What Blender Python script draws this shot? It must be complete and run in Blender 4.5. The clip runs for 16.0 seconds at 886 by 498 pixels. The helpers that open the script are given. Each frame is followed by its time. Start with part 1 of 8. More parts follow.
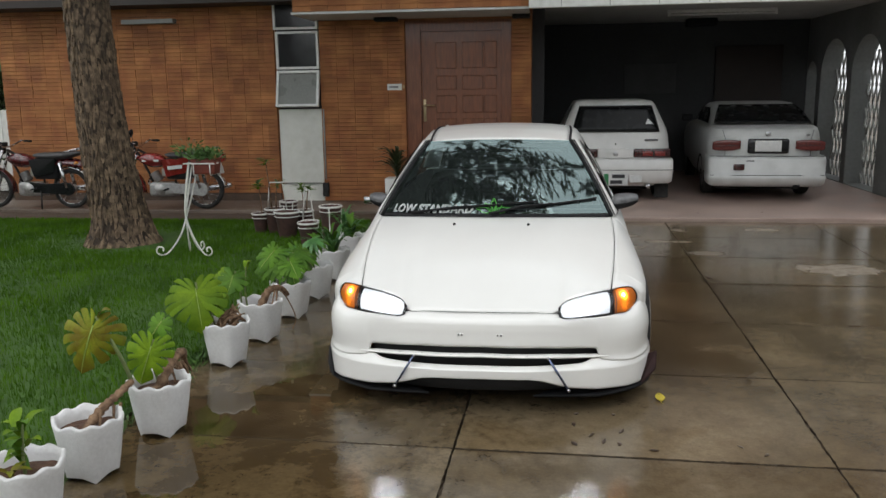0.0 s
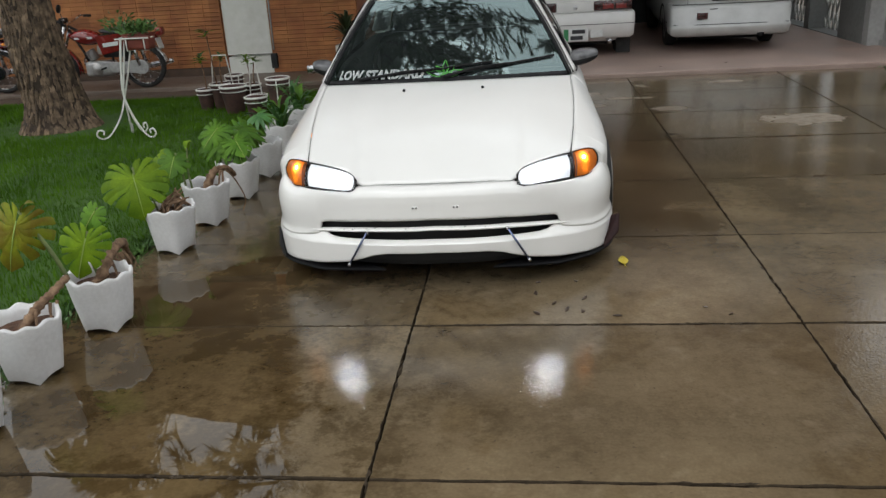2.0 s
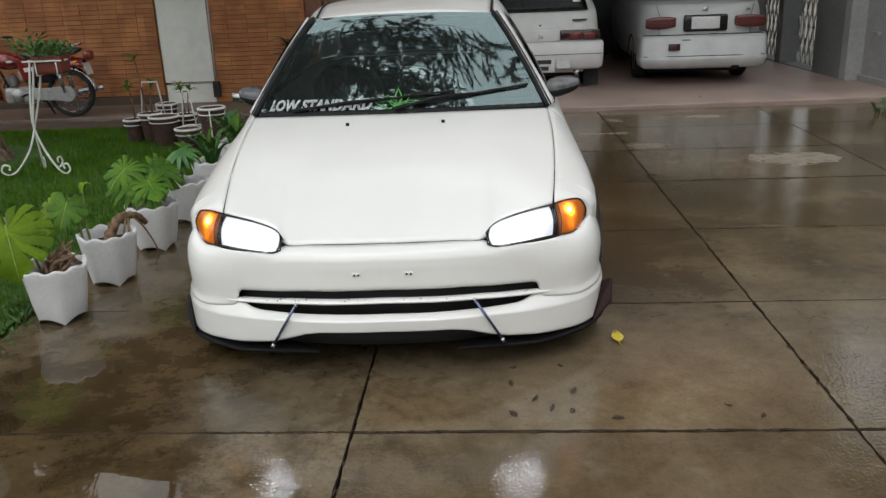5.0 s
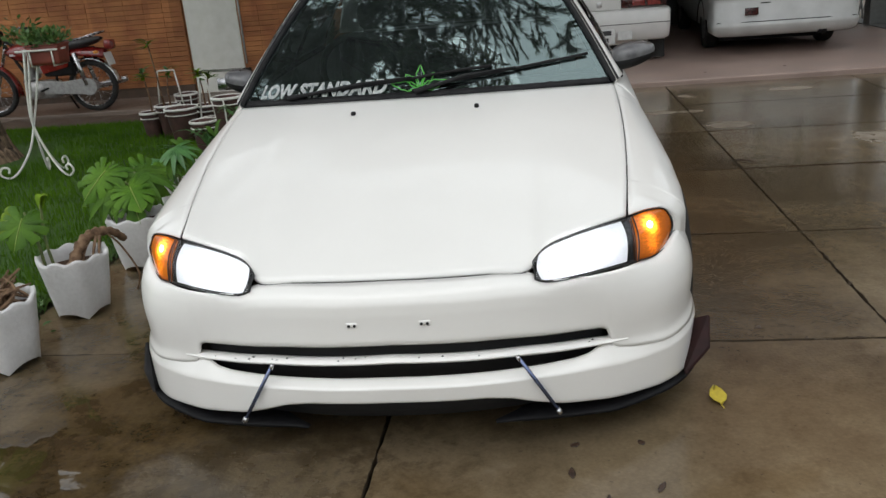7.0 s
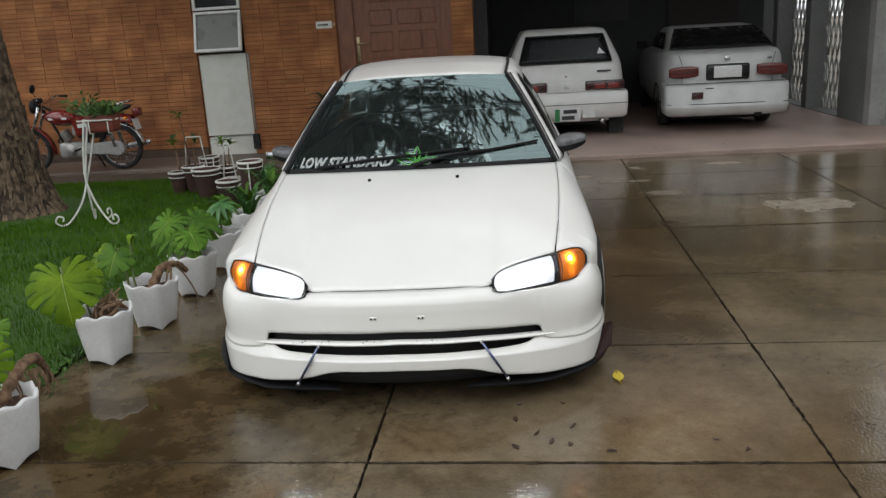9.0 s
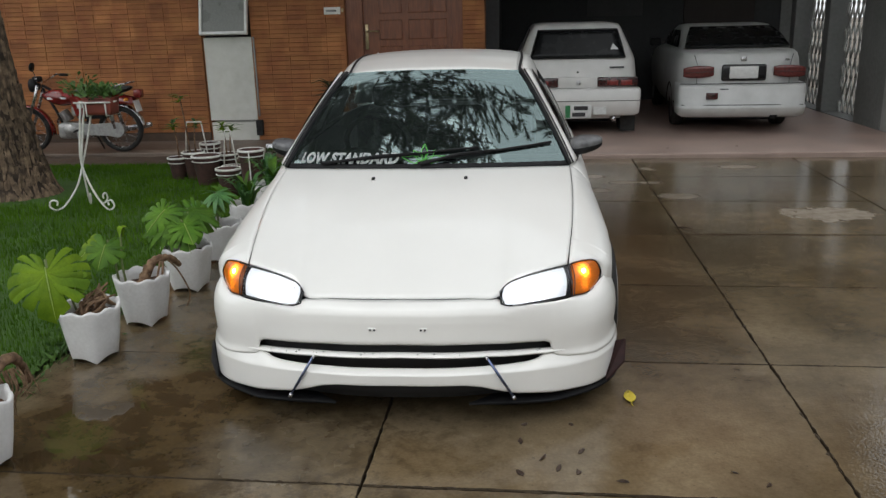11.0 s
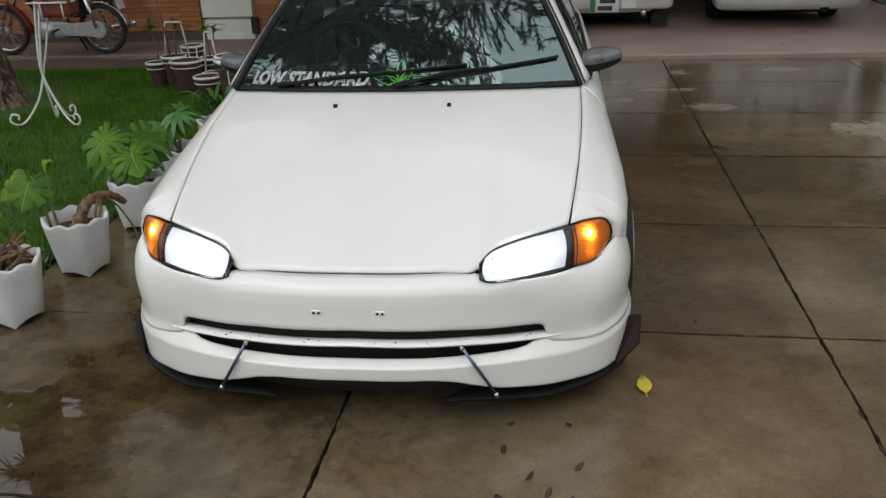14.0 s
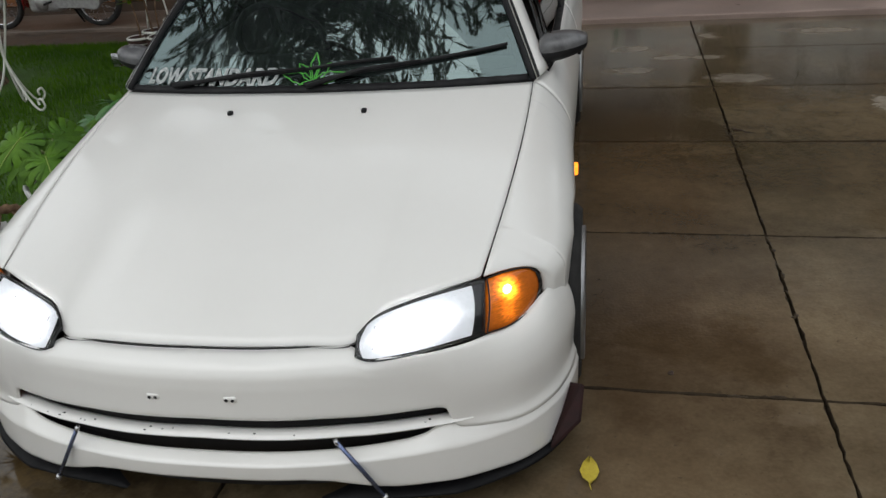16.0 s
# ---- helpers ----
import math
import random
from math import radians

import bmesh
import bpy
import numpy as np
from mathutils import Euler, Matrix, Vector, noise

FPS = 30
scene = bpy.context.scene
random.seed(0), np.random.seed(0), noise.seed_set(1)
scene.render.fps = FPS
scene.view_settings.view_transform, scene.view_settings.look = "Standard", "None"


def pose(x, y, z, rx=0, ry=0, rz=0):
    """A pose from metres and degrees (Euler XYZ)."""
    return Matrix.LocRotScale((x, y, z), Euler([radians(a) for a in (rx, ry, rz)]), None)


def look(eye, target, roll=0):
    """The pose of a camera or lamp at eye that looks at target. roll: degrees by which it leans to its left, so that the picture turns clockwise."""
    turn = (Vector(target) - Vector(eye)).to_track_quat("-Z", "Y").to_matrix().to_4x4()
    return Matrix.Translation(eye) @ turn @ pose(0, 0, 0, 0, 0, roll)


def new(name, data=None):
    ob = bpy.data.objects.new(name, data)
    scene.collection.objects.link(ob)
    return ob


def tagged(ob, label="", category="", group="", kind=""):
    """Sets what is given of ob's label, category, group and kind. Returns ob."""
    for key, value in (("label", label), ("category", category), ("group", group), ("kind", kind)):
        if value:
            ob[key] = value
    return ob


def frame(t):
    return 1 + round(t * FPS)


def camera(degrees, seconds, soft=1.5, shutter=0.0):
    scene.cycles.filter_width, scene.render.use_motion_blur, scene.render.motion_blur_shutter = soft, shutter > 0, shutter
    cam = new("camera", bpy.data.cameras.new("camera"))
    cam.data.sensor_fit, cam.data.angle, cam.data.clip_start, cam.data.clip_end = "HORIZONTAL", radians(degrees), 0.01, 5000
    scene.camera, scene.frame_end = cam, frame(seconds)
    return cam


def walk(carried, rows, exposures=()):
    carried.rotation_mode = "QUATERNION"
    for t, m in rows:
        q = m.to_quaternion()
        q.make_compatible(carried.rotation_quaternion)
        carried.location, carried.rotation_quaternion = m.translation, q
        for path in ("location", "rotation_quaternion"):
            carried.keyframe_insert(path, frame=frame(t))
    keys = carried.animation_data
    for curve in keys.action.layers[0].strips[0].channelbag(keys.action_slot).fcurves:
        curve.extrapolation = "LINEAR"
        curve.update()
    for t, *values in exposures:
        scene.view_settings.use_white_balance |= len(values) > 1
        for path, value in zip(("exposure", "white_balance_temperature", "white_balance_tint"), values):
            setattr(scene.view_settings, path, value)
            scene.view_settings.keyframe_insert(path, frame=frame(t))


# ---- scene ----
PATH = [
    (0, 0.313, -3.996, 1.649, 79.03, 0.81, 6.9),
    (0.5, 0.337, -3.892, 1.619, 76.26, 1.76, 5.64),
    (1, 0.377, -3.838, 1.605, 73.08, 2.64, 5.64),
    (1.5, 0.392, -3.827, 1.598, 71.43, 3.47, 4.93),
    (2, 0.357, -3.774, 1.606, 69.82, 3.16, 3.86),
    (2.5, 0.317, -3.687, 1.6, 70.46, 2.46, 2.51),
    (3, 0.327, -3.677, 1.59, 72.3, 2.52, 2.13),
    (3.5, 0.334, -3.663, 1.591, 72.49, 2.56, 1.96),
    (4, 0.324, -3.597, 1.586, 73.07, 2.07, 1.13),
    (6.5, 0.337, -1.96, 1.307, 69.55, 3.49, 2.29),
    (7, 0.382, -2.002, 1.334, 70.79, 4.54, 4.67),
    (7.5, 0.447, -2.456, 1.436, 71.93, 4.94, 5.1),
    (8, 0.479, -2.521, 1.452, 72.74, 4.81, 4.4),
    (8.5, 0.488, -2.516, 1.454, 73.15, 4.53, 4.51),
    (9, 0.462, -3.186, 1.575, 74.94, 3.22, 3.75),
    (11.5, 0.429, -2.893, 1.592, 73.59, 1.31, 4.5),
    (12, 0.441, -2.819, 1.588, 71.78, 1.48, 4.55),
    (12.5, 0.533, -2.665, 1.581, 70.15, 2.75, 6.46),
    (13, 0.613, -2.519, 1.582, 69.15, 2.72, 7.91),
    (13.5, 0.612, -2.361, 1.574, 68.21, 2.55, 7.79),
    (14, 0.565, -2.186, 1.582, 66.89, 2.04, 6.16),
    (14.5, 0.585, -2.04, 1.583, 65.72, 2.99, 5.99),
    (15, 0.705, -1.842, 1.583, 65.62, 3.93, 8.21),
    (15.5, 0.845, -1.686, 1.588, 65.09, 3.95, 8.99),
    (16, 0.935, -1.489, 1.572, 63.96, 3.99, 9.37),
]
cam = camera(56.3, 16.0, soft=1.4, shutter=0.25)
walk(cam, [(t, pose(x, y, z, rx, ry, rz)) for t, x, y, z, rx, ry, rz in PATH],
     exposures=[(0.0, 0.50), (4.0, 0.50), (6.3, 0.42), (8.6, 0.43), (9.2, 0.47), (12.5, 0.34), (14.5, 0.23), (16.0, 0.08)])

# ---- light: a wet, overcast late afternoon ----
world = bpy.data.worlds.new("overcast_sky")
scene.world = world
world.use_nodes = True
wt = world.node_tree
sky = wt.nodes.new("ShaderNodeTexSky")
sky.sky_type, sky.sun_disc = "NISHITA", False
sky.sun_elevation, sky.sun_rotation = radians(48), radians(200)
sky.dust_density, sky.air_density = 4.0, 1.0
pale = wt.nodes.new("ShaderNodeHueSaturation")
pale.inputs["Saturation"].default_value = 0.2
bg = wt.nodes["Background"]
bg.inputs["Strength"].default_value = 0.125
wt.links.new(sky.outputs[0], pale.inputs["Color"])
cloud = wt.nodes.new("ShaderNodeMixRGB")
cloud.inputs[0].default_value, cloud.inputs[2].default_value = 0.82, (7.6, 7.95, 8.2, 1)
wt.links.new(pale.outputs[0], cloud.inputs[1])
wt.links.new(cloud.outputs[0], bg.inputs["Color"])
sun_data = bpy.data.lights.new("sun", "SUN")
sun_data.energy, sun_data.angle, sun_data.color = 0.5, radians(60), (1.0, 0.99, 0.97)
sun_lamp = new("sun", sun_data)
sun_lamp.matrix_world = look((-4, -5, 14), (0, 0, 0))


# ---- small builders ----
def part(name, bm, material, parent=None, label="", smooth=True, solid=0.0, side=1):
    """Links a bmesh as one mesh object under a thing or a part. side: -1 turns the faces of a mirrored piece outward again."""
    if side < 0:
        bmesh.ops.reverse_faces(bm, faces=bm.faces)
    me = bpy.data.meshes.new(name)
    bm.to_mesh(me)
    bm.free()
    me.materials.append(material)
    if smooth:
        me.polygons.foreach_set("use_smooth", [True] * len(me.polygons))
    ob = new(name, me)
    if parent is not None:
        ob.parent = parent
    if label:
        ob["label"] = label
    if solid:
        m = ob.modifiers.new("thickness", "SOLIDIFY")
        m.thickness, m.offset = solid, -1.0
    return ob


def thing(name, label, category, group="", kind="", at=(0, 0, 0), turn=0.0):
    ob = new(name)
    ob.empty_display_size = 0.1
    ob.matrix_basis = pose(*at, 0, 0, turn)
    return tagged(ob, label, category, group, kind)


def soft_edges(ob, width=0.004, segments=2, angle=35):
    m = ob.modifiers.new("bevel", "BEVEL")
    m.width, m.segments, m.limit_method, m.angle_limit = width, segments, "ANGLE", radians(angle)
    m.harden_normals = False
    return ob


def box(x0, x1, y0, y1, z0, z1, bm=None, bevel=0.0, segs=2):
    bm = bm or bmesh.new()
    tmp = bmesh.ops.create_cube(bm, size=1.0)
    for v in tmp["verts"]:
        v.co = Vector(((x0 + x1) / 2 + v.co.x * (x1 - x0), (y0 + y1) / 2 + v.co.y * (y1 - y0), (z0 + z1) / 2 + v.co.z * (z1 - z0)))
    if bevel:
        edges = list({e for v in tmp["verts"] for e in v.link_edges})
        bmesh.ops.bevel(bm, geom=edges, offset=bevel, segments=segs, affect="EDGES", profile=0.5)
    return bm


def grid(f, nu, nv, bm=None, wrap=False):
    """A sheet of f(u, v) for u and v from 0 to 1."""
    bm = bm or bmesh.new()
    cols = nu if wrap else nu + 1
    vs = [[bm.verts.new(f(i / nu, j / nv)) for j in range(nv + 1)] for i in range(cols)]
    for i in range(nu):
        for j in range(nv):
            a, b = vs[i], vs[(i + 1) % cols]
            bm.faces.new((a[j], b[j], b[j + 1], a[j + 1]))
    return bm


def tube(points, radii, n=8, bm=None, caps=True):
    bm = bm or bmesh.new()
    pts = [Vector(p) for p in points]
    if not isinstance(radii, (list, tuple)):
        radii = [radii] * len(pts)
    rings, side = [], None
    for i, p in enumerate(pts):
        d = (pts[min(i + 1, len(pts) - 1)] - pts[max(i - 1, 0)]).normalized()
        if side is None:
            side = d.cross(Vector((0, 0, 1)) if abs(d.z) < 0.9 else Vector((1, 0, 0))).normalized()
        side = (side - d * side.dot(d)).normalized()
        up = d.cross(side)
        rings.append([bm.verts.new(p + (side * math.cos(a) + up * math.sin(a)) * radii[i]) for a in [2 * math.pi * k / n for k in range(n)]])
    for a, b in zip(rings, rings[1:]):
        for k in range(n):
            bm.faces.new((a[k], a[(k + 1) % n], b[(k + 1) % n], b[k]))
    if caps:
        bm.faces.new(rings[0][::-1])
        bm.faces.new(rings[-1])
    return bm


def lathe(profile, n=24, bm=None, m=None):
    """Turns a profile of (radius, height) round z."""
    bm = bm or bmesh.new()
    m = m or Matrix()
    rings = [[bm.verts.new(m @ Vector((r * math.cos(2 * math.pi * k / n), r * math.sin(2 * math.pi * k / n), z))) for k in range(n)] for r, z in profile]
    for a, b in zip(rings, rings[1:]):
        for k in range(n):
            bm.faces.new((a[k], a[(k + 1) % n], b[(k + 1) % n], b[k]))
    return bm


def plate(outline, thickness, bm=None):
    """A flat plate: its outline in space, thickened along its normal."""
    bm = bm or bmesh.new()
    pts = [Vector(p) for p in outline]
    nrm = (pts[1] - pts[0]).cross(pts[2] - pts[0]).normalized() * thickness
    a = [bm.verts.new(p) for p in pts]
    b = [bm.verts.new(p + nrm) for p in pts]
    bm.faces.new(a[::-1])
    bm.faces.new(b)
    for k in range(len(a)):
        j = (k + 1) % len(a)
        bm.faces.new((a[k], a[j], b[j], b[k]))
    return bm


def spline(points, t):
    """A smooth curve through points, t from 0 to 1 evenly over the spans."""
    n = len(points) - 1
    k = min(int(t * n), n - 1)
    f = t * n - k
    p = [Vector(points[min(max(i, 0), n)]) for i in (k - 1, k, k + 1, k + 2)]
    return 0.5 * (2 * p[1] + (p[2] - p[0]) * f + (2 * p[0] - 5 * p[1] + 4 * p[2] - p[3]) * f * f + (3 * p[1] - 3 * p[2] + p[3] - p[0]) * f ** 3)


def along(pairs, x):
    """Linear reading of a table of (x, y)."""
    return float(np.interp(x, [p[0] for p in pairs], [p[1] for p in pairs]))


# ---- materials ----
def surf(name, c1, c2=None, scale=8.0, rough=0.5, rough2=None, bump=0.0, bscale=60.0, metal=0.0, coat=0.0, spec=0.5, fine=None, per=0.0, stretch=None):
    """A surface with two scales of colour noise, varied gloss and fine relief, by the place in metres. per: shift of value by object."""
    m = bpy.data.materials.new(name)
    m.use_nodes = True
    n, l = m.node_tree.nodes, m.node_tree.links
    p = n["Principled BSDF"]
    c2 = c2 or tuple(0.8 * v for v in c1)
    pos_ = n.new("ShaderNodeNewGeometry").outputs["Position"]
    if stretch:
        mp = n.new("ShaderNodeMapping")
        mp.inputs["Scale"].default_value = stretch
        l.new(pos_, mp.inputs["Vector"])
        pos_ = mp.outputs[0]
    big = n.new("ShaderNodeTexNoise")
    big.inputs["Scale"].default_value, big.inputs["Detail"].default_value = scale, 5.0
    l.new(pos_, big.inputs["Vector"])
    ramp = n.new("ShaderNodeValToRGB")
    ramp.color_ramp.elements[0].position, ramp.color_ramp.elements[1].position = 0.35, 0.68
    ramp.color_ramp.elements[0].color, ramp.color_ramp.elements[1].color = (*c2, 1), (*c1, 1)
    l.new(big.outputs["Fac"], ramp.inputs[0])
    small = n.new("ShaderNodeTexNoise")
    small.inputs["Scale"].default_value, small.inputs["Detail"].default_value = fine or scale * 12, 3.0
    l.new(pos_, small.inputs["Vector"])
    mix = n.new("ShaderNodeMixRGB")
    mix.blend_type, mix.inputs[0].default_value = "OVERLAY", 0.22
    l.new(ramp.outputs[0], mix.inputs[1])
    l.new(small.outputs["Fac"], mix.inputs[2])
    colour = mix.outputs[0]
    if per:
        rnd = n.new("ShaderNodeObjectInfo").outputs["Random"]
        mr = n.new("ShaderNodeMapRange")
        mr.inputs["To Min"].default_value, mr.inputs["To Max"].default_value = 1 - per, 1 + per
        l.new(rnd, mr.inputs["Value"])
        hsv = n.new("ShaderNodeHueSaturation")
        l.new(mr.outputs[0], hsv.inputs["Value"])
        l.new(colour, hsv.inputs["Color"])
        colour = hsv.outputs[0]
    l.new(colour, p.inputs["Base Color"])
    mr = n.new("ShaderNodeMapRange")
    mr.inputs["To Min"].default_value, mr.inputs["To Max"].default_value = rough, rough if rough2 is None else rough2
    mr.inputs["From Min"].default_value, mr.inputs["From Max"].default_value = 0.3, 0.7
    l.new(big.outputs["Fac"], mr.inputs["Value"])
    l.new(mr.outputs[0], p.inputs["Roughness"])
    p.inputs["Metallic"].default_value, p.inputs["Coat Weight"].default_value = metal, coat
    p.inputs["Coat Roughness"].default_value = 0.04
    p.inputs["Specular IOR Level"].default_value = spec
    if bump:
        bt = n.new("ShaderNodeTexNoise")
        bt.inputs["Scale"].default_value, bt.inputs["Detail"].default_value = bscale, 4.0
        l.new(pos_, bt.inputs["Vector"])
        bn = n.new("ShaderNodeBump")
        bn.inputs["Strength"].default_value, bn.inputs["Distance"].default_value = bump, 0.01
        l.new(bt.outputs["Fac"], bn.inputs["Height"])
        l.new(bn.outputs[0], p.inputs["Normal"])
    return m


def lobes(m, spread):
    """Shifts the value of each separate lobe of a leaf."""
    n, l = m.node_tree.nodes, m.node_tree.links
    p = n["Principled BSDF"]
    old = p.inputs["Base Color"].links[0].from_socket
    mr, hsv = n.new("ShaderNodeMapRange"), n.new("ShaderNodeHueSaturation")
    mr.inputs["To Min"].default_value, mr.inputs["To Max"].default_value = 1 - spread, 1 + spread
    l.new(n.new("ShaderNodeNewGeometry").outputs["Random Per Island"], mr.inputs["Value"])
    l.new(mr.outputs[0], hsv.inputs["Value"])
    l.new(old, hsv.inputs["Color"])
    l.new(hsv.outputs[0], p.inputs["Base Color"])


def per_island(m):
    """The same surface for joined pieces: each loose piece takes its own shade."""
    m = m.copy()
    n, l = m.node_tree.nodes, m.node_tree.links
    for node in [k for k in n if k.bl_idname == "ShaderNodeObjectInfo"]:
        target = node.outputs["Random"].links[0].to_socket
        n.remove(node)
        l.new(n.new("ShaderNodeNewGeometry").outputs["Random Per Island"], target)
    return m


def glow(name, colour, strength, base=(0.8, 0.8, 0.8)):
    m = surf(name, base, base, rough=0.15)
    p = m.node_tree.nodes["Principled BSDF"]
    p.inputs["Emission Color"].default_value = (*colour, 1)
    p.inputs["Emission Strength"].default_value = strength
    return m


def glass(name, tint, ior=1.5, rough=0.0, sheen=(1, 1, 1)):
    """A thin pane: see-through with a tint, glossy by Fresnel."""
    m = bpy.data.materials.new(name)
    m.use_nodes = True
    n, l = m.node_tree.nodes, m.node_tree.links
    n.remove(n["Principled BSDF"])
    tr, gl, mx, fr = n.new("ShaderNodeBsdfTransparent"), n.new("ShaderNodeBsdfGlossy"), n.new("ShaderNodeMixShader"), n.new("ShaderNodeFresnel")
    tr.inputs["Color"].default_value = (*tint, 1)
    gl.inputs["Roughness"].default_value = rough
    gl.inputs["Color"].default_value = (*sheen, 1)
    fr.inputs["IOR"].default_value = ior
    l.new(fr.outputs[0], mx.inputs[0])
    l.new(tr.outputs[0], mx.inputs[1])
    l.new(gl.outputs[0], mx.inputs[2])
    l.new(mx.outputs[0], n["Material Output"].inputs["Surface"])
    return m


M = {}
M["paint"] = surf("white_car_paint", (0.84, 0.83, 0.80), (0.815, 0.805, 0.775), scale=3, rough=0.28, rough2=0.36, coat=0.6, fine=900)
M["paint_dull"] = surf("aged_white_car_paint", (0.72, 0.71, 0.69), (0.62, 0.62, 0.60), scale=4, rough=0.35, rough2=0.5, coat=0.3, fine=500)
M["black"] = surf("black_plastic", (0.012, 0.012, 0.013), (0.02, 0.02, 0.021), scale=20, rough=0.5, rough2=0.65, bump=0.1, bscale=400, spec=0.18)
M["deep_black"] = surf("wet_black_plastic", (0.006, 0.006, 0.007), (0.010, 0.010, 0.011), scale=20, rough=0.4, rough2=0.55, spec=0.12)
M["rubber"] = surf("tyre_rubber", (0.012, 0.012, 0.012), (0.020, 0.019, 0.018), scale=15, rough=0.7, rough2=0.9, bump=0.2)
M["gloss_black"] = surf("gloss_black", (0.012, 0.012, 0.014), rough=0.08, rough2=0.15, scale=10)
M["void"] = surf("grille_mesh_black", (0.008, 0.008, 0.009), rough=0.7, scale=30)
M["carbon"] = surf("weathered_carbon_skin", (0.125, 0.125, 0.13), (0.06, 0.06, 0.064), scale=25, rough=0.25, rough2=0.45, coat=0.5, fine=500)
M["chrome"] = surf("worn_chrome", (0.62, 0.62, 0.63), (0.45, 0.45, 0.46), scale=20, rough=0.15, rough2=0.35, metal=1.0)
M["alloy"] = surf("grey_alloy", (0.42, 0.42, 0.43), (0.30, 0.30, 0.30), scale=15, rough=0.35, rough2=0.5, metal=0.9)
M["steel"] = surf("blued_steel", (0.10, 0.14, 0.28), (0.16, 0.18, 0.26), scale=40, rough=0.25, metal=0.9)
M["windscreen"] = glass("windscreen_glass", (0.22, 0.29, 0.28), 2.75, sheen=(0.77, 0.98, 0.97))
def rain_and_haze_film(m):
    """Drops and runs that scatter a little light on a pane; painted haze lifts its darks."""
    n, l = m.node_tree.nodes, m.node_tree.links
    out = n["Material Output"]
    pane = out.inputs["Surface"].links[0].from_socket
    at = n.new("ShaderNodeNewGeometry").outputs["Position"]
    drops, run = n.new("ShaderNodeTexVoronoi"), n.new("ShaderNodeTexNoise")
    drops.inputs["Scale"].default_value = 95.0
    mp = n.new("ShaderNodeMapping")
    mp.inputs["Scale"].default_value = (30, 4, 4)
    l.new(at, mp.inputs["Vector"])
    l.new(mp.outputs[0], run.inputs["Vector"])
    l.new(at, drops.inputs["Vector"])
    a, b, c = n.new("ShaderNodeMapRange"), n.new("ShaderNodeMapRange"), n.new("ShaderNodeMath")
    for r, lo, hi, top in ((a, 0.30, 0.12, 0.08), (b, 0.5, 0.75, 0.08)):
        r.inputs["From Min"].default_value, r.inputs["From Max"].default_value = lo, hi
        r.inputs["To Min"].default_value, r.inputs["To Max"].default_value = 0.018, top
    l.new(drops.outputs["Distance"], a.inputs["Value"])
    l.new(run.outputs["Fac"], b.inputs["Value"])
    c.operation = "MAXIMUM"
    l.new(a.outputs[0], c.inputs[0])
    l.new(b.outputs[0], c.inputs[1])
    film, mix = n.new("ShaderNodeBsdfDiffuse"), n.new("ShaderNodeMixShader")
    film.inputs["Color"].default_value = (0.40, 0.48, 0.48, 1)
    l.new(c.outputs[0], mix.inputs[0])
    l.new(pane, mix.inputs[1])
    l.new(film.outputs[0], mix.inputs[2])
    l.new(mix.outputs[0], out.inputs["Surface"])


rain_and_haze_film(M["windscreen"])
M["tail_glass"] = surf("black_tinted_rear_glass", (0.010, 0.011, 0.012), rough=0.22, rough2=0.3, scale=8, spec=0.25)
# darker copy of the grey wall paint; the garage's shade is in its colour
M["arcade"] = surf("shaded_grey_paint", (0.22, 0.225, 0.22), (0.17, 0.175, 0.17), scale=1.6, rough=0.75, rough2=0.9, bump=0.15, bscale=80)
M["lattice"] = surf("weathered_white_precast", (0.46, 0.46, 0.44), (0.36, 0.36, 0.34), scale=6, rough=0.7)
M["dark_glass"] = glass("tinted_glass", (0.03, 0.035, 0.035), 1.45)
M["lens"] = glass("clear_lens", (0.93, 0.94, 0.95), 1.4)
M["beam"] = glow("lit_headlight_reflector", (0.93, 0.97, 1.0), 0.35, (0.55, 0.56, 0.58))
M["end_plate"] = surf("dark_red_plastic", (0.030, 0.010, 0.010), (0.018, 0.008, 0.008), scale=20, rough=0.6, spec=0.2)
M["beam_core"] = glow("lit_headlight_bulb", (0.95, 0.98, 1.0), 60.0)
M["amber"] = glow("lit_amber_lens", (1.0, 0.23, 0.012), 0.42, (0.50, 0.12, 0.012))


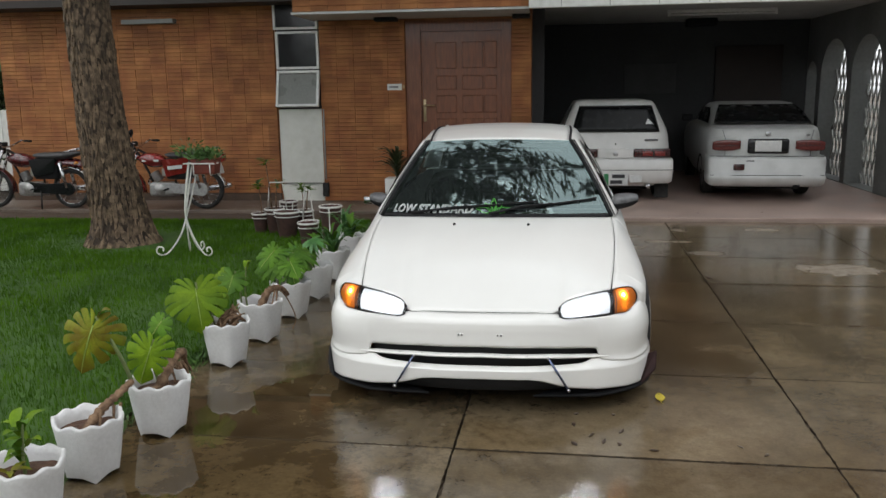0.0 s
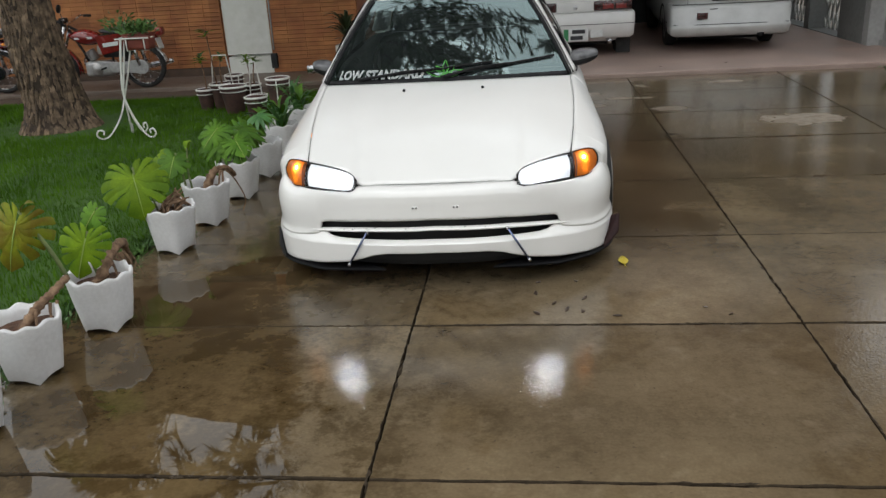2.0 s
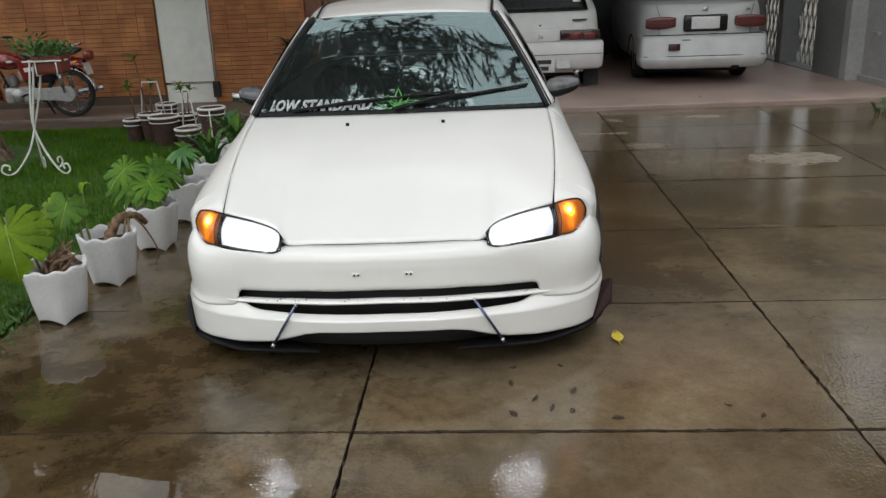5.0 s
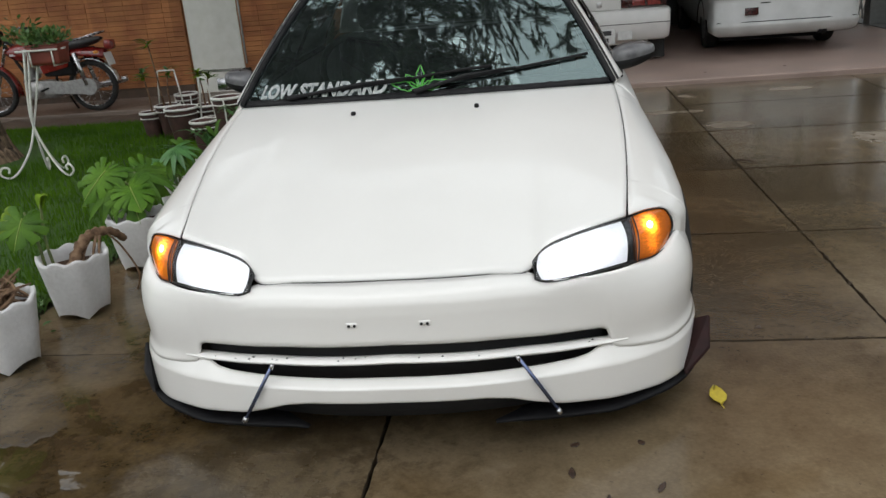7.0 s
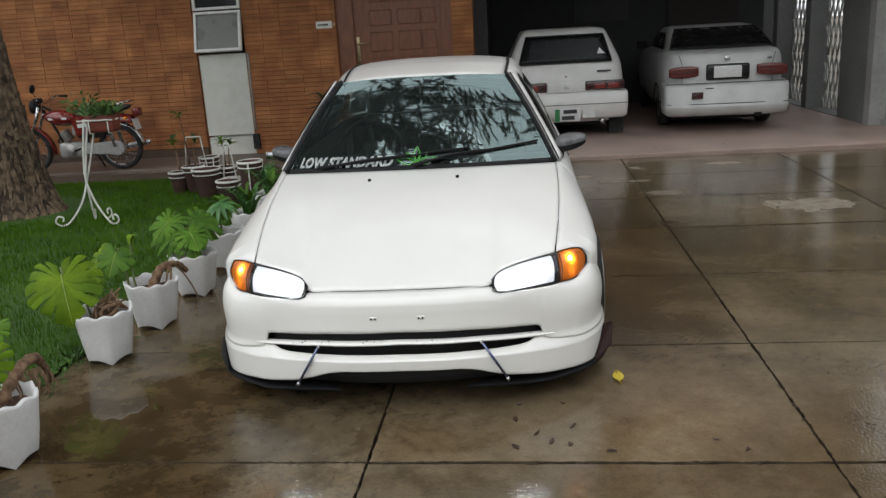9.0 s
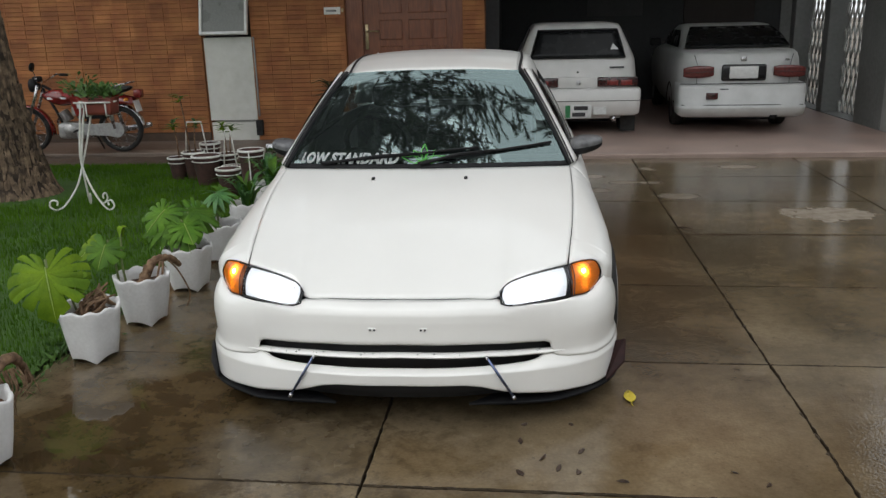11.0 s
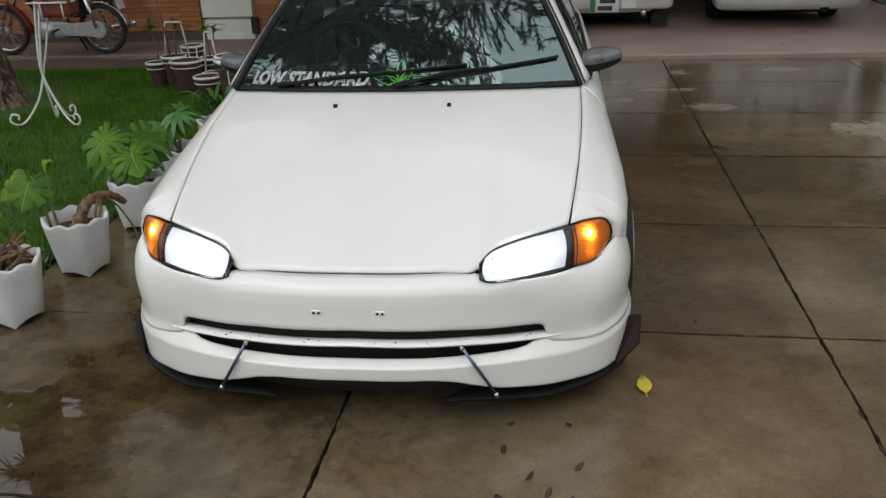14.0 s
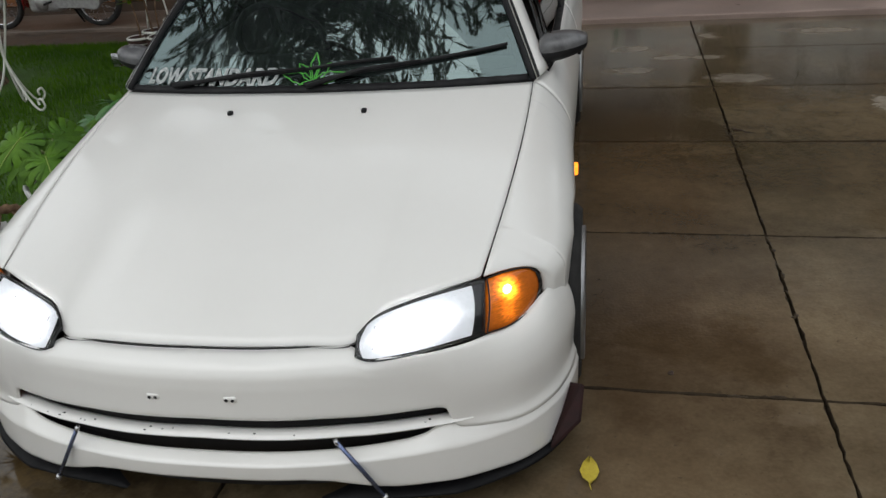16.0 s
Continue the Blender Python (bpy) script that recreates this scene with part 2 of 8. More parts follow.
def painted_bulb_glow(m, spots, base):
    """Paints a streaked glow into a fluted lens's emission round bulb places. spots: place, radius and strength of
    each, mirrored in x.
    """
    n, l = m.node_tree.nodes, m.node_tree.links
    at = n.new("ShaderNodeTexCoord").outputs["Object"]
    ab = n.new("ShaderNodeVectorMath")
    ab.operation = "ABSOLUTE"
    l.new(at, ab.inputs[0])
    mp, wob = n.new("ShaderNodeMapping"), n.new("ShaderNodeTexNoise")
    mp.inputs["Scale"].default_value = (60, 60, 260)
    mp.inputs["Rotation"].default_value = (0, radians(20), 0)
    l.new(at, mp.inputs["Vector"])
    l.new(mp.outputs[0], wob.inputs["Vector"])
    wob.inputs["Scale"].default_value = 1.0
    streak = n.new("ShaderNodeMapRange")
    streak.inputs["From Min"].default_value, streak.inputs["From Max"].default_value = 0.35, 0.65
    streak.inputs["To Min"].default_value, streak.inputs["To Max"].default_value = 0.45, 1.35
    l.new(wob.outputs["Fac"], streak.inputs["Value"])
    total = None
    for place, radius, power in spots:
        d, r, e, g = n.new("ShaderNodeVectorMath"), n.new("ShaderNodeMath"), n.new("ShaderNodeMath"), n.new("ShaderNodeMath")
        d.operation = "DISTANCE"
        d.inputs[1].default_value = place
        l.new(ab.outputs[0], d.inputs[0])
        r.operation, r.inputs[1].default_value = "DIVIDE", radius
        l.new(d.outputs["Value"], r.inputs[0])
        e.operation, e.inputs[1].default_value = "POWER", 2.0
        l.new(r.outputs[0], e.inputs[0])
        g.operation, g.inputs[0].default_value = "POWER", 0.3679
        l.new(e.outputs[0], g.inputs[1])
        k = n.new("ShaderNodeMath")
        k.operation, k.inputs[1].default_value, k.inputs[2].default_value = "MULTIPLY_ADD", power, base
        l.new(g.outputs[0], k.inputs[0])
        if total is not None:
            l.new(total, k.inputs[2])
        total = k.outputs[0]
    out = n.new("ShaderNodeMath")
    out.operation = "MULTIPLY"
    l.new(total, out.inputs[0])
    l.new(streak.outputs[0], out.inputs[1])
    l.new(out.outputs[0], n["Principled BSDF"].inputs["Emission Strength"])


# glow spots painted into the amber lens's emission
painted_bulb_glow(M["amber"], [((0.732, 0.303, 0.574), 0.020, 12.0), ((0.733, 0.283, 0.522), 0.020, 0.9), ((0.720, 0.295, 0.55), 0.050, 0.45)], 0.02)
M["amber_bulb"] = glow("lit_amber_bulb", (1.0, 0.50, 0.12), 12.0, (0.9, 0.36, 0.05))
M["amber_marker"] = glow("lit_amber_marker", (1.0, 0.30, 0.02), 1.6, (0.85, 0.28, 0.03))
M["amber_off"] = surf("amber_plastic", (0.75, 0.25, 0.02), rough=0.15)
M["cloth"] = surf("dark_seat_cloth", (0.07, 0.072, 0.074), (0.10, 0.10, 0.104), scale=40, rough=0.9)
M["dash"] = surf("dark_dashboard", (0.11, 0.115, 0.11), (0.14, 0.145, 0.14), scale=30, rough=0.6, bump=0.1, bscale=300)
M["white_film"] = surf("white_vinyl", (0.66, 0.68, 0.67), (0.30, 0.34, 0.34), rough=0.4, scale=70)
M["green_film"] = surf("green_vinyl", (0.10, 0.55, 0.06), (0.08, 0.40, 0.05), rough=0.5, scale=40)
M["red_lens"] = surf("red_tail_lens", (0.24, 0.025, 0.02), (0.15, 0.015, 0.014), rough=0.12, scale=40, coat=0.5)
M["dull_red"] = surf("faded_red_tail_lens", (0.15, 0.028, 0.024), (0.09, 0.018, 0.016), rough=0.15, scale=40, coat=0.3)
M["smoke_lens"] = surf("dark_red_tail_lens", (0.06, 0.012, 0.012), (0.03, 0.01, 0.01), rough=0.12, scale=40, coat=0.5)
M["plate"] = surf("number_plate", (0.70, 0.71, 0.70), (0.6, 0.61, 0.6), rough=0.4, scale=40)
M["plate_ink"] = surf("plate_ink", (0.03, 0.03, 0.035), rough=0.5)
M["plate_green"] = surf("plate_green", (0.03, 0.22, 0.08), rough=0.5)
M["red_paint"] = surf("red_tank_paint", (0.22, 0.014, 0.012), (0.14, 0.010, 0.009), rough=0.15, rough2=0.3, coat=0.6, scale=12)
M["maroon"] = surf("dark_maroon_paint", (0.09, 0.008, 0.012), (0.05, 0.006, 0.008), rough=0.15, rough2=0.3, coat=0.6, scale=12)
M["vinyl"] = surf("black_seat_vinyl", (0.022, 0.022, 0.024), (0.035, 0.034, 0.034), rough=0.4, rough2=0.6, scale=20, bump=0.1)
M["case"] = surf("dull_case_metal", (0.44, 0.44, 0.43), (0.30, 0.295, 0.29), rough=0.45, rough2=0.6, metal=0.5, scale=25)
# white car paint, greyed in colour for the shade of the garage
M["paint_shade_greyed"] = surf("shade_greyed_white_car_paint", (0.56, 0.57, 0.56), (0.45, 0.46, 0.45), scale=4, rough=0.35, rough2=0.5, coat=0.3, fine=500)
M["engine"] = surf("cast_engine_metal", (0.50, 0.50, 0.49), (0.32, 0.31, 0.30), rough=0.35, rough2=0.55, metal=0.7, scale=25)

M["brick"] = surf("orange_face_brick", (0.385, 0.165, 0.060), (0.265, 0.095, 0.034), scale=3.4, rough=0.75, rough2=0.9, bump=0.35, bscale=120, fine=90, per=0.14)
bn_, bl_ = M["brick"].node_tree.nodes, M["brick"].node_tree.links
snap, batch, shade, tone = bn_.new("ShaderNodeVectorMath"), bn_.new("ShaderNodeTexWhiteNoise"), bn_.new("ShaderNodeMapRange"), bn_.new("ShaderNodeHueSaturation")
snap.operation, snap.inputs[1].default_value = "SNAP", (0.25, 100.0, 0.2304)
bl_.new(bn_.new("ShaderNodeNewGeometry").outputs["Position"], snap.inputs[0])
bl_.new(snap.outputs[0], batch.inputs["Vector"])
shade.inputs["To Min"].default_value, shade.inputs["To Max"].default_value = 0.82, 1.18
bl_.new(batch.outputs["Value"], shade.inputs["Value"])
bl_.new(shade.outputs[0], tone.inputs["Value"])
bl_.new(bn_["Principled BSDF"].inputs["Base Color"].links[0].from_socket, tone.inputs["Color"])
bl_.new(tone.outputs[0], bn_["Principled BSDF"].inputs["Base Color"])
M["brick_rest"] = per_island(M["brick"])
M["upper"] = surf("brown_rendered_upper_wall", (0.20, 0.11, 0.07), (0.15, 0.08, 0.05), scale=2.0, rough=0.85, bump=0.2)
M["mortar"] = surf("dark_mortar", (0.29, 0.12, 0.048), (0.21, 0.084, 0.035), scale=12, rough=0.95, bump=0.4)
M["plaster"] = surf("off_white_plaster", (0.78, 0.78, 0.74), (0.68, 0.68, 0.64), scale=2.2, rough=0.8, rough2=0.9, bump=0.15, bscale=90)
M["panel"] = surf("grey_green_plaster", (0.69, 0.69, 0.63), (0.60, 0.60, 0.55), scale=1.6, rough=0.8, rough2=0.9, bump=0.04, bscale=60, fine=9)
M["grey_wall"] = surf("grey_wall_paint", (0.36, 0.36, 0.35), (0.29, 0.29, 0.28), scale=1.6, rough=0.75, rough2=0.9, bump=0.15, bscale=80)
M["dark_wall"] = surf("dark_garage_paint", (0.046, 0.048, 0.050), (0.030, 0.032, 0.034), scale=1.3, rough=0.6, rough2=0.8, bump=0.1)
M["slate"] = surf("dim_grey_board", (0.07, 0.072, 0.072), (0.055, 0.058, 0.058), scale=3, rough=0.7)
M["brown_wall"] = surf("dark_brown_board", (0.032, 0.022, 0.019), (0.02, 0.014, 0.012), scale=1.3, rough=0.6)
M["white_paint"] = surf("white_enamel", (0.78, 0.78, 0.75), (0.66, 0.66, 0.63), scale=14, rough=0.35, rough2=0.55)
M["ceiling"] = surf("ceiling_paint", (0.55, 0.55, 0.53), (0.48, 0.48, 0.46), scale=1.2, rough=0.9)
M["door"] = surf("red_brown_door_varnish", (0.235, 0.080, 0.033), (0.15, 0.046, 0.019), scale=5, rough=0.3, rough2=0.45, coat=0.3, stretch=(8, 8, 1))
M["brass"] = surf("aged_brass", (0.50, 0.40, 0.24), (0.36, 0.28, 0.17), scale=30, rough=0.3, metal=0.9)
M["terrace"] = surf("damp_terrace_concrete", (0.19, 0.145, 0.115), (0.10, 0.075, 0.058), scale=1.8, rough=0.35, rough2=0.7, bump=0.2, bscale=70)
M["garage_floor"] = surf("pink_terrazzo", (0.42, 0.315, 0.270), (0.29, 0.214, 0.180), scale=1.5, rough=0.38, rough2=0.6, bump=0.1, bscale=150, fine=160)
M["plinth"] = surf("damp_brown_plinth", (0.12, 0.075, 0.05), (0.06, 0.04, 0.028), scale=5, rough=0.5, rough2=0.8, bump=0.3, bscale=70)
M["earth"] = surf("wet_earth", (0.075, 0.045, 0.026), (0.04, 0.024, 0.015), scale=7, rough=0.7, rough2=0.95, bump=0.8, bscale=40)
M["soil"] = surf("potting_soil", (0.11, 0.055, 0.032), (0.05, 0.026, 0.016), scale=25, rough=0.95, bump=0.9, bscale=60)
M["turf"] = surf("lawn_ground", (0.045, 0.105, 0.010), (0.03, 0.075, 0.008), scale=3, rough=0.9, bump=0.6, bscale=50)
M["grass"] = surf("grass_blades", (0.078, 0.165, 0.007), (0.040, 0.100, 0.005), scale=2.2, rough=0.6, rough2=0.8, fine=70, spec=0.12)
M["weed"] = surf("weed_leaves", (0.085, 0.17, 0.03), (0.04, 0.10, 0.02), scale=9, rough=0.5)
M["leaf"] = surf("monstera_leaf", (0.085, 0.18, 0.014), (0.042, 0.11, 0.009), scale=9, rough=0.45, rough2=0.6, bump=0.1, per=0.2, spec=0.2)
M["leaf_pale"] = surf("pale_monstera_leaf", (0.165, 0.265, 0.012), (0.085, 0.165, 0.008), scale=9, rough=0.5, rough2=0.65, per=0.15, spec=0.15)
M["leaf_burnt"] = surf("yellowing_leaf", (0.17, 0.21, 0.012), (0.125, 0.10, 0.010), scale=11, rough=0.5, rough2=0.6, per=0.1, spec=0.15)
M["leaf_dark"] = surf("dark_strap_leaf", (0.06, 0.17, 0.035), (0.03, 0.10, 0.025), scale=12, rough=0.35, rough2=0.5, per=0.25)
M["palm"] = surf("dark_palm_leaf", (0.05, 0.075, 0.028), (0.03, 0.04, 0.018), scale=12, rough=0.45, per=0.2)
for key in ("leaf", "leaf_pale", "leaf_burnt", "leaf_dark"):
    lobes(M[key], 0.13)
M["rib"] = surf("pale_leaf_rib", (0.26, 0.36, 0.07), (0.20, 0.28, 0.05), scale=30, rough=0.5)
M["needle"] = surf("pine_needles", (0.075, 0.115, 0.05), (0.045, 0.075, 0.03), scale=2, rough=0.6)
M["stem"] = surf("green_stem", (0.16, 0.20, 0.06), (0.10, 0.13, 0.05), scale=20, rough=0.6)
M["root"] = surf("brown_stem", (0.27, 0.17, 0.10), (0.10, 0.055, 0.03), scale=32, rough=0.85, bump=0.5)
M["pot"] = surf("white_painted_concrete", (0.70, 0.70, 0.70), (0.60, 0.59, 0.58), scale=5, rough=0.6, rough2=0.75, bump=0.25, bscale=110)
M["terracotta"] = surf("terracotta", (0.085, 0.040, 0.032), (0.045, 0.024, 0.020), scale=14, rough=0.8, bump=0.2)
M["red_planter"] = surf("red_planter", (0.21, 0.045, 0.028), (0.14, 0.03, 0.02), scale=10, rough=0.5)
M["iron"] = surf("white_painted_iron", (0.78, 0.78, 0.74), (0.62, 0.61, 0.56), scale=18, rough=0.45, rough2=0.65)
M["bark"] = surf("pine_bark", (0.200, 0.140, 0.090), (0.060, 0.040, 0.026), scale=16, rough=0.9, bump=0.9, bscale=55, fine=90, per=0.42)
M["bark_rest"] = per_island(M["bark"])
M["bark_gap"] = surf("bark_fissure", (0.055, 0.037, 0.025), (0.022, 0.015, 0.010), scale=12, rough=0.95, bump=0.8)
M["dark_mark"] = surf("dark_brown_mark", (0.055, 0.03, 0.018), (0.028, 0.016, 0.011), scale=60, rough=0.4)
M["leaf_shape"] = surf("yellow_leaf", (0.62, 0.50, 0.05), (0.48, 0.36, 0.04), scale=60, rough=0.5)
M["ground"] = surf("packed_ground", (0.16, 0.13, 0.10), (0.10, 0.085, 0.065), scale=0.6, rough=0.8, rough2=0.95, bump=0.3)
M["far_green"] = surf("far_foliage", (0.055, 0.10, 0.025), (0.03, 0.06, 0.015), scale=2, rough=0.7)
M["tube"] = surf("fluorescent_tube_unlit", (0.80, 0.80, 0.78), rough=0.25, scale=30)
M["frosted"] = surf("dusty_window_glass", (0.20, 0.205, 0.19), (0.175, 0.18, 0.165), scale=4, rough=0.2, rough2=0.4)
M["window_dark"] = surf("dark_window_glass", (0.02, 0.022, 0.024), (0.03, 0.03, 0.032), scale=6, rough=0.08, rough2=0.2)


def wet_concrete():
    """Brown concrete after rain: damp all over, thin standing water in the hollows, silt, a few pale scars."""
    m = surf("wet_brown_concrete", (0.192, 0.147, 0.090), (0.108, 0.083, 0.051), scale=1.3, rough=0.3, rough2=0.45, fine=75, per=0.17)
    n, l = m.node_tree.nodes, m.node_tree.links
    p = n["Principled BSDF"]
    at = n.new("ShaderNodeNewGeometry").outputs["Position"]

    def noise_at(scale, detail=4.0, rough_=0.5):
        t = n.new("ShaderNodeTexNoise")
        t.inputs["Scale"].default_value, t.inputs["Detail"].default_value, t.inputs["Roughness"].default_value = scale, detail, rough_
        l.new(at, t.inputs["Vector"])
        return t.outputs["Fac"]

    def math_(op, a, b):
        t = n.new("ShaderNodeMath")
        t.operation = op
        for s, v in zip(t.inputs, (a, b)):
            if isinstance(v, (int, float)):
                s.default_value = v
            else:
                l.new(v, s)
        return t.outputs[0]

    def span(v, a, b, lo=0.0, hi=1.0):
        r = n.new("ShaderNodeMapRange")
        r.inputs["From Min"].default_value, r.inputs["From Max"].default_value = a, b
        r.inputs["To Min"].default_value, r.inputs["To Max"].default_value = lo, hi
        l.new(v, r.inputs["Value"])
        return r.outputs[0]

    def spot(cx, cy, rx, ry, wobble, edge):
        """1 inside an uneven oval on the ground, 0 outside."""
        mp = n.new("ShaderNodeMapping")
        mp.vector_type = "TEXTURE"
        mp.inputs["Location"].default_value, mp.inputs["Scale"].default_value = (cx, cy, 0), (rx, ry, 1)
        l.new(at, mp.inputs["Vector"])
        ln = n.new("ShaderNodeVectorMath")
        ln.operation = "LENGTH"
        l.new(mp.outputs[0], ln.inputs[0])
        d = math_("ADD", ln.outputs["Value"], math_("MULTIPLY", math_("SUBTRACT", noise_at(2.6, 8.0, 0.68), 0.5), wobble * 1.2))
        return span(d, 1 + edge, 1 - edge)

    def tint(fac, colour, before, mode="MIX"):
        t = n.new("ShaderNodeMixRGB")
        t.blend_type = mode
        if isinstance(fac, (int, float)):
            t.inputs[0].default_value = fac
        else:
            l.new(fac, t.inputs[0])
        l.new(before, t.inputs[1])
        t.inputs[2].default_value = (*colour, 1)
        return t.outputs[0]

    water = math_("MULTIPLY", span(noise_at(0.8, 6.0, 0.6), 0.54, 0.58), 0.55)
    water = math_("MAXIMUM", water, math_("MAXIMUM", spot(-1.25, -0.36, 0.66, 0.60, 1.3, 0.05), spot(-1.06, -1.28, 0.66, 0.82, 1.2, 0.05)))
    water = math_("MAXIMUM", water, spot(-0.95, 0.12, 0.40, 0.46, 1.1, 0.08))
    water = math_("MAXIMUM", water, math_("MULTIPLY", spot(3.3, 5.0, 0.8, 0.55, 2.4, 0.3), 0.5))
    mud = spot(-0.42, -0.16, 0.36, 0.34, 1.0, 0.30)
    water = math_("MULTIPLY", water, span(mud, 0.0, 1.0, 1.0, 0.12))
    damp = span(noise_at(2.3, 6.0, 0.65), 0.38, 0.62)
    colour = p.inputs["Base Color"].links[0].from_socket
    colour = tint(math_("MULTIPLY", damp, 0.40), (0.55, 0.50, 0.45), colour, "MULTIPLY")
    colour = tint(math_("MULTIPLY", span(noise_at(5.5, 5.0, 0.6), 0.60, 0.70), 0.35), (0.205, 0.165, 0.115), colour)
    # multiplied paler before the nose, darker and redder along the right flank
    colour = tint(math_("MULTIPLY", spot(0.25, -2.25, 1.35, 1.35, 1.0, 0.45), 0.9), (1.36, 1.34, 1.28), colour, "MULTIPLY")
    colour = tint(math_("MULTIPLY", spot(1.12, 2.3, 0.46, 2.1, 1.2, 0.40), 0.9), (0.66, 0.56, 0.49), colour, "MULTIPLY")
    colour = tint(math_("MULTIPLY", span(noise_at(16.0, 7.0, 0.7), 0.42, 0.62), 0.55), (0.72, 0.69, 0.66), colour, "MULTIPLY")
    silt = math_("MULTIPLY", spot(-1.0, -0.9, 1.2, 2.4, 1.6, 0.35), span(noise_at(4.2, 8.0, 0.72), 0.46, 0.56))
    colour = tint(math_("MULTIPLY", silt, 0.75), (0.42, 0.38, 0.30), colour, "MULTIPLY")
    colour = tint(math_("MULTIPLY", water, 0.75), (0.58, 0.49, 0.31), colour, "MULTIPLY")
    colour = tint(math_("MULTIPLY", span(noise_at(38.0, 2.0), 0.70, 0.74), 0.5), (0.05, 0.038, 0.028), colour)
    dry = spot(2.94, 3.66, 0.40, 0.22, 2.2, 0.12)
    for cx, cy, rx, ry in ((1.93, 4.33, 0.19, 0.13), (1.21, 5.30, 0.16, 0.12), (1.19, 4.62, 0.20, 0.11), (1.80, 4.95, 0.14, 0.08), (1.50, 4.98, 0.17, 0.10), (1.86, 5.66, 0.14, 0.16), (2.75, 5.75, 0.30, 0.12)):
        dry = math_("MAXIMUM", dry, math_("MULTIPLY", spot(cx, cy, 0.9 * rx, 0.8 * ry, 3.2, 0.35), 0.75))
    colour = tint(math_("MULTIPLY", math_("MULTIPLY", dry, span(noise_at(9.0, 6.0, 0.7), 0.30, 0.58)), 0.80), (0.40, 0.345, 0.28), colour)
    lumps = math_("MULTIPLY", spot(-0.55, -0.15, 0.62, 0.62, 1.6, 0.30), span(noise_at(26.0, 6.0, 0.75), 0.50, 0.62))
    colour = tint(math_("MULTIPLY", lumps, 0.55), (0.050, 0.038, 0.027), colour)
    l.new(colour, p.inputs["Base Color"])
    gloss = math_("ADD", span(water, 0.0, 1.0, 0.032, 0.015), math_("MULTIPLY", span(noise_at(7.0, 5.0), 0.3, 0.7), 0.05))
    gloss = math_("MULTIPLY", gloss, span(water, 0.7, 0.98, 1.0, 0.04))
    l.new(math_("ADD", math_("ADD", gloss, math_("MULTIPLY", mud, 0.22)), math_("MULTIPLY", dry, 0.35)), p.inputs["Roughness"])
    bn = n.new("ShaderNodeBump")
    bn.inputs["Distance"].default_value = 0.004
    l.new(span(water, 0.56, 0.95, 0.22, 0.0), bn.inputs["Strength"])
    l.new(math_("ADD", noise_at(85.0, 1.0), math_("MULTIPLY", noise_at(38.0, 3.0), 0.3)), bn.inputs["Height"])
    l.new(bn.outputs[0], p.inputs["Normal"])
    l.new(span(water, 0.0, 0.9, 0.54, 0.45), p.inputs["Specular IOR Level"])
    return m


M["tower"] = surf("weathered_brown_brickwork", (0.20, 0.115, 0.062), (0.13, 0.078, 0.045), scale=1.5, rough=0.8, rough2=0.95, bump=0.3, bscale=40, fine=60)
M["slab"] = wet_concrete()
M["joint_dirt"] = surf("wet_joint_dirt", (0.030, 0.022, 0.014), (0.055, 0.040, 0.025), scale=30, rough=0.75, rough2=0.9, bump=0.3, bscale=120, spec=0.15)

# ---- the large structure ----
tagged(part("ground", grid(lambda u, v: (-120 + 240 * u, -120 + 240 * v, -0.10), 2, 2), M["ground"]), "bare packed ground round the plot", "ground", kind="structure")
WALL_Y = 8.0

# terrace before the house, lawn bed and edging
tagged(soft_edges(part("terrace", box(-9.5, 0.75, 6.95, 8.0, -0.08, 0.03), M["terrace"], smooth=False), 0.01), "damp concrete terrace along the brick house", "terrace", kind="structure")
tagged(part("flower_bed", grid(lambda u, v: (-9.5 + 8.0 * u, 6.1 + 0.86 * v, -0.01 + 0.035 * noise.noise((u * 30, v * 5, 1.0))), 60, 8), M["earth"]), "strip of wet bare earth beside the terrace", "flower bed", kind="structure")
tagged(part("lawn_soil", grid(lambda u, v: (-9.8 + 7.98 * u + (0.03 * noise.noise((v * 30, 3.0, 0.0)) if u == 1 else 0), -7.0 + 13.15 * v, 0.012 + 0.02 * noise.noise((u * 9, v * 14, 2.0))), 40, 60), M["turf"]), "dark soil under the mown lawn", "lawn", kind="structure")

# house: brick wall with a window strip and a door, in pieces round the openings
house = thing("house", "two-storey house faced in thin orange bricks", "house", kind="structure", at=(0, WALL_Y, 0))


def house_box(name, x0, x1, z0, z1, material, y0=0.02, y1=0.25, parent=house, label=""):
    return part(name, box(x0, x1, y0, y1, z0, z1), material, parent, label, smooth=False)


house_box("wall_backing", -7.9, -3.58, 0.0, 2.95, M["mortar"])
house_box("plinth", -7.9, -3.60, 0.0, 0.14, M["plinth"], -0.03, 0.02, label="dark damp plinth below the bricks")
house_box("wall_backing", -2.93, -1.68, 0.0, 2.95, M["mortar"])
house_box("wall_backing", -0.16, 0.12, 0.0, 2.95, M["mortar"], 0.02, 0.6)
house_box("wall_backing", -1.68, -0.16, 2.60, 2.95, M["mortar"])
house_box("upper_wall", -7.9, -3.62, 2.95, 4.75, M["upper"], 0.05, 0.3)
house_box("upper_wall", -3.62, 5.6, 2.95, 5.3, M["upper"], 0.05, 0.3)
house_box("side_wall", -7.9, -7.7, 0.0, 4.7, M["plaster"], 0.25, 6.0)
house_box("white_panel", -3.575, -2.935, 0.30, 1.375, M["panel"], -0.012, 0.2, label="off-white plastered panel below the window")
house_box("white_panel", -3.57, -2.94, 0.03, 0.27, M["panel"], -0.005, 0.2)
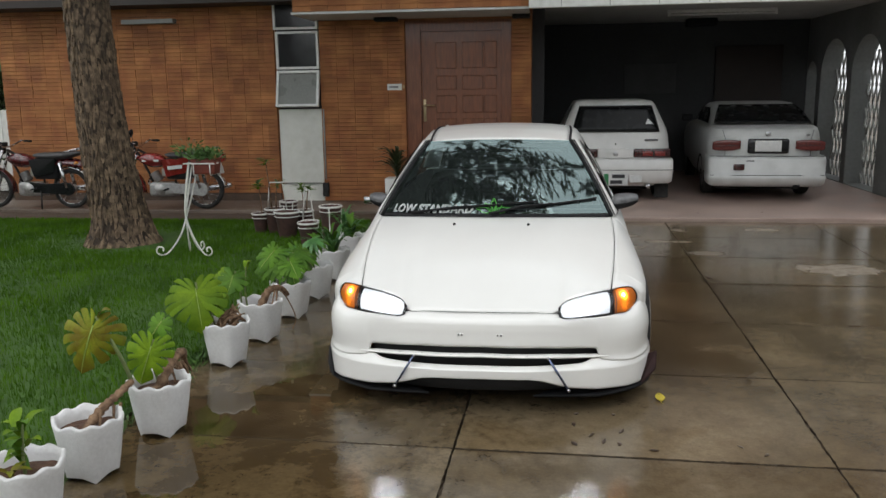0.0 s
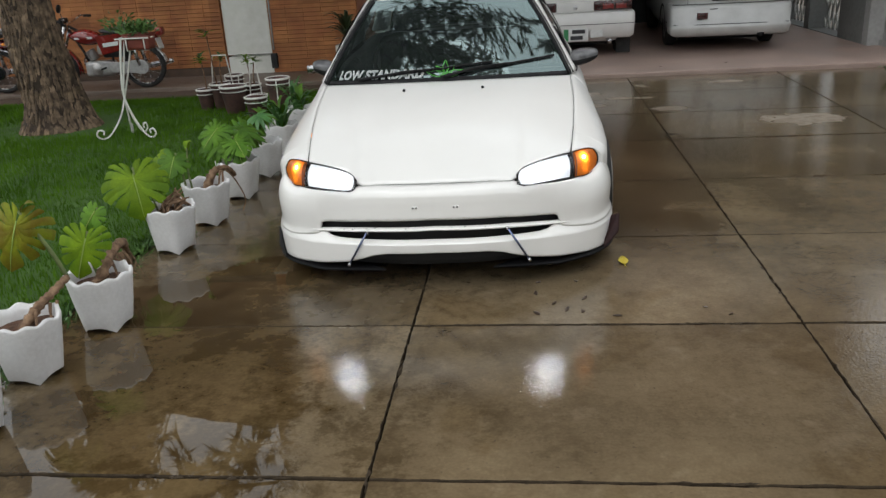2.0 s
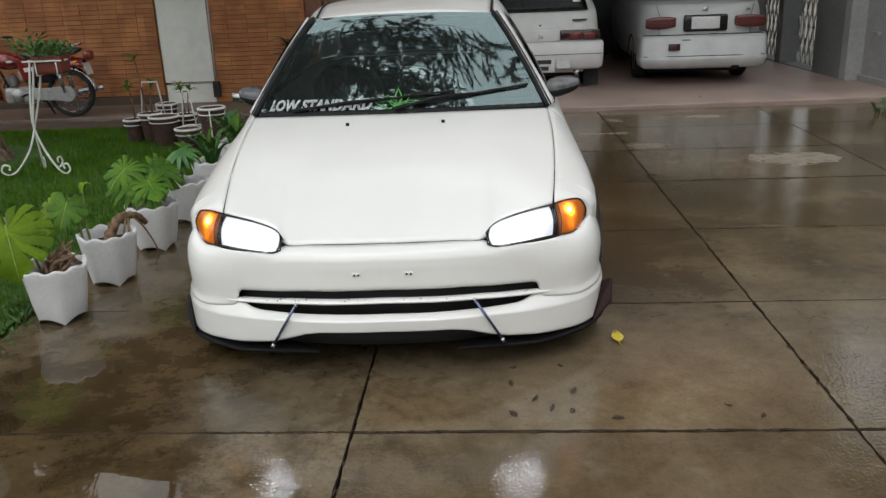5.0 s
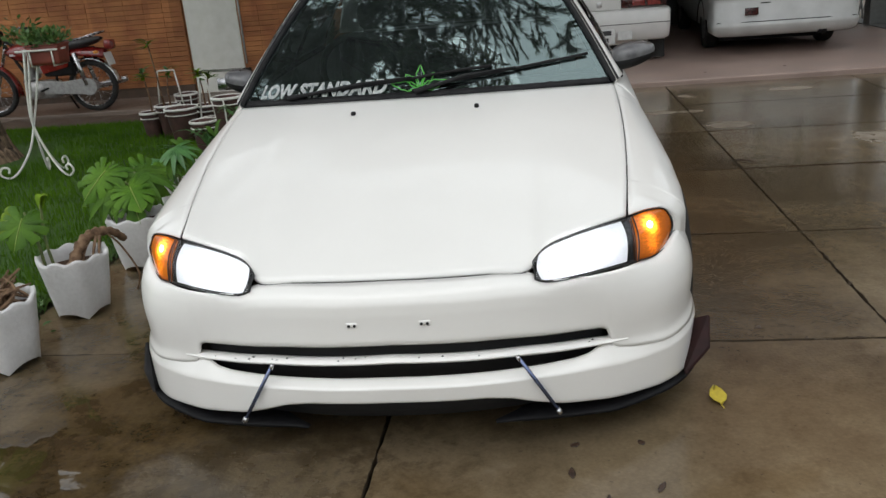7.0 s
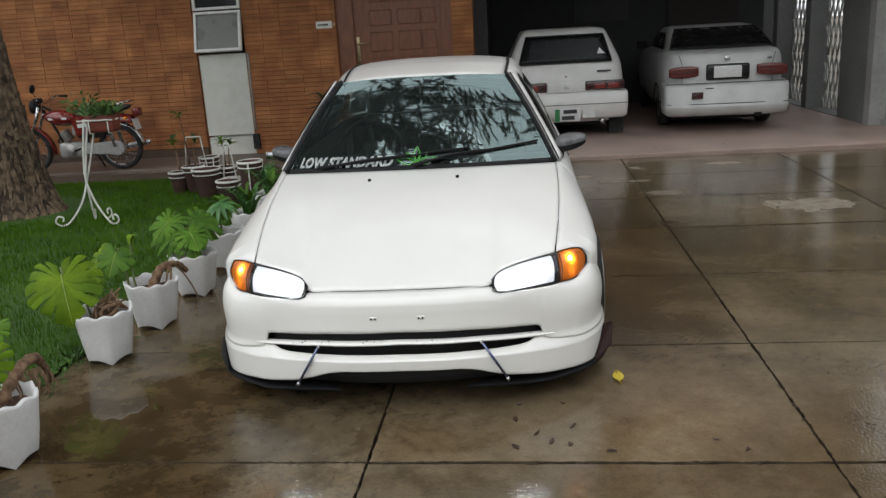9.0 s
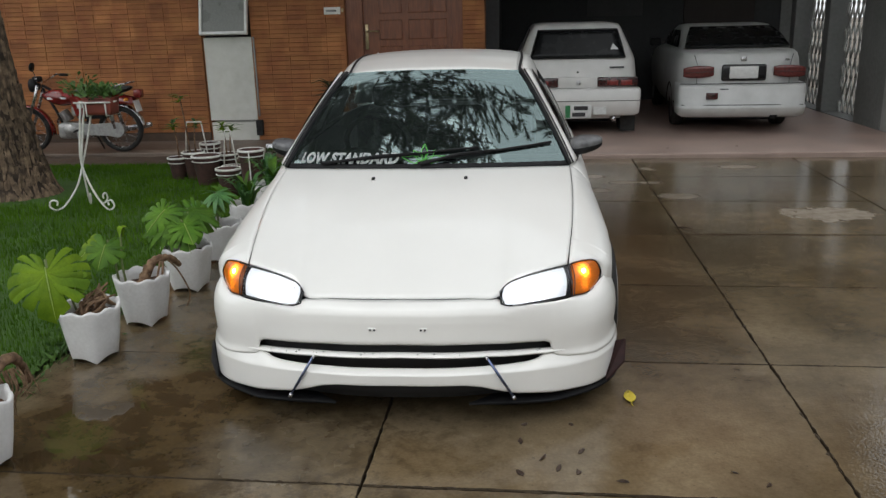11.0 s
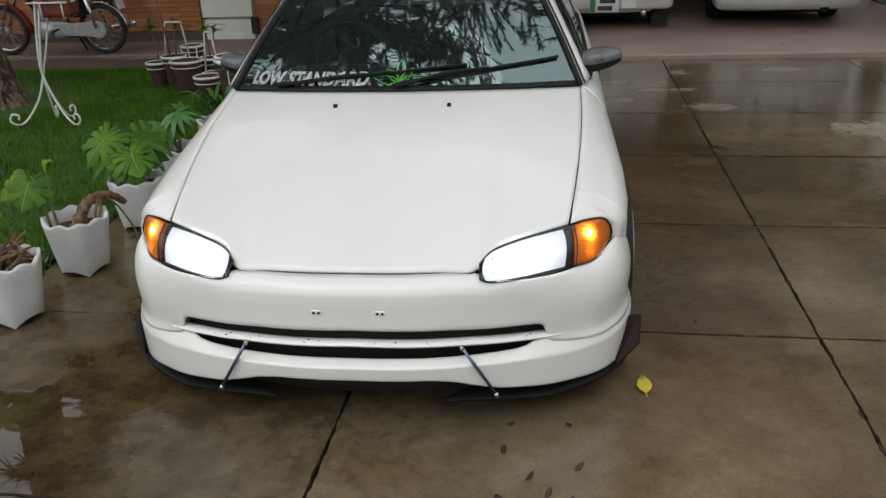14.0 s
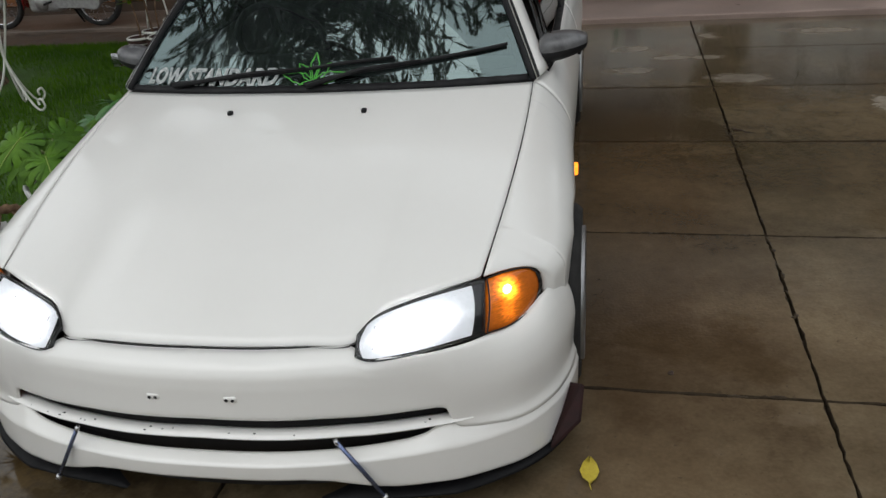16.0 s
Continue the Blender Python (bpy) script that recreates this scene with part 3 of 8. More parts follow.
house_box("dark_meter_box", -2.94, -2.86, 0.10, 0.30, M["rubber"], -0.09, 0.01)
house_box("sill", -5.85, -5.06, 2.64, 2.70, M["grey_wall"], -0.14, 0.02)
house_box("high_window", -5.80, -5.12, 2.70, 2.95, M["window_dark"], -0.004, 0.02)
part("drain_pipe", tube([(-2.90, -0.03, 0.35), (-2.90, -0.03, 1.38)], 0.012, 6), M["grey_wall"], house)
# entrance canopy faced with brick, and the roof slab over it
house_box("canopy", -3.0, 0.10, 2.66, 2.95, M["mortar"], -1.0, 0.02)
house_box("canopy_soffit", -3.02, 0.10, 2.63, 2.66, M["ceiling"], -1.03, 0.02)
house_box("downlight", -2.05, -1.75, 2.58, 2.63, M["black"], -0.35, -0.12)
house_box("downlight", -0.14, 0.10, 2.58, 2.63, M["black"], -0.35, -0.12)
gable = box(-8.3, -3.622, -0.15, 6.0, 4.70, 5.2)
for v in gable.verts:
    if v.co.z > 5:
        v.co.z += 0.183 * (v.co.x + 6.6)
part("sloping_roof_edge", gable, M["upper"], house, smooth=False)
house_box("stair_tower", -3.62, 5.9, 5.3, 9.2, M["tower"], 0.0, 6.0)
# unseen slab added to keep bright sky out of the wet drive's reflection
house_box("parapet", 5.902, 8.5, 5.3, 9.2, M["tower"], 0.0, 0.4)
tile = bmesh.new()
lathe([(0.085, -0.16), (0.095, -0.15), (0.085, 0.16), (0.0, 0.165)], 10, tile)
tile_mesh = bpy.data.meshes.new("ridge_tile")
tile.to_mesh(tile_mesh)
tile.free()
tile_mesh.materials.append(M["upper"])
for k in range(14):
    o = new("ridge_tile", tile_mesh)
    o.parent = house
    o.matrix_basis = pose(-8.15 + 0.32 * k, -0.05, 5.19 + 0.183 * (-1.55 + 0.32 * k) + 0.012 * (k % 3), 0, 79.6, 0)
# near-black brown stands in for shade on the bricks under the overhang
house_box("eave", -8.2, -3.02, 2.86, 2.96, M["brown_wall"], -0.55, 0.02)

# window strip: upper fixed panes and a hopper that stands ajar
window_1 = thing("window_1", "narrow white-framed window with one pane ajar", "window", kind="structure", at=(0, WALL_Y, 0))


def pane_frame(x0, x1, z0, z1, pane_mat, tilt=0.0):
    w = 0.035
    piv = Matrix.Translation((0, 0, z1)) @ Matrix.Rotation(radians(tilt), 4, "X") @ Matrix.Translation((0, 0, -z1))
    fr = bmesh.new()
    box(x0, x0 + w, -0.03, 0.03, z0, z1, fr)
    box(x1 - w, x1, -0.03, 0.03, z0, z1, fr)
    box(x0 + w, x1 - w, -0.03, 0.03, z0, z0 + w, fr)
    box(x0 + w, x1 - w, -0.03, 0.03, z1 - w, z1, fr)
    fr.transform(piv)
    f = soft_edges(part("frame", fr, M["white_paint"], window_1, smooth=False), 0.003)
    gl = box(x0 + w, x1 - w, -0.004, 0.004, z0 + w, z1 - w)
    gl.transform(piv)
    part("pane", gl, pane_mat, f, smooth=False)


pane_frame(-3.575, -2.94, 1.40, 1.93, M["frosted"], -15)
pane_frame(-3.575, -2.94, 1.955, 2.49, M["window_dark"])
pane_frame(-3.60, -2.94, 2.515, 2.94, M["window_dark"])
part("recess", box(-3.6, -2.93, 0.06, 0.25, 1.38, 2.95), M["void"], window_1, smooth=False)

# front door with raised panels
door_1 = thing("door_1", "closed red-brown panelled wooden front door", "door", kind="structure", at=(0, WALL_Y, 0))
soft_edges(part("leaf", box(-1.46, -0.30, 0.10, 0.15, 0.04, 2.45), M["door"], door_1, smooth=False))
for x0, x1 in ((-1.68, -1.46), (-0.30, -0.16)):
    soft_edges(part("jamb", box(x0, x1, 0.05, 0.25, 0.0, 2.60), M["door"], door_1, smooth=False))
part("head", box(-1.46, -0.30, 0.05, 0.25, 2.45, 2.60), M["door"], door_1, smooth=False)
for cx in (-1.10, -0.72, -0.46):
    for z0, z1 in ((0.25, 0.75), (0.85, 1.22), (1.30, 1.55), (1.63, 1.83), (1.93, 2.30)):
        w = 0.15 if cx != -0.46 else 0.09
        part("panel", box(cx - w, cx + w, 0.085, 0.105, z0, z1, bevel=0.012), M["door"], door_1, smooth=False)
lock = part("lock_plate", box(-1.44, -1.395, 0.085, 0.10, 1.18, 1.50, bevel=0.006), M["brass"], door_1, "brass lock plate")
part("lever", tube([(-1.418, 0.09, 1.41), (-1.418, 0.04, 1.41), (-1.38, 0.035, 1.415), (-1.25, 0.035, 1.41)], [0.014, 0.013, 0.012, 0.011], 8), M["brass"], lock)
sign = thing("door_sign", "small white name sign with faded lettering on brick", "sign", at=(-1.83, WALL_Y - 0.012, 1.68))
part("board", box(-0.115, 0.10, -0.012, 0.0, -0.045, 0.045, bevel=0.004), M["white_paint"], sign)
part("lettering", box(-0.09, 0.045, -0.0145, -0.0125, -0.014, 0.012), M["grey_wall"], sign, "illegible grey bar of lettering")
part("bell_button", box(0.11, 0.14, -0.02, 0.0, -0.02, 0.025, bevel=0.004), M["brass"], sign)

# garage: raised floor, ceiling, dark back wall, arcade
GF = 0.05
tagged(soft_edges(part("garage_floor", box(0.75, 5.45, 6.34, 12.3, -0.08, GF), M["garage_floor"], smooth=False), 0.012), "pink terrazzo garage floor with a low step", "floor", kind="structure")
tagged(part("garage_ceiling", box(0.12, 5.6, 6.95, 12.3, 2.80, 2.95), M["ceiling"], smooth=False), "flat painted garage ceiling", "ceiling", kind="structure")
fascia = tagged(soft_edges(part("garage_fascia", box(0.10, 5.9, 6.85, 6.97, 2.63, 3.05), M["white_paint"], smooth=False), 0.006), "white fascia band over the garage", "fascia", kind="structure")
for k in range(9):
    part("joint", box(0.5 + 0.6 * k, 0.51 + 0.6 * k, 6.846, 6.851, 2.64, 3.05), M["grey_wall"], fascia, smooth=False)
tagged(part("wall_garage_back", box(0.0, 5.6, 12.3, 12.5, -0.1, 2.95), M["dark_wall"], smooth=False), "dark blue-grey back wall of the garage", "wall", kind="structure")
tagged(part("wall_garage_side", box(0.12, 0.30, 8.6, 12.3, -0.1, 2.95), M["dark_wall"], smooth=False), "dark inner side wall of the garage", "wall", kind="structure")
door_2 = thing("door_2", "dark brown closed door in the garage back wall", "door", kind="structure", at=(4.0, 12.29, 0))
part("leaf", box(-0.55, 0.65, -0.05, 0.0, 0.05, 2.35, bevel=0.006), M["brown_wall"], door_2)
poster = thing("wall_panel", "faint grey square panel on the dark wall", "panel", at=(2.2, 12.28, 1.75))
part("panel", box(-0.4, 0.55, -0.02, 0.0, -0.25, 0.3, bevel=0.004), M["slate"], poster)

AX = 5.10


def arcade():
    """A side wall with three round-headed openings, each closed by a white lattice."""
    ob = thing("wall_arcade", "grey side wall with three arched lattice openings", "wall", kind="structure", at=(AX, 0, 0))
    openings = [(8.78, 10.0), (10.2, 11.5), (11.72, 12.28)]
    spring, z_top, z_sill = 1.75, 2.80, 0.06
    edges = [7.92] + [v for o in openings for v in o] + [12.3]
    for k in range(0, len(edges), 2):
        soft_edges(part("pier", box(0.0, 0.30, edges[k], edges[k + 1], -0.08, z_top), M["arcade"], ob, smooth=False), 0.008)
    for y0, y1 in openings:
        r, c = (y1 - y0) / 2, (y0 + y1) / 2
        bm = bmesh.new()
        n = 20
        rows = []
        for k in range(n + 1):
            a = math.pi * k / n
            y, z = c - r * math.cos(a), spring + min(r, 0.62) * math.sin(a)
            rows.append([bm.verts.new((x, yy, zz)) for x, yy, zz in ((0, y, z), (0, y, z_top), (0.30, y, z_top), (0.30, y, z))])
        for a, b in zip(rows, rows[1:]):
            for j in range(4):
                bm.faces.new((a[j], a[(j + 1) % 4], b[(j + 1) % 4], b[j]))
        part("arch", bm, M["arcade"], ob, smooth=False)
        part("sill", box(0.0, 0.30, y0, y1, -0.08, z_sill), M["arcade"], ob, smooth=False)
        lat = part("lattice", bmesh_lattice(y0, y1, z_sill, spring, r), M["lattice"], ob, "white precast lattice")
    return ob


def bmesh_lattice(y0, y1, z0, spring, r):
    bm = bmesh.new()
    c, step, rise = (y0 + y1) / 2, 0.17, 0.26
    for k in range(int((y1 - y0) / step) + 1):
        for s in (1, -1):
            z = z0
            flip = s
            y = y0 + 0.03 + k * step
            while z < spring + 0.6:
                ya, yb = y + flip * 0.06, y - flip * 0.06
                za, zb = z, z + rise
                top = spring + math.sqrt(max(0.0, r * r - (min(max(y, y0), y1) - c) ** 2)) * min(1.0, 0.62 / r)
                if zb < top + 0.04 and y0 - 0.02 < y < y1 + 0.02:
                    tube([(0.262 + 0.014 * s, ya, za), (0.262 + 0.014 * s, yb, zb)], 0.017, 4, bm)
                z += rise
                flip = -flip
    return bm


arcade()
# boundary wall on the drive's right, with a shallow panel
bw = thing("boundary_wall", "pale grey rendered boundary wall with shallow panels", "wall", kind="structure", at=(5.30, 0, 0))
soft_edges(part("wall", box(0.0, 0.25, -9.0, 7.92, -0.1, 2.9), M["grey_wall"], bw, smooth=False), 0.01)
part("wall_end", box(-0.20, 0.25, 7.75, 7.92, -0.1, 2.8), M["grey_wall"], bw, smooth=False)
for y0 in (6.3, 4.6):
    part("raised_panel", box(-0.03, 0.0, y0, y0 + 0.82, 0.66, 2.2), M["grey_wall"], bw, smooth=False)
    part("ledge", box(-0.06, 0.0, y0 - 0.03, y0 + 0.3, 0.62, 0.66), M["grey_wall"], bw, smooth=False)
part("ledge", box(-0.05, 0.0, 7.35, 7.55, 0.62, 0.66), M["grey_wall"], bw, smooth=False)
part("plinth", box(-0.05, 0.0, 6.4, 7.75, -0.05, 0.12), M["grey_wall"], bw, smooth=False)
# added wall that cuts the daylight reaching the garage through the lattice
tagged(part("wall_neighbour", box(8.4, 8.6, 6.0, 14.0, -0.1, 2.6), M["plaster"], smooth=False), "plain wall added to limit light behind the lattice", "wall", kind="structure")
tagged(part("wall_street", box(-10.2, 5.6, -9.2, -9.0, -0.1, 2.4), M["plaster"], smooth=False), "plain plastered wall towards the street", "wall", kind="structure")
tagged(part("wall_garden", box(-10.3, -10.1, -9.0, 14.0, -0.1, 2.2), M["plaster"], smooth=False), "plain plastered garden wall", "wall", kind="structure")
# unseen row of trees, added to keep low sky light off house and garage
rb = random.Random(77)
tb = bmesh.new()
for k in range(9000):
    x = rb.uniform(-13, 9)
    top = 3.4 + 1.4 * noise.noise((x * 0.45, 0.0, 3.0))
    p = Vector((x, -12.5 + rb.gauss(0, 0.8), 0.3 + (top - 0.3) * rb.random() ** 0.8))
    e, f = Vector((rb.gauss(0, 1), rb.gauss(0, 1), rb.gauss(0, 1))).normalized() * 0.16, Vector((rb.gauss(0, 1), rb.gauss(0, 1), rb.gauss(0, 1))).normalized() * 0.22
    tb.faces.new([tb.verts.new(v) for v in (p - e, p + f, p + e, p - f)])
tagged(part("street_trees", tb, M["far_green"]), "dense green trees added out of view to block the low sky", "trees", kind="stuff")
gate = thing("garden_gate", "white metal gate beside the house", "gate", at=(-8.5, 9.0, 0))
for k in range(12):
    part("bar", tube([(-1.4 + 0.17 * k, 0, 0.05), (-1.4 + 0.17 * k, 0, 1.45)], 0.012, 6), M["white_paint"], gate)
part("sheet", box(-1.45, 0.55, 0.015, 0.03, 0.05, 1.40), M["white_paint"], gate, smooth=False)
lamp1 = thing("ceiling_light", "unlit white fluorescent batten on the garage ceiling", "ceiling light", at=(3.02, 9.7, 2.80))
part("housing", box(-0.82, 0.82, -0.05, 0.05, -0.05, 0.0, bevel=0.008), M["white_paint"], lamp1)
part("tube", tube([(-0.78, -0.03, -0.075), (0.78, -0.03, -0.075)], 0.018, 10), M["tube"], lamp1)
for x in (-0.80, 0.80):
    part("socket", box(x - 0.02, x + 0.02, -0.05, -0.01, -0.1, -0.04), M["white_paint"], lamp1, smooth=False)
# plain box stands in for a small unlit dome lamp
lamp_box = thing("ceiling_box", "dark square box in place of a small dome lamp on the garage ceiling", "ceiling box", at=(3.05, 11.6, 2.80))
part("body", box(-0.25, 0.25, -0.15, 0.15, -0.13, 0.0, bevel=0.01), M["black"], lamp_box)

# ---- the white car on the drive ----
PLAN = [(0, 0), (0.10, 0.003), (0.20, 0.012), (0.30, 0.030), (0.40, 0.056), (0.48, 0.085), (0.55, 0.116), (0.615, 0.148), (0.68, 0.190), (0.742, 0.236), (0.788, 0.285), (0.826, 0.345), (0.850, 0.405), (0.864, 0.46), (0.872, 0.525)]


def plan_at(s):
    """Nose line in plan for s from -1 to 1: point and outward normal."""
    a = abs(s)
    p = spline([(x, y, 0) for x, y in PLAN], a)
    q = spline([(x, y, 0) for x, y in PLAN], min(a + 0.004, 1.0))
    o = spline([(x, y, 0) for x, y in PLAN], max(a - 0.004, 0.0))
    d = (q - o).normalized()
    n = Vector((d.y, -d.x, 0))
    if a < 0.01:
        n = Vector((0, -1, 0))
    return (p, n) if s >= 0 else (Vector((-p.x, p.y, 0)), Vector((-n.x, n.y, 0)))


def nose(s, z, out=0.0):
    p, n = plan_at(s)
    return Vector((p.x + n.x * out, p.y + n.y * out, z))


def s_of(x):
    lo, hi = 0.0, 1.0
    for _ in range(30):
        mid = (lo + hi) / 2
        lo, hi = (mid, hi) if plan_at(mid)[0].x < x else (lo, mid)
    return lo


# heights along the nose, by distance from the middle
TOP = [(0, 0.525), (0.30, 0.522), (0.370, 0.517), (0.397, 0.516), (0.406, 0.510), (0.418, 0.5035), (0.434, 0.4995), (0.55, 0.494), (0.68, 0.489), (0.76, 0.484), (0.805, 0.492), (0.834, 0.514), (0.848, 0.516), (0.862, 0.50), (0.88, 0.488)]
BACK = [(0, 0.060), (0.3, 0.058), (0.396, 0.058), (0.412, 0.030), (0.45, 0.016), (0.55, 0.008), (0.66, 0.016), (0.74, 0.034), (0.80, 0.040), (0.85, 0.030), (0.88, 0.014)]
SLOT_TOP = [(0, 0.370), (0.30, 0.362), (0.50, 0.347), (0.575, 0.339), (0.592, 0.330), (0.606, 0.272), (0.66, 0.258), (0.76, 0.243), (0.83, 0.243), (0.86, 0.250), (0.9, 0.262)]
SLOT_LOW = [(0, 0.262), (0.40, 0.257), (0.50, 0.257), (0.54, 0.263), (0.566, 0.279), (0.59, 0.281), (0.62, 0.268), (0.66, 0.257), (0.76, 0.242), (0.83, 0.242), (0.86, 0.249), (0.9, 0.261)]
CREASE = [(0, 0.250), (0.40, 0.242), (0.55, 0.232), (0.68, 0.221), (0.76, 0.217), (0.83, 0.220), (0.86, 0.228), (0.9, 0.240)]
BAR_TOP = [(0, 0.331), (0.37, 0.321), (0.53, 0.307), (0.64, 0.293), (0.67, 0.288)]
BAR_LOW = [(0, 0.310), (0.34, 0.300), (0.56, 0.284), (0.64, 0.281), (0.67, 0.283)]
LIP_LOW = [(0, 0.209), (0.24, 0.204), (0.31, 0.193), (0.37, 0.172), (0.45, 0.147), (0.58, 0.124), (0.73, 0.108), (0.85, 0.10)]


def hood_point(u, v):
    """The bonnet: u from -1 to 1 across, v from the nose to the windscreen."""
    a = abs(u)
    front = spline([(0, 0.066, 0.530), (0.14, 0.070, 0.5295), (0.27, 0.086, 0.527), (0.379, 0.110, 0.523), (0.434, 0.180, 0.567), (0.54, 0.234, 0.590), (0.664, 0.308, 0.603)], a)
    rear = spline([(0, 1.135, 0.853), (0.25, 1.146, 0.853), (0.5, 1.182, 0.849), (0.735, 1.262, 0.838)], a)
    p = front.lerp(rear, v)
    p.z += (0.20 - 0.14 * a * a) * v * (1 - v)
    p.x += 0.075 * a ** 4 * v * (1 - v)
    return Vector((p.x if u >= 0 else -p.x, p.y, p.z))


def seam_at(y):
    """Upper edge of the flank: bonnet seam, then the window line."""
    if y <= 1.262:
        lo, hi = 0.0, 1.0
        for _ in range(24):
            mid = (lo + hi) / 2
            lo, hi = (mid, hi) if hood_point(1, mid).y < y else (lo, mid)
        p = hood_point(1, lo)
        return p.x + 0.004, p.z
    return along([(1.262, 0.739), (1.40, 0.775), (1.6, 0.80), (2.4, 0.805), (3.3, 0.79), (4.2, 0.74)], y), along([(1.262, 0.838), (1.5, 0.858), (2.4, 0.885), (3.3, 0.905), (4.2, 0.90)], y)


WHEEL_F, WHEEL_R, HUB_Z, ARCH = 0.815, 3.43, 0.283, 0.322


def flank_bottom(y):
    for c in (WHEEL_F, WHEEL_R):
        if abs(y - c) < ARCH:
            return HUB_Z + math.sqrt(ARCH ** 2 - (y - c) ** 2)
    if y < WHEEL_F:
        return 0.47
    return 0.155 if y < 3.8 else 0.20


def flank_x(y, z):
    xs, zs = seam_at(y)
    xm = along([(0.40, 0.828), (0.5, 0.870), (0.65, 0.886), (0.815, 0.888), (1.0, 0.880), (1.3, 0.868), (2.4, 0.872), (3.2, 0.868), (3.43, 0.872), (3.9, 0.845), (4.25, 0.80)], y)
    zm = zs - along([(0.4, 0.10), (0.7, 0.15), (1.1, 0.18), (1.5, 0.22), (4.2, 0.22)], y)
    if z >= zm:
        t = (zs - z) / (zs - zm)
        return xs + (xm - xs) * math.sin(t * math.pi / 2) ** 0.72
    return xm - 0.28 * (zm - z) ** 2


def flank_panel(name, parent, side, y0, y1, label="", first=None, cols=None, rows=18):
    ys = cols or [y0 + (y1 - y0) * k / 40 for k in range(41)]
    for c in (WHEEL_F, WHEEL_R):
        for e in (c - ARCH, c + ARCH):
            if y0 < e < y1:
                ys += [e - 0.0005, e + 0.0005, e + 0.01 * (1 if e < c else -1), e + 0.03 * (1 if e < c else -1)]
    ys = sorted(ys)
    bm = bmesh.new()
    cols_ = []
    if first:
        cols_.append([bm.verts.new((side * p.x, p.y, p.z)) for p in [spline(first, k / rows) for k in range(rows + 1)]])
    for y in ys:
        zs, zb = seam_at(y)[1], flank_bottom(y)
        col = []
        for k in range(rows + 1):
            f = (k / rows) ** 1.25
            z = zs + (zb - zs) * f
            col.append(bm.verts.new((side * flank_x(y, z), y, z)))
        cols_.append(col)
    for a, b in zip(cols_, cols_[1:]):
        for k in range(rows):
            bm.faces.new((a[k], a[k + 1], b[k + 1], b[k]) if side > 0 else (a[k], b[k], b[k + 1], a[k + 1]))
    return part(name, bm, M["paint"], parent, label, solid=0.004)


def screen_point(u, v):
    """Windscreen: u from -1 to 1, v from the cowl to the roof."""
    a = abs(u)
    base = spline([(0, 1.150, 0.852), (0.38, 1.172, 0.850), (0.735, 1.268, 0.842)], a)
    top = spline([(0, 1.755, 1.300), (0.25, 1.770, 1.297), (0.490, 1.822, 1.284)], a)
    p = base.lerp(top, v)
    p.z += 0.045 * 4 * v * (1 - v) * 0.5
    p.y -= 0.02 * 4 * v * (1 - v)
    return Vector((p.x if u >= 0 else -p.x, p.y, p.z))


def screen_lift(u, v, off):
    a, b, c = screen_point(u, v), screen_point(min(u + 0.01, 1), v), screen_point(u, min(v + 0.01, 1))
    a0, b0 = screen_point(max(u - 0.01, -1), v), screen_point(u, max(v - 0.01, 0))
    n = (b - a0).cross(c - b0).normalized()
    if n.y > 0:
        n = -n
    return a + n * off


def roof_point(u, v):
    a = abs(u)
    y = 1.757 + (3.15 - 1.757) * v
    zc = along([(1.757, 1.302), (1.9, 1.330), (2.1, 1.356), (2.35, 1.374), (2.6, 1.378), (2.9, 1.365), (3.15, 1.335)], y)
    w = along([(1.757, 0.492), (2.2, 0.515), (2.7, 0.52), (3.15, 0.50)], y)
    x = w * a
    return Vector((x if u >= 0 else -x, y + 0.065 * a * a * (1 - v), zc - 0.022 * a * a - 0.012 * a ** 6))


def wheel(parent, x, y, side):
    m = Matrix.Translation((x, y, HUB_Z)) @ Matrix.Rotation(radians(90 * side), 4, "Y")
    tyre = part("wheel", lathe([(0.205, -0.09), (0.262, -0.095), (0.279, -0.075), (0.283, 0.0), (0.279, 0.075), (0.262, 0.095), (0.205, 0.09), (0.195, 0.0), (0.205, -0.09)], 40, m=m), M["rubber"], parent, "black low-profile tyre")
    rim = lathe([(0.207, 0.088), (0.210, 0.104), (0.203, 0.106), (0.190, 0.06), (0.186, -0.05), (0.206, -0.088)], 32, m=m)
    for k in range(5):
        a = 2 * math.pi * k / 5
        d, e = Vector((math.cos(a), math.sin(a), 0)), Vector((-math.sin(a), math.cos(a), 0))
        pts = [m @ (d * r + e * w + Vector((0, 0, h))) for r, w, h in ((0.03, -0.028, 0.07), (0.19, -0.018, 0.05), (0.19, 0.018, 0.05), (0.03, 0.028, 0.07))]
        plate(pts, 0.015, rim)
    part("rim", rim, M["alloy"], tyre)
    part("hub", lathe([(0.0, 0.08), (0.035, 0.078), (0.045, 0.06), (0.045, -0.06), (0.0, -0.06)], 16, m=m), M["alloy"], tyre)


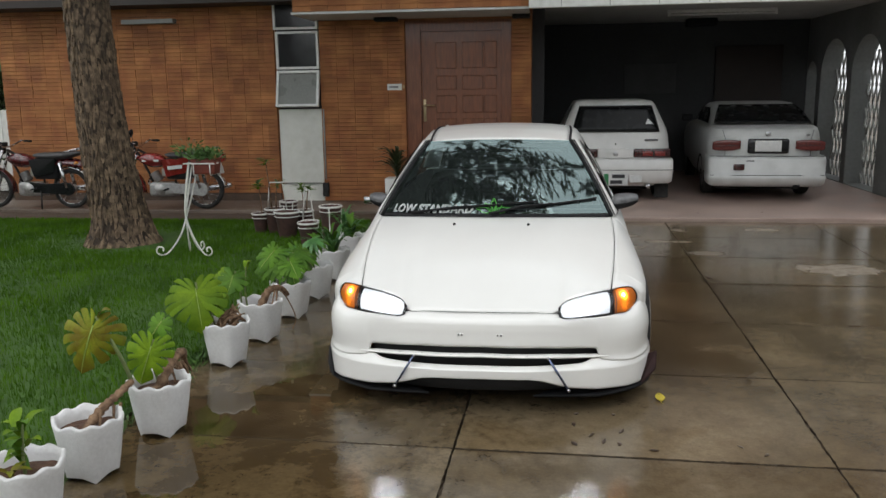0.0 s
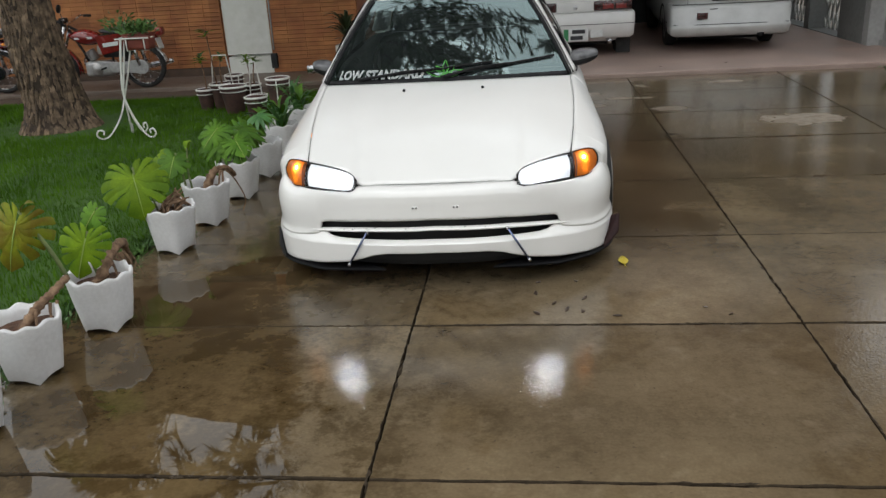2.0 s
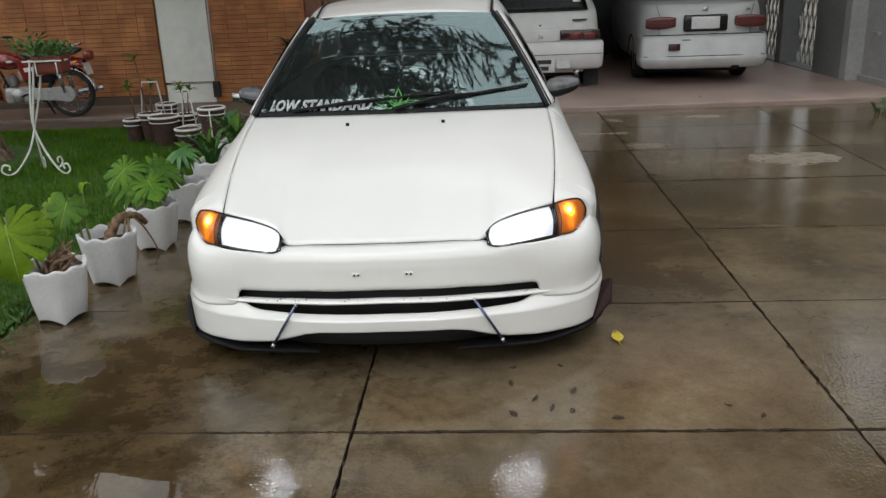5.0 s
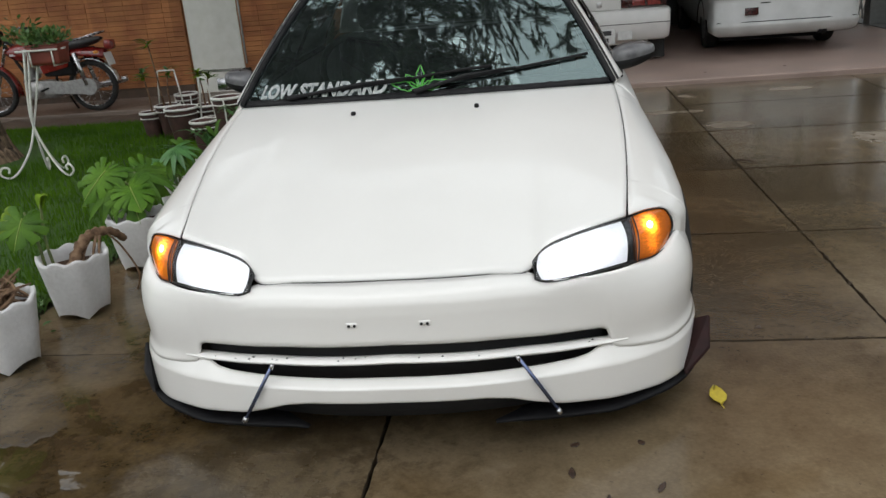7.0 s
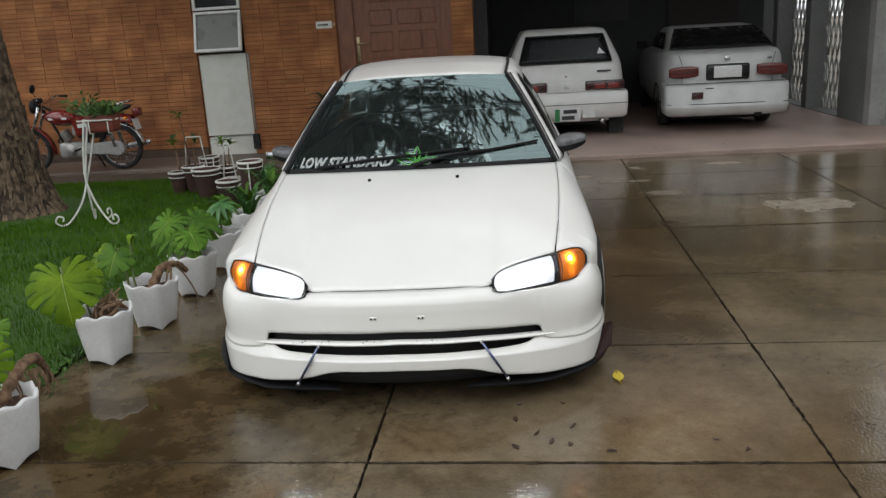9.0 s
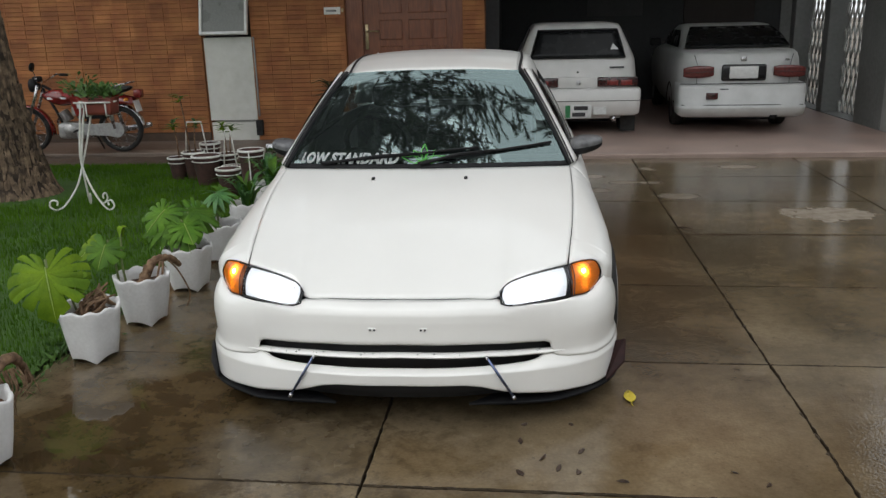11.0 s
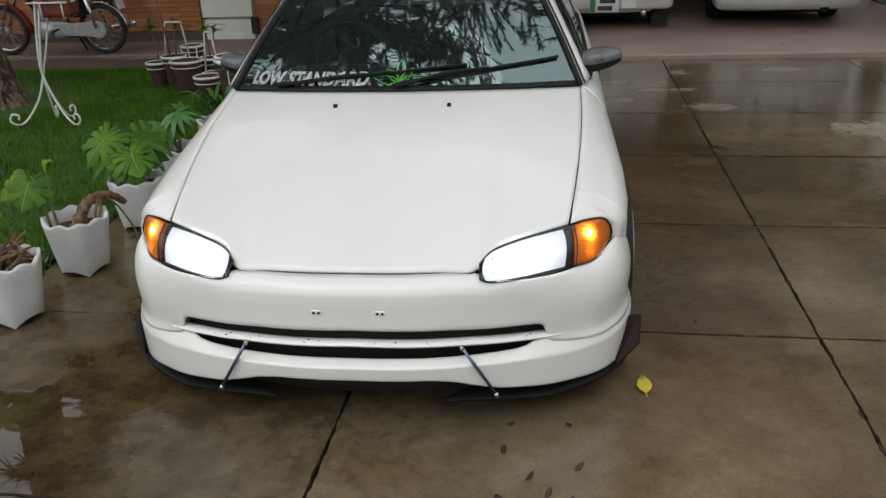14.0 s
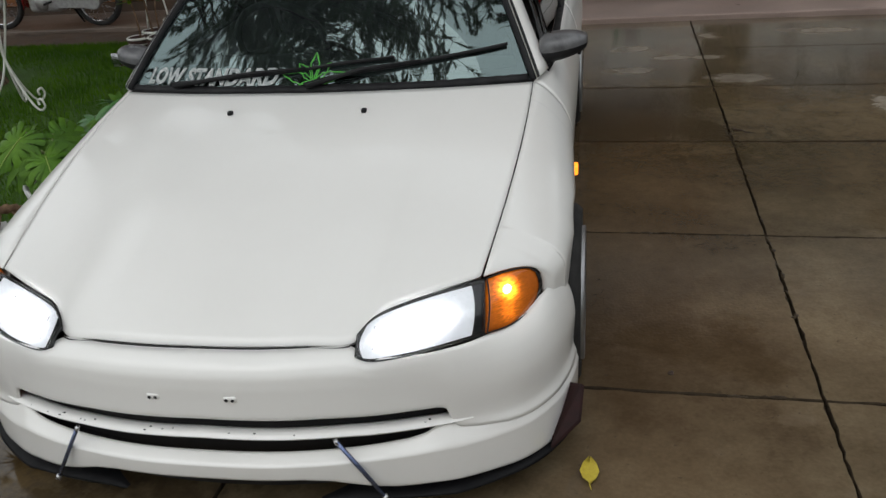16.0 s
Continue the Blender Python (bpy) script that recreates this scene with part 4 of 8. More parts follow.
def white_car():
    car = thing("car", "lowered white compact car, headlights and indicators lit, on wet concrete", "car")
    s_end = 1.0
    steps = 96

    # bumper cover above the intakes
    def upper(u, v):
        s = -1 + 2 * u
        x = abs(plan_at(s)[0].x)
        zt, zb, bk = along(TOP, x), along(SLOT_TOP, x), along(BACK, x)
        rows = [(0.0, -bk), (0.05, -bk * 0.55), (0.13, -bk * 0.22), (0.26, -bk * 0.05), (0.45, 0.0), (0.62, 0.0), (0.8, 0.001), (0.94, 0.002), (0.98, 0.0), (1.0, -0.006)]
        tuck = along(rows, v)
        bulge = 0.015 * math.sin(math.pi * min(1.0, max(0.0, (v - 0.08) / 0.80))) * min(1.0, max(0.0, x - 0.50) / 0.25)
        flare = bulge + 0.021 * min(1.0, max(0.0, x - 0.60) / 0.12) * max(0.0, (v - 0.55) / 0.45) ** 2.4
        return nose(s, zt + (zb - zt) * v, tuck * (max(0.0, 1 - max(0.0, x - 0.58) / 0.05) if v > 0.7 else 1) + flare)
    part("bumper", grid(upper, 160, 24), M["paint"], car, solid=0.006)
    # intake void and the blade that parts it
    se = s_of(0.612)
    part("intake", grid(lambda u, v: nose(-se + 2 * se * u, 0.38 - 0.14 * v, -0.050), 40, 3), M["void"], car, "black intake behind the bumper", solid=0.01)
    sb = s_of(0.668)

    def blade(u, v):
        s = -sb + 2 * sb * u
        x = abs(plan_at(s)[0].x)
        zt, zl = along(BAR_TOP, x), along(BAR_LOW, x)
        k = min(1.0, (1 - abs(2 * u - 1)) / 0.06 + 0.25)
        a = v * 2 * math.pi
        zc, h = (zt + zl) / 2, max(0.002, (zt - zl) / 2)
        return nose(s, zc + h * math.sin(a), -0.010 + (0.022 * k) * math.cos(a))
    part("blade", grid(blade, 80, 10), M["paint"], car)
    # lower bumper and the lip
    def lower(u, v):
        s = -1 + 2 * u
        x = abs(plan_at(s)[0].x)
        zt, zl = along(SLOT_LOW, x), along(LIP_LOW, x)
        v = [0, 0.02, 0.05, 0.08, 0.11, 0.135, 0.15, 0.16, 0.18, 0.24, 0.34, 0.46, 0.58, 0.70, 0.82, 0.90, 0.95, 0.98, 1.0][round(v * 18)]
        rows = [(0.0, -0.008), (0.02, 0.0), (0.135, 0.032), (0.15, 0.0345), (0.16, 0.0345), (0.5, 0.033), (0.95, 0.030), (1.0, 0.018)]
        zc = along(CREASE, x)
        z = zt + (zc - zt) * v / 0.15 if v < 0.15 else zc + (zl - zc) * (v - 0.15) / 0.85
        return nose(s, z, along(rows, v) * along([(0.0, 0.85), (0.5, 0.8), (0.75, 0.75), (0.9, 0.7)], x) + 0.021 * min(1.0, max(0.0, x - 0.60) / 0.12) * max(0.0, 1 - v / 0.15))
    part("front_lip", grid(lower, 160, 18), M["paint"], car, solid=0.006)
    part("underbody_front", grid(lambda u, v: nose(-1 + 2 * u, 0.25 - 0.13 * v, -0.06), 60, 4), M["void"], car, solid=0.01)
    # stone chips along the blade, the crease and the bumper's shoulder
    rc, chips = random.Random(31), bmesh.new()
    spots = [blade(rc.uniform(0.12, 0.92), rc.uniform(0.10, 0.22)) for k in range(16)] + [lower(rc.uniform(0.30, 0.94), 6 / 18) for k in range(30)] + [upper(rc.uniform(0.62, 0.95), rc.uniform(0.05, 0.5)) for k in range(14)]
    for p in spots:
        w = rc.uniform(0.0018, 0.0042)
        ball = [chips.verts.new(p + Vector(d)) for d in ((-w * rc.uniform(1, 2), 0, 0), (0, -0.0030, 0.0006), (w, 0, 0), (0, 0, w), (0, 0, -w))]
        for a, b, c in ((0, 1, 3), (1, 2, 3), (0, 4, 1), (1, 4, 2)):
            chips.faces.new((ball[a], ball[b], ball[c]))
    tagged(part("stone_chips", chips, M["rubber"], car, "small dark stone chips in the white paint", smooth=False), kind="stuff")
    for x in (-0.1, 0.097):
        b = part("plate_mount", box(x - 0.016, x + 0.016, -0.006, 0.004, 0.423, 0.438, bevel=0.003), M["paint"], car)
        for dx in (-0.008, 0.008):
            part("hole", lathe([(0.0, 0.0), (0.0042, 0.0), (0.0042, 0.002)], 10, m=Matrix.Translation((x + dx, -0.0062, 0.430)) @ Matrix.Rotation(radians(90), 4, "X")), M["void"], b)
    for side in (-1, 1):
        s0, s1 = s_of(0.27), 1.0

        def splitter(u, v):
            s = side * (s0 + (s1 - s0) * u)
            w = min(1.0, u / 0.34)
            w = w * 1.3 - 0.3
            thin = min(1.0, 0.2 + u / 0.15)
            ring = [(-0.09, 0.008), (0.036 * w, 0.006), (0.043 * w, 0.0), (0.036 * w, -0.006), (-0.09, -0.006), (-0.09, 0.008)]
            o, z = ring[min(int(v * 5), 5)]
            return nose(s, 0.100 - 0.009 * w + z * thin, o if o > 0 else o * thin)
        part("splitter", grid(splitter, 50, 5), M["deep_black"], car, "black plastic splitter under the lip")
        part("canard", plate([(side * (a if side > 0 else 0.838 + (a - 0.838) * 0.42), b, c if side > 0 else 0.098 + (c - 0.098) * 0.9) for a, b, c in ((0.850, 0.40, 0.10), (0.838, 0.28, 0.098), (0.912, 0.31, 0.170), (0.920, 0.36, 0.250), (0.862, 0.44, 0.20))], 0.008), M["end_plate"] if side > 0 else M["black"], car, "dark splitter end plate", smooth=False)
        rod = part("splitter_rod", tube([(side * 0.342, 0.006, 0.312), (side * 0.444, 0.010, 0.146)], 0.0055, 8), M["steel"], car, "thin blue metal support rod")
        part("rod_end", tube([(side * 0.441, 0.010, 0.151), (side * 0.449, 0.010, 0.138)], 0.0075, 8), M["chrome"], rod)
        part("rod_end", tube([(side * 0.338, 0.006, 0.318), (side * 0.344, 0.006, 0.306)], 0.006, 8), M["chrome"], rod)

    # bonnet
    part("bonnet", grid(lambda u, v: hood_point(-1 + 2 * u, 0.004 + 0.992 * v), 72, 40), M["paint"], car, solid=0.010)
    # black tube drawn for the shade in the gap between bonnet and bumper
    part("bonnet_seal", tube([hood_point(-0.49 + 0.98 * k / 40, 0.0) + Vector((0, -0.0050, -0.0005)) for k in range(41)], 0.0020, 6), M["void"], car, "black line drawn for the dark gap at the bonnet's front edge")
    for x in (-0.232, 0.220):
        lo = 0.86
        p = hood_point(x / 0.70, lo)
        part("washer_nozzle", box(x - 0.008, x + 0.008, 0.972, 0.992, p.z - 0.004, p.z + 0.010, bevel=0.004), M["black"], car)
    # engine bay and floor close the shell from inside
    part("engine_bay", box(-0.60, 0.60, 0.20, 1.2, 0.15, 0.46), M["void"], car, smooth=False)
    part("floor_pan", box(-0.66, 0.66, 1.2, 4.05, 0.13, 0.24), M["void"], car, smooth=False)
    for c in (WHEEL_F, WHEEL_R):
        for side in (-1, 1):
            part("wheel_liner", grid(lambda u, v: (side * (0.60 + 0.245 * v), c - 0.345 * math.cos(math.pi * u), HUB_Z + 0.345 * math.sin(math.pi * u) - 0.02), 24, 2), M["void"], car, solid=0.004)
            part("liner_back", grid(lambda u, v: (side * 0.61, c - 0.35 + 0.7 * u, 0.14 + 0.48 * v), 2, 2), M["void"], car, solid=0.004)

    for side in (-1, 1):
        # headlight: black bezel, lit reflector, clear lens
        low = [(0.394, 0.072, 0.511), (0.439, 0.075, 0.4995), (0.55, 0.122, 0.499), (0.680, 0.214, 0.494)]
        high = [(0.390, 0.124, 0.541), (0.434, 0.177, 0.567), (0.54, 0.232, 0.589), (0.674, 0.300, 0.600)]

        def lamp(u, v, lift=0.0, a=0.0, b=1.0, c=0.0, d=1.0):
            uu, vv = a + (b - a) * u, c + (d - c) * v
            p = spline(low, uu).lerp(spline(high, uu), vv)
            bow = math.sin(math.pi * vv) * 0.016 * min(1, uu * 3 + 0.45)
            p += Vector((0.2, -0.75, 0.65)).normalized() * (bow + lift)
            return Vector((side * p.x, p.y, p.z))
        head = part("headlight", grid(lambda u, v: lamp(u, v, -0.004), 26, 10), M["gloss_black"], car, "lit white headlight in a black bezel", solid=0.03, side=side)
        def lit(u, v):
            bulge = 0.10 * (1 - (2 * v - 1) ** 2)
            return lamp(u, v, 0.001, 0.185 - bulge, 0.905 + bulge * 0.16, 0.055, 0.945)
        refl = part("reflector", grid(lit, 20, 8), M["beam"], head, side=side)
        part("bulb", grid(lambda u, v: lamp(0.55 + 0.26 * v * math.cos(2 * math.pi * u), 0.50 + 0.27 * v * math.sin(2 * math.pi * u), 0.0025), 20, 3, wrap=True), M["beam_core"], head, side=side)
        for f in (0.30, 0.44, 0.58, 0.72):
            part("flute", tube([lamp(f, 0.24 + 0.52 * k / 8, 0.0015) for k in range(9)], 0.0016, 4), M["chrome"], head)
        part("lens", grid(lambda u, v: lamp(u, v, 0.006), 26, 10), M["lens"], head, side=side).visible_shadow = False
        rim_pts = [lamp(k / 20, 0, 0.004) for k in range(21)] + [lamp(1, k / 6, 0.004) for k in range(1, 7)] + [lamp(1 - k / 20, 1, 0.004) for k in range(1, 21)] + [lamp(0, 1 - k / 6, 0.004) for k in range(1, 7)]
        part("rubber_seal", tube(rim_pts, 0.0019, 5, caps=False), M["rubber"], head)
        low2 = [(0.686, 0.218, 0.496), (0.735, 0.268, 0.489), (0.778, 0.332, 0.493), (0.806, 0.385, 0.522)]
        high2 = [(0.680, 0.303, 0.601), (0.725, 0.330, 0.607), (0.775, 0.366, 0.600), (0.804, 0.396, 0.566)]

        def corner(u, v, lift=0.0):
            p = spline(low2, u).lerp(spline(high2, u), v)
            p += Vector((0.55, -0.65, 0.5)).normalized() * (0.014 * math.sin(math.pi * v) * (1 - 0.5 * u) + lift)
            return Vector((side * p.x, p.y, p.z))
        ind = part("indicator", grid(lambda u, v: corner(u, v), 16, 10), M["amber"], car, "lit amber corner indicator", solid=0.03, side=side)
        part("bulb", grid(lambda u, v: corner(0.31 + 0.07 * v * math.cos(2 * math.pi * u), 0.68 + 0.09 * v * math.sin(2 * math.pi * u), 0.0015), 24, 3, wrap=True), M["amber_bulb"], ind, side=side)
        part("end_trim", grid(lambda u, v: corner(0.83 + 0.17 * u + 0.05 * math.sin(math.pi * v) * (1 - u), v, 0.0028), 5, 10), M["gloss_black"], ind, side=side)
        edge = [corner(k / 14, 0, 0.002) for k in range(15)] + [corner(1, k / 5, 0.002) for k in range(1, 6)] + [corner(1 - k / 14, 1, 0.002) for k in range(1, 15)] + [corner(0, 1 - k / 5, 0.002) for k in range(1, 6)]
        part("seal", tube(edge, 0.0022, 5, caps=False), M["rubber"], ind)
        # flank
        first = [(0.672, 0.312, 0.604), (0.725, 0.338, 0.611), (0.778, 0.371, 0.604), (0.806, 0.402, 0.57), (0.812, 0.402, 0.52), (0.816, 0.42, 0.476)]
        flank_panel("front_wing", car, side, 0.425, 1.262, first=first, cols=[0.425 + (1.262 - 0.425) * k / 56 for k in range(57)])
        door = flank_panel("front_door", car, side, 1.268, 2.42)
        part("door_handle", box(side * 0.868 - 0.012, side * 0.868 + 0.014, 2.20, 2.34, 0.70, 0.735, bevel=0.006), M["black"], door)
        flank_panel("rear_wing", car, side, 2.426, 4.22)
        part("side_marker", box(side * 0.870 - 0.014, side * 0.870 + 0.018, 1.165, 1.215, 0.535, 0.568, bevel=0.006), M["amber_marker"], car, "lit amber side repeater")
        wheel(car, side * 0.812, WHEEL_F, side)
        wheel(car, side * 0.765, WHEEL_R, side)
        # pillar beside the screen, drip channel, side glass
        def pillar(u, v):
            a = screen_point(1, v * 1.0)
            b = Vector((0.772, 1.355, 0.858)).lerp(Vector((0.540, 1.885, 1.284)), v)
            p = a.lerp(b, u)
            p += Vector((0.5, -0.5, 0.6)).normalized() * 0.014 * math.sin(math.pi * (0.15 + 0.85 * u))
            return Vector((side * (p.x + 0.012), p.y, p.z))
        part("pillar", grid(pillar, 8, 20), M["paint"], car, solid=0.02, side=side)
        part("screen_trim", tube([Vector((side * (screen_point(1, k / 16).x + 0.004), screen_point(1, k / 16).y - 0.004, screen_point(1, k / 16).z + 0.004)) for k in range(17)], 0.011, 6), M["black"], car, "black windscreen trim")
        part("pillar_trim", grid(lambda u, v: pillar(0.14 * u, v) + Vector((side * 0.002, -0.003, 0.003)), 4, 20), M["black"], car, "black windscreen surround", side=side)
        def rail(u, v):
            a = roof_point(1, v)
            b = Vector((0.60, a.y + 0.06 * (1 - v), a.z - 0.075))
            p = a.lerp(b, u)
            p.z += 0.018 * math.sin(math.pi * u)
            return Vector((side * p.x, p.y, p.z))
        part("roof_rail", grid(rail, 8, 24), M["paint"], car, solid=0.02, side=side)
        part("drip_channel", tube([roof_point(side * 0.985, k / 20) + Vector((0, 0, 0.001)) for k in range(21)], 0.0075, 6), M["black"], car, "black roof seam")
        def side_glass(u, v):
            y = 1.385 + (3.05 - 1.385) * u
            top = Vector((0.565, min(max(y + 0.50 * (1 - u), 1.885), 3.0), along([(1.885, 1.276), (2.3, 1.30), (3.0, 1.275)], max(y, 1.885))))
            bot = Vector((min(seam_at(y)[0] + 0.004, 0.792), y, seam_at(y)[1] - 0.004))
            p = bot.lerp(top, v)
            p.x += 0.025 * math.sin(math.pi * v)
            return Vector((side * p.x, p.y, p.z))
        part("side_window", grid(side_glass, 24, 10), M["dark_glass"], car, solid=0.004, side=side)
        part("window_seal", tube([side_glass(k / 20, 0) for k in range(21)], 0.012, 6), M["black"], car)
        part("centre_pillar", grid(lambda u, v: side_glass(0.55 + 0.05 * u, v) + Vector((side * 0.004, 0, 0)), 2, 10), M["black"], car, solid=0.01, side=side)
        # mirror: pale shell above, black band below
        def mirror(a, b):
            k = (1 - math.cos(b)) / 2
            x = 0.748 + (0.168 if side > 0 else 0.132) * k
            half = 0.060 * (1 - 0.36 * k) * math.sin(b) ** 0.5
            back = 0.078 * math.sin(b) ** 0.6 * (1 - 0.25 * k)
            ca = math.cos(a)
            return Vector((side * (x if side > 0 else x - 0.028), (1.425 if side > 0 else 1.445) - back * (ca if ca > 0 else 0.35 * ca), 0.910 + 0.026 * k + half * math.copysign(abs(math.sin(a)) ** 0.8, math.sin(a))))
        mir = part("mirror", grid(lambda u, v: mirror(radians(-6 + 192 * u), 0.02 + (math.pi - 0.04) * v), 22, 16), M["carbon"], car, "grey weathered wing mirror", side=side)
        part("lower_shell", grid(lambda u, v: mirror(radians(186 + 168 * u), 0.02 + (math.pi - 0.04) * v), 14, 16), M["black"], mir, "black lower half", side=side)
        part("mirror_foot", plate([(side * a, b, c) for a, b, c in ((0.748, 1.36, 0.850), (0.762, 1.47, 0.872), (0.80, 1.46, 0.905), (0.775, 1.39, 0.93))], 0.02), M["black"], mir, smooth=False)
        part("mirror_glass", grid(lambda u, v: Vector((side * (0.772 + 0.12 * u), 1.446, 0.890 + 0.05 * v)), 2, 2), M["chrome"], mir, solid=0.004)

    # roof, rear screen and boot close the car
    part("roof", grid(lambda u, v: roof_point(-0.97 + 1.94 * u, v), 32, 24), M["paint"], car, solid=0.02)
    part("rear_screen", grid(lambda u, v: Vector(((-1 + 2 * u) * (0.50 + 0.16 * v), 3.15 + 0.55 * v, 1.335 - 0.40 * v - 0.02 * (2 * u - 1) ** 2)), 12, 8), M["dark_glass"], car, solid=0.004)
    part("boot_lid", grid(lambda u, v: Vector(((-1 + 2 * u) * (0.79 - 0.06 * v), 3.70 + 0.55 * v - 0.06 * v * (2 * u - 1) ** 2, 0.935 - 0.02 * v - 0.02 * (2 * u - 1) ** 2)), 16, 8), M["paint"], car, solid=0.01)
    part("rear_bumper", grid(lambda u, v: Vector(((-1 + 2 * u) * (0.80 - 0.03 * v), 4.27 - 0.09 * (2 * u - 1) ** 4 - (0.03 if v < 0.5 else 0.0), 0.915 - 0.715 * v)), 24, 12), M["paint"], car, solid=0.01)
    for side in (-1, 1):
        part("tail_light", box(side * 0.60 - 0.16, side * 0.60 + 0.16, 4.20, 4.262, 0.70, 0.84, bevel=0.012), M["red_lens"], car)
        part("rear_pillar", grid(lambda u, v: Vector((side * (0.50 + 0.10 * u + v * (0.16 + 0.03 * u)), 3.15 - 0.10 * u + (0.55 - 0.02 * u) * v, 1.33 - 0.065 * u - (0.40 - 0.07 * u) * v)), 6, 10), M["paint"], car, solid=0.02)

    # windscreen with its dark border
    ws = part("windscreen", grid(lambda u, v: screen_point(-1 + 2 * u, v), 40, 24), M["windscreen"], car, "windscreen mirroring trees and sky")
    ws.visible_shadow = False
    part("border", grid(lambda u, v: screen_lift(-1 + 2 * u, 0.0 + 0.075 * v, -0.003), 40, 3), M["gloss_black"], ws)
    part("border", grid(lambda u, v: screen_lift(-1 + 2 * u, 0.965 + 0.035 * v, -0.003), 40, 2), M["gloss_black"], ws)
    for side in (-1, 1):
        part("border", grid(lambda u, v: screen_lift(side * (1 - 0.075 * u), 0.07 + 0.90 * v, -0.003), 3, 20), M["gloss_black"], ws)
    part("cowl", grid(lambda u, v: hood_point(-1 + 2 * u, 0.99).lerp(screen_point(-1 + 2 * u, 0.02), v) - Vector((0, 0, 0.006)), 40, 3), M["black"], car, solid=0.01)

    part("cowl_strip", grid(lambda u, v: screen_lift(-0.97 + 1.94 * u, -0.004 + (0.034 + 0.002 * math.sin(160 * u)) * v, 0.0045), 60, 2), M["black"], ws, "matt black strip along the foot of the screen", solid=0.004)

    # lettering and leaf sticker inside the lower screen
    cu = bpy.data.curves.new("lettering", "FONT")
    cu.body, cu.size, cu.shear, cu.offset, cu.space_character = "LOW STANDARD", 1.0, 0.32, 0.0, 1.06
    cu.fill_mode, cu.bevel_depth, cu.bevel_resolution, cu.resolution_u = "NONE", 0.055, 0, 4
    tmp = bpy.data.objects.new("lettering", cu)
    me = bpy.data.meshes.new_from_object(tmp)
    bpy.data.objects.remove(tmp)
    xs = [v.co.x for v in me.vertices]
    x_min, x_max = min(xs), max(xs)
    for v in me.vertices:
        fx, fz = (v.co.x - x_min) / (x_max - x_min), v.co.y / 0.72
        x = -0.632 + 0.482 * fx
        vv = 0.044 + 0.086 * fz - 0.006 * fx
        wdt = screen_point(1, vv).x
        v.co = screen_lift(x / wdt, vv, 0.0026 + 0.025 * v.co.z)
    me.materials.append(M["white_film"])
    text = new("sticker_text", me)
    text.parent = ws
    text["label"] = "slanted white LOW STANDARD windscreen lettering"
    leaf = bmesh.new()
    for ang, ln in ((90, 0.105), (50, 0.085), (130, 0.085), (18, 0.10), (162, 0.10), (-12, 0.05), (192, 0.05)):
        d = Vector((math.cos(radians(ang)), math.sin(radians(ang))))
        e = Vector((-d.y, d.x))
        outl = []
        for k in range(9):
            f = k / 8
            outl.append(d * (0.008 + ln * f) + e * 0.30 * ln * 0.6 * math.sin(math.pi * f ** 0.8) * (1 + 0.25 * (k % 2)))
        outl += [d * (0.008 + ln * (1 - k / 8)) - e * 0.30 * ln * 0.6 * math.sin(math.pi * (1 - k / 8) ** 0.8) * (1 + 0.25 * (k % 2)) for k in range(1, 8)]
        pts = []
        for q in outl:
            vv = 0.045 + q.y * 1.4
            pts.append(screen_lift((-0.005 + 1.3 * q.x) / screen_point(1, max(vv, 0.0)).x, max(vv, 0.01), 0.002))
        tube(pts + [pts[0]], 0.0022, 4, leaf, caps=False)
    part("leaf_sticker", leaf, M["green_film"], ws, "green leaf-shaped outline sticker")

    # wipers
    for (xa, va), (xb, vb), arm in (((-0.52, 0.036), (0.27, 0.155), 0.10), ((-0.05, 0.03), (0.62, 0.19), -0.02)):
        def on(x, v, off):
            return screen_lift(x / screen_point(1, v).x, v, off)
        wp = part("wiper", tube([on(xa + (xb - xa) * k / 12, va + (vb - va) * k / 12, 0.010) for k in range(13)], 0.0062, 6), M["black"], car, "black windscreen wiper")
        part("arm", tube([on(xa + 0.02, max(va - 0.02, 0.002), 0.02), on(xa + 0.35 * (xb - xa), va + 0.36 * (vb - va), 0.024), on(xa + 0.6 * (xb - xa), va + 0.6 * (vb - va), 0.016)], [0.009, 0.007, 0.005], 6), M["black"], wp)

    # cabin seen through the glass
    def dash(u, v):
        x = -0.70 + 1.40 * u
        y, z = [(1.20, 0.800), (1.40, 0.845), (1.55, 0.850), (1.66, 0.835), (1.70, 0.78), (1.70, 0.5)][min(int(round(v * 5)), 5)]
        return Vector((x, y, z + (0.035 if -0.55 < x < -0.12 and 1.5 < y < 1.69 else 0)))
    part("dashboard", grid(dash, 28, 5), M["dash"], car, "dark plastic dashboard", solid=0.02)
    sw = Matrix.Translation((-0.33, 1.80, 0.885)) @ Matrix.Rotation(radians(-66), 4, "X")
    wheel_ring = [sw @ Vector((0.185 * math.cos(2 * math.pi * k / 32), 0.185 * math.sin(2 * math.pi * k / 32), 0)) for k in range(33)]
    steer = part("steering_wheel", tube(wheel_ring, 0.015, 8, caps=False), M["dash"], car, "dark steering wheel")
    for a in (20, 160, 270):
        part("spoke", tube([sw @ Vector((0.04 * math.cos(radians(a)), 0.04 * math.sin(radians(a)), -0.02)), sw @ Vector((0.18 * math.cos(radians(a)), 0.18 * math.sin(radians(a)), 0))], [0.018, 0.012], 6), M["dash"], steer)
    part("boss", lathe([(0.0, 0.02), (0.05, 0.015), (0.062, -0.02), (0.03, -0.08), (0.03, -0.25)], 16, m=sw), M["dash"], steer)
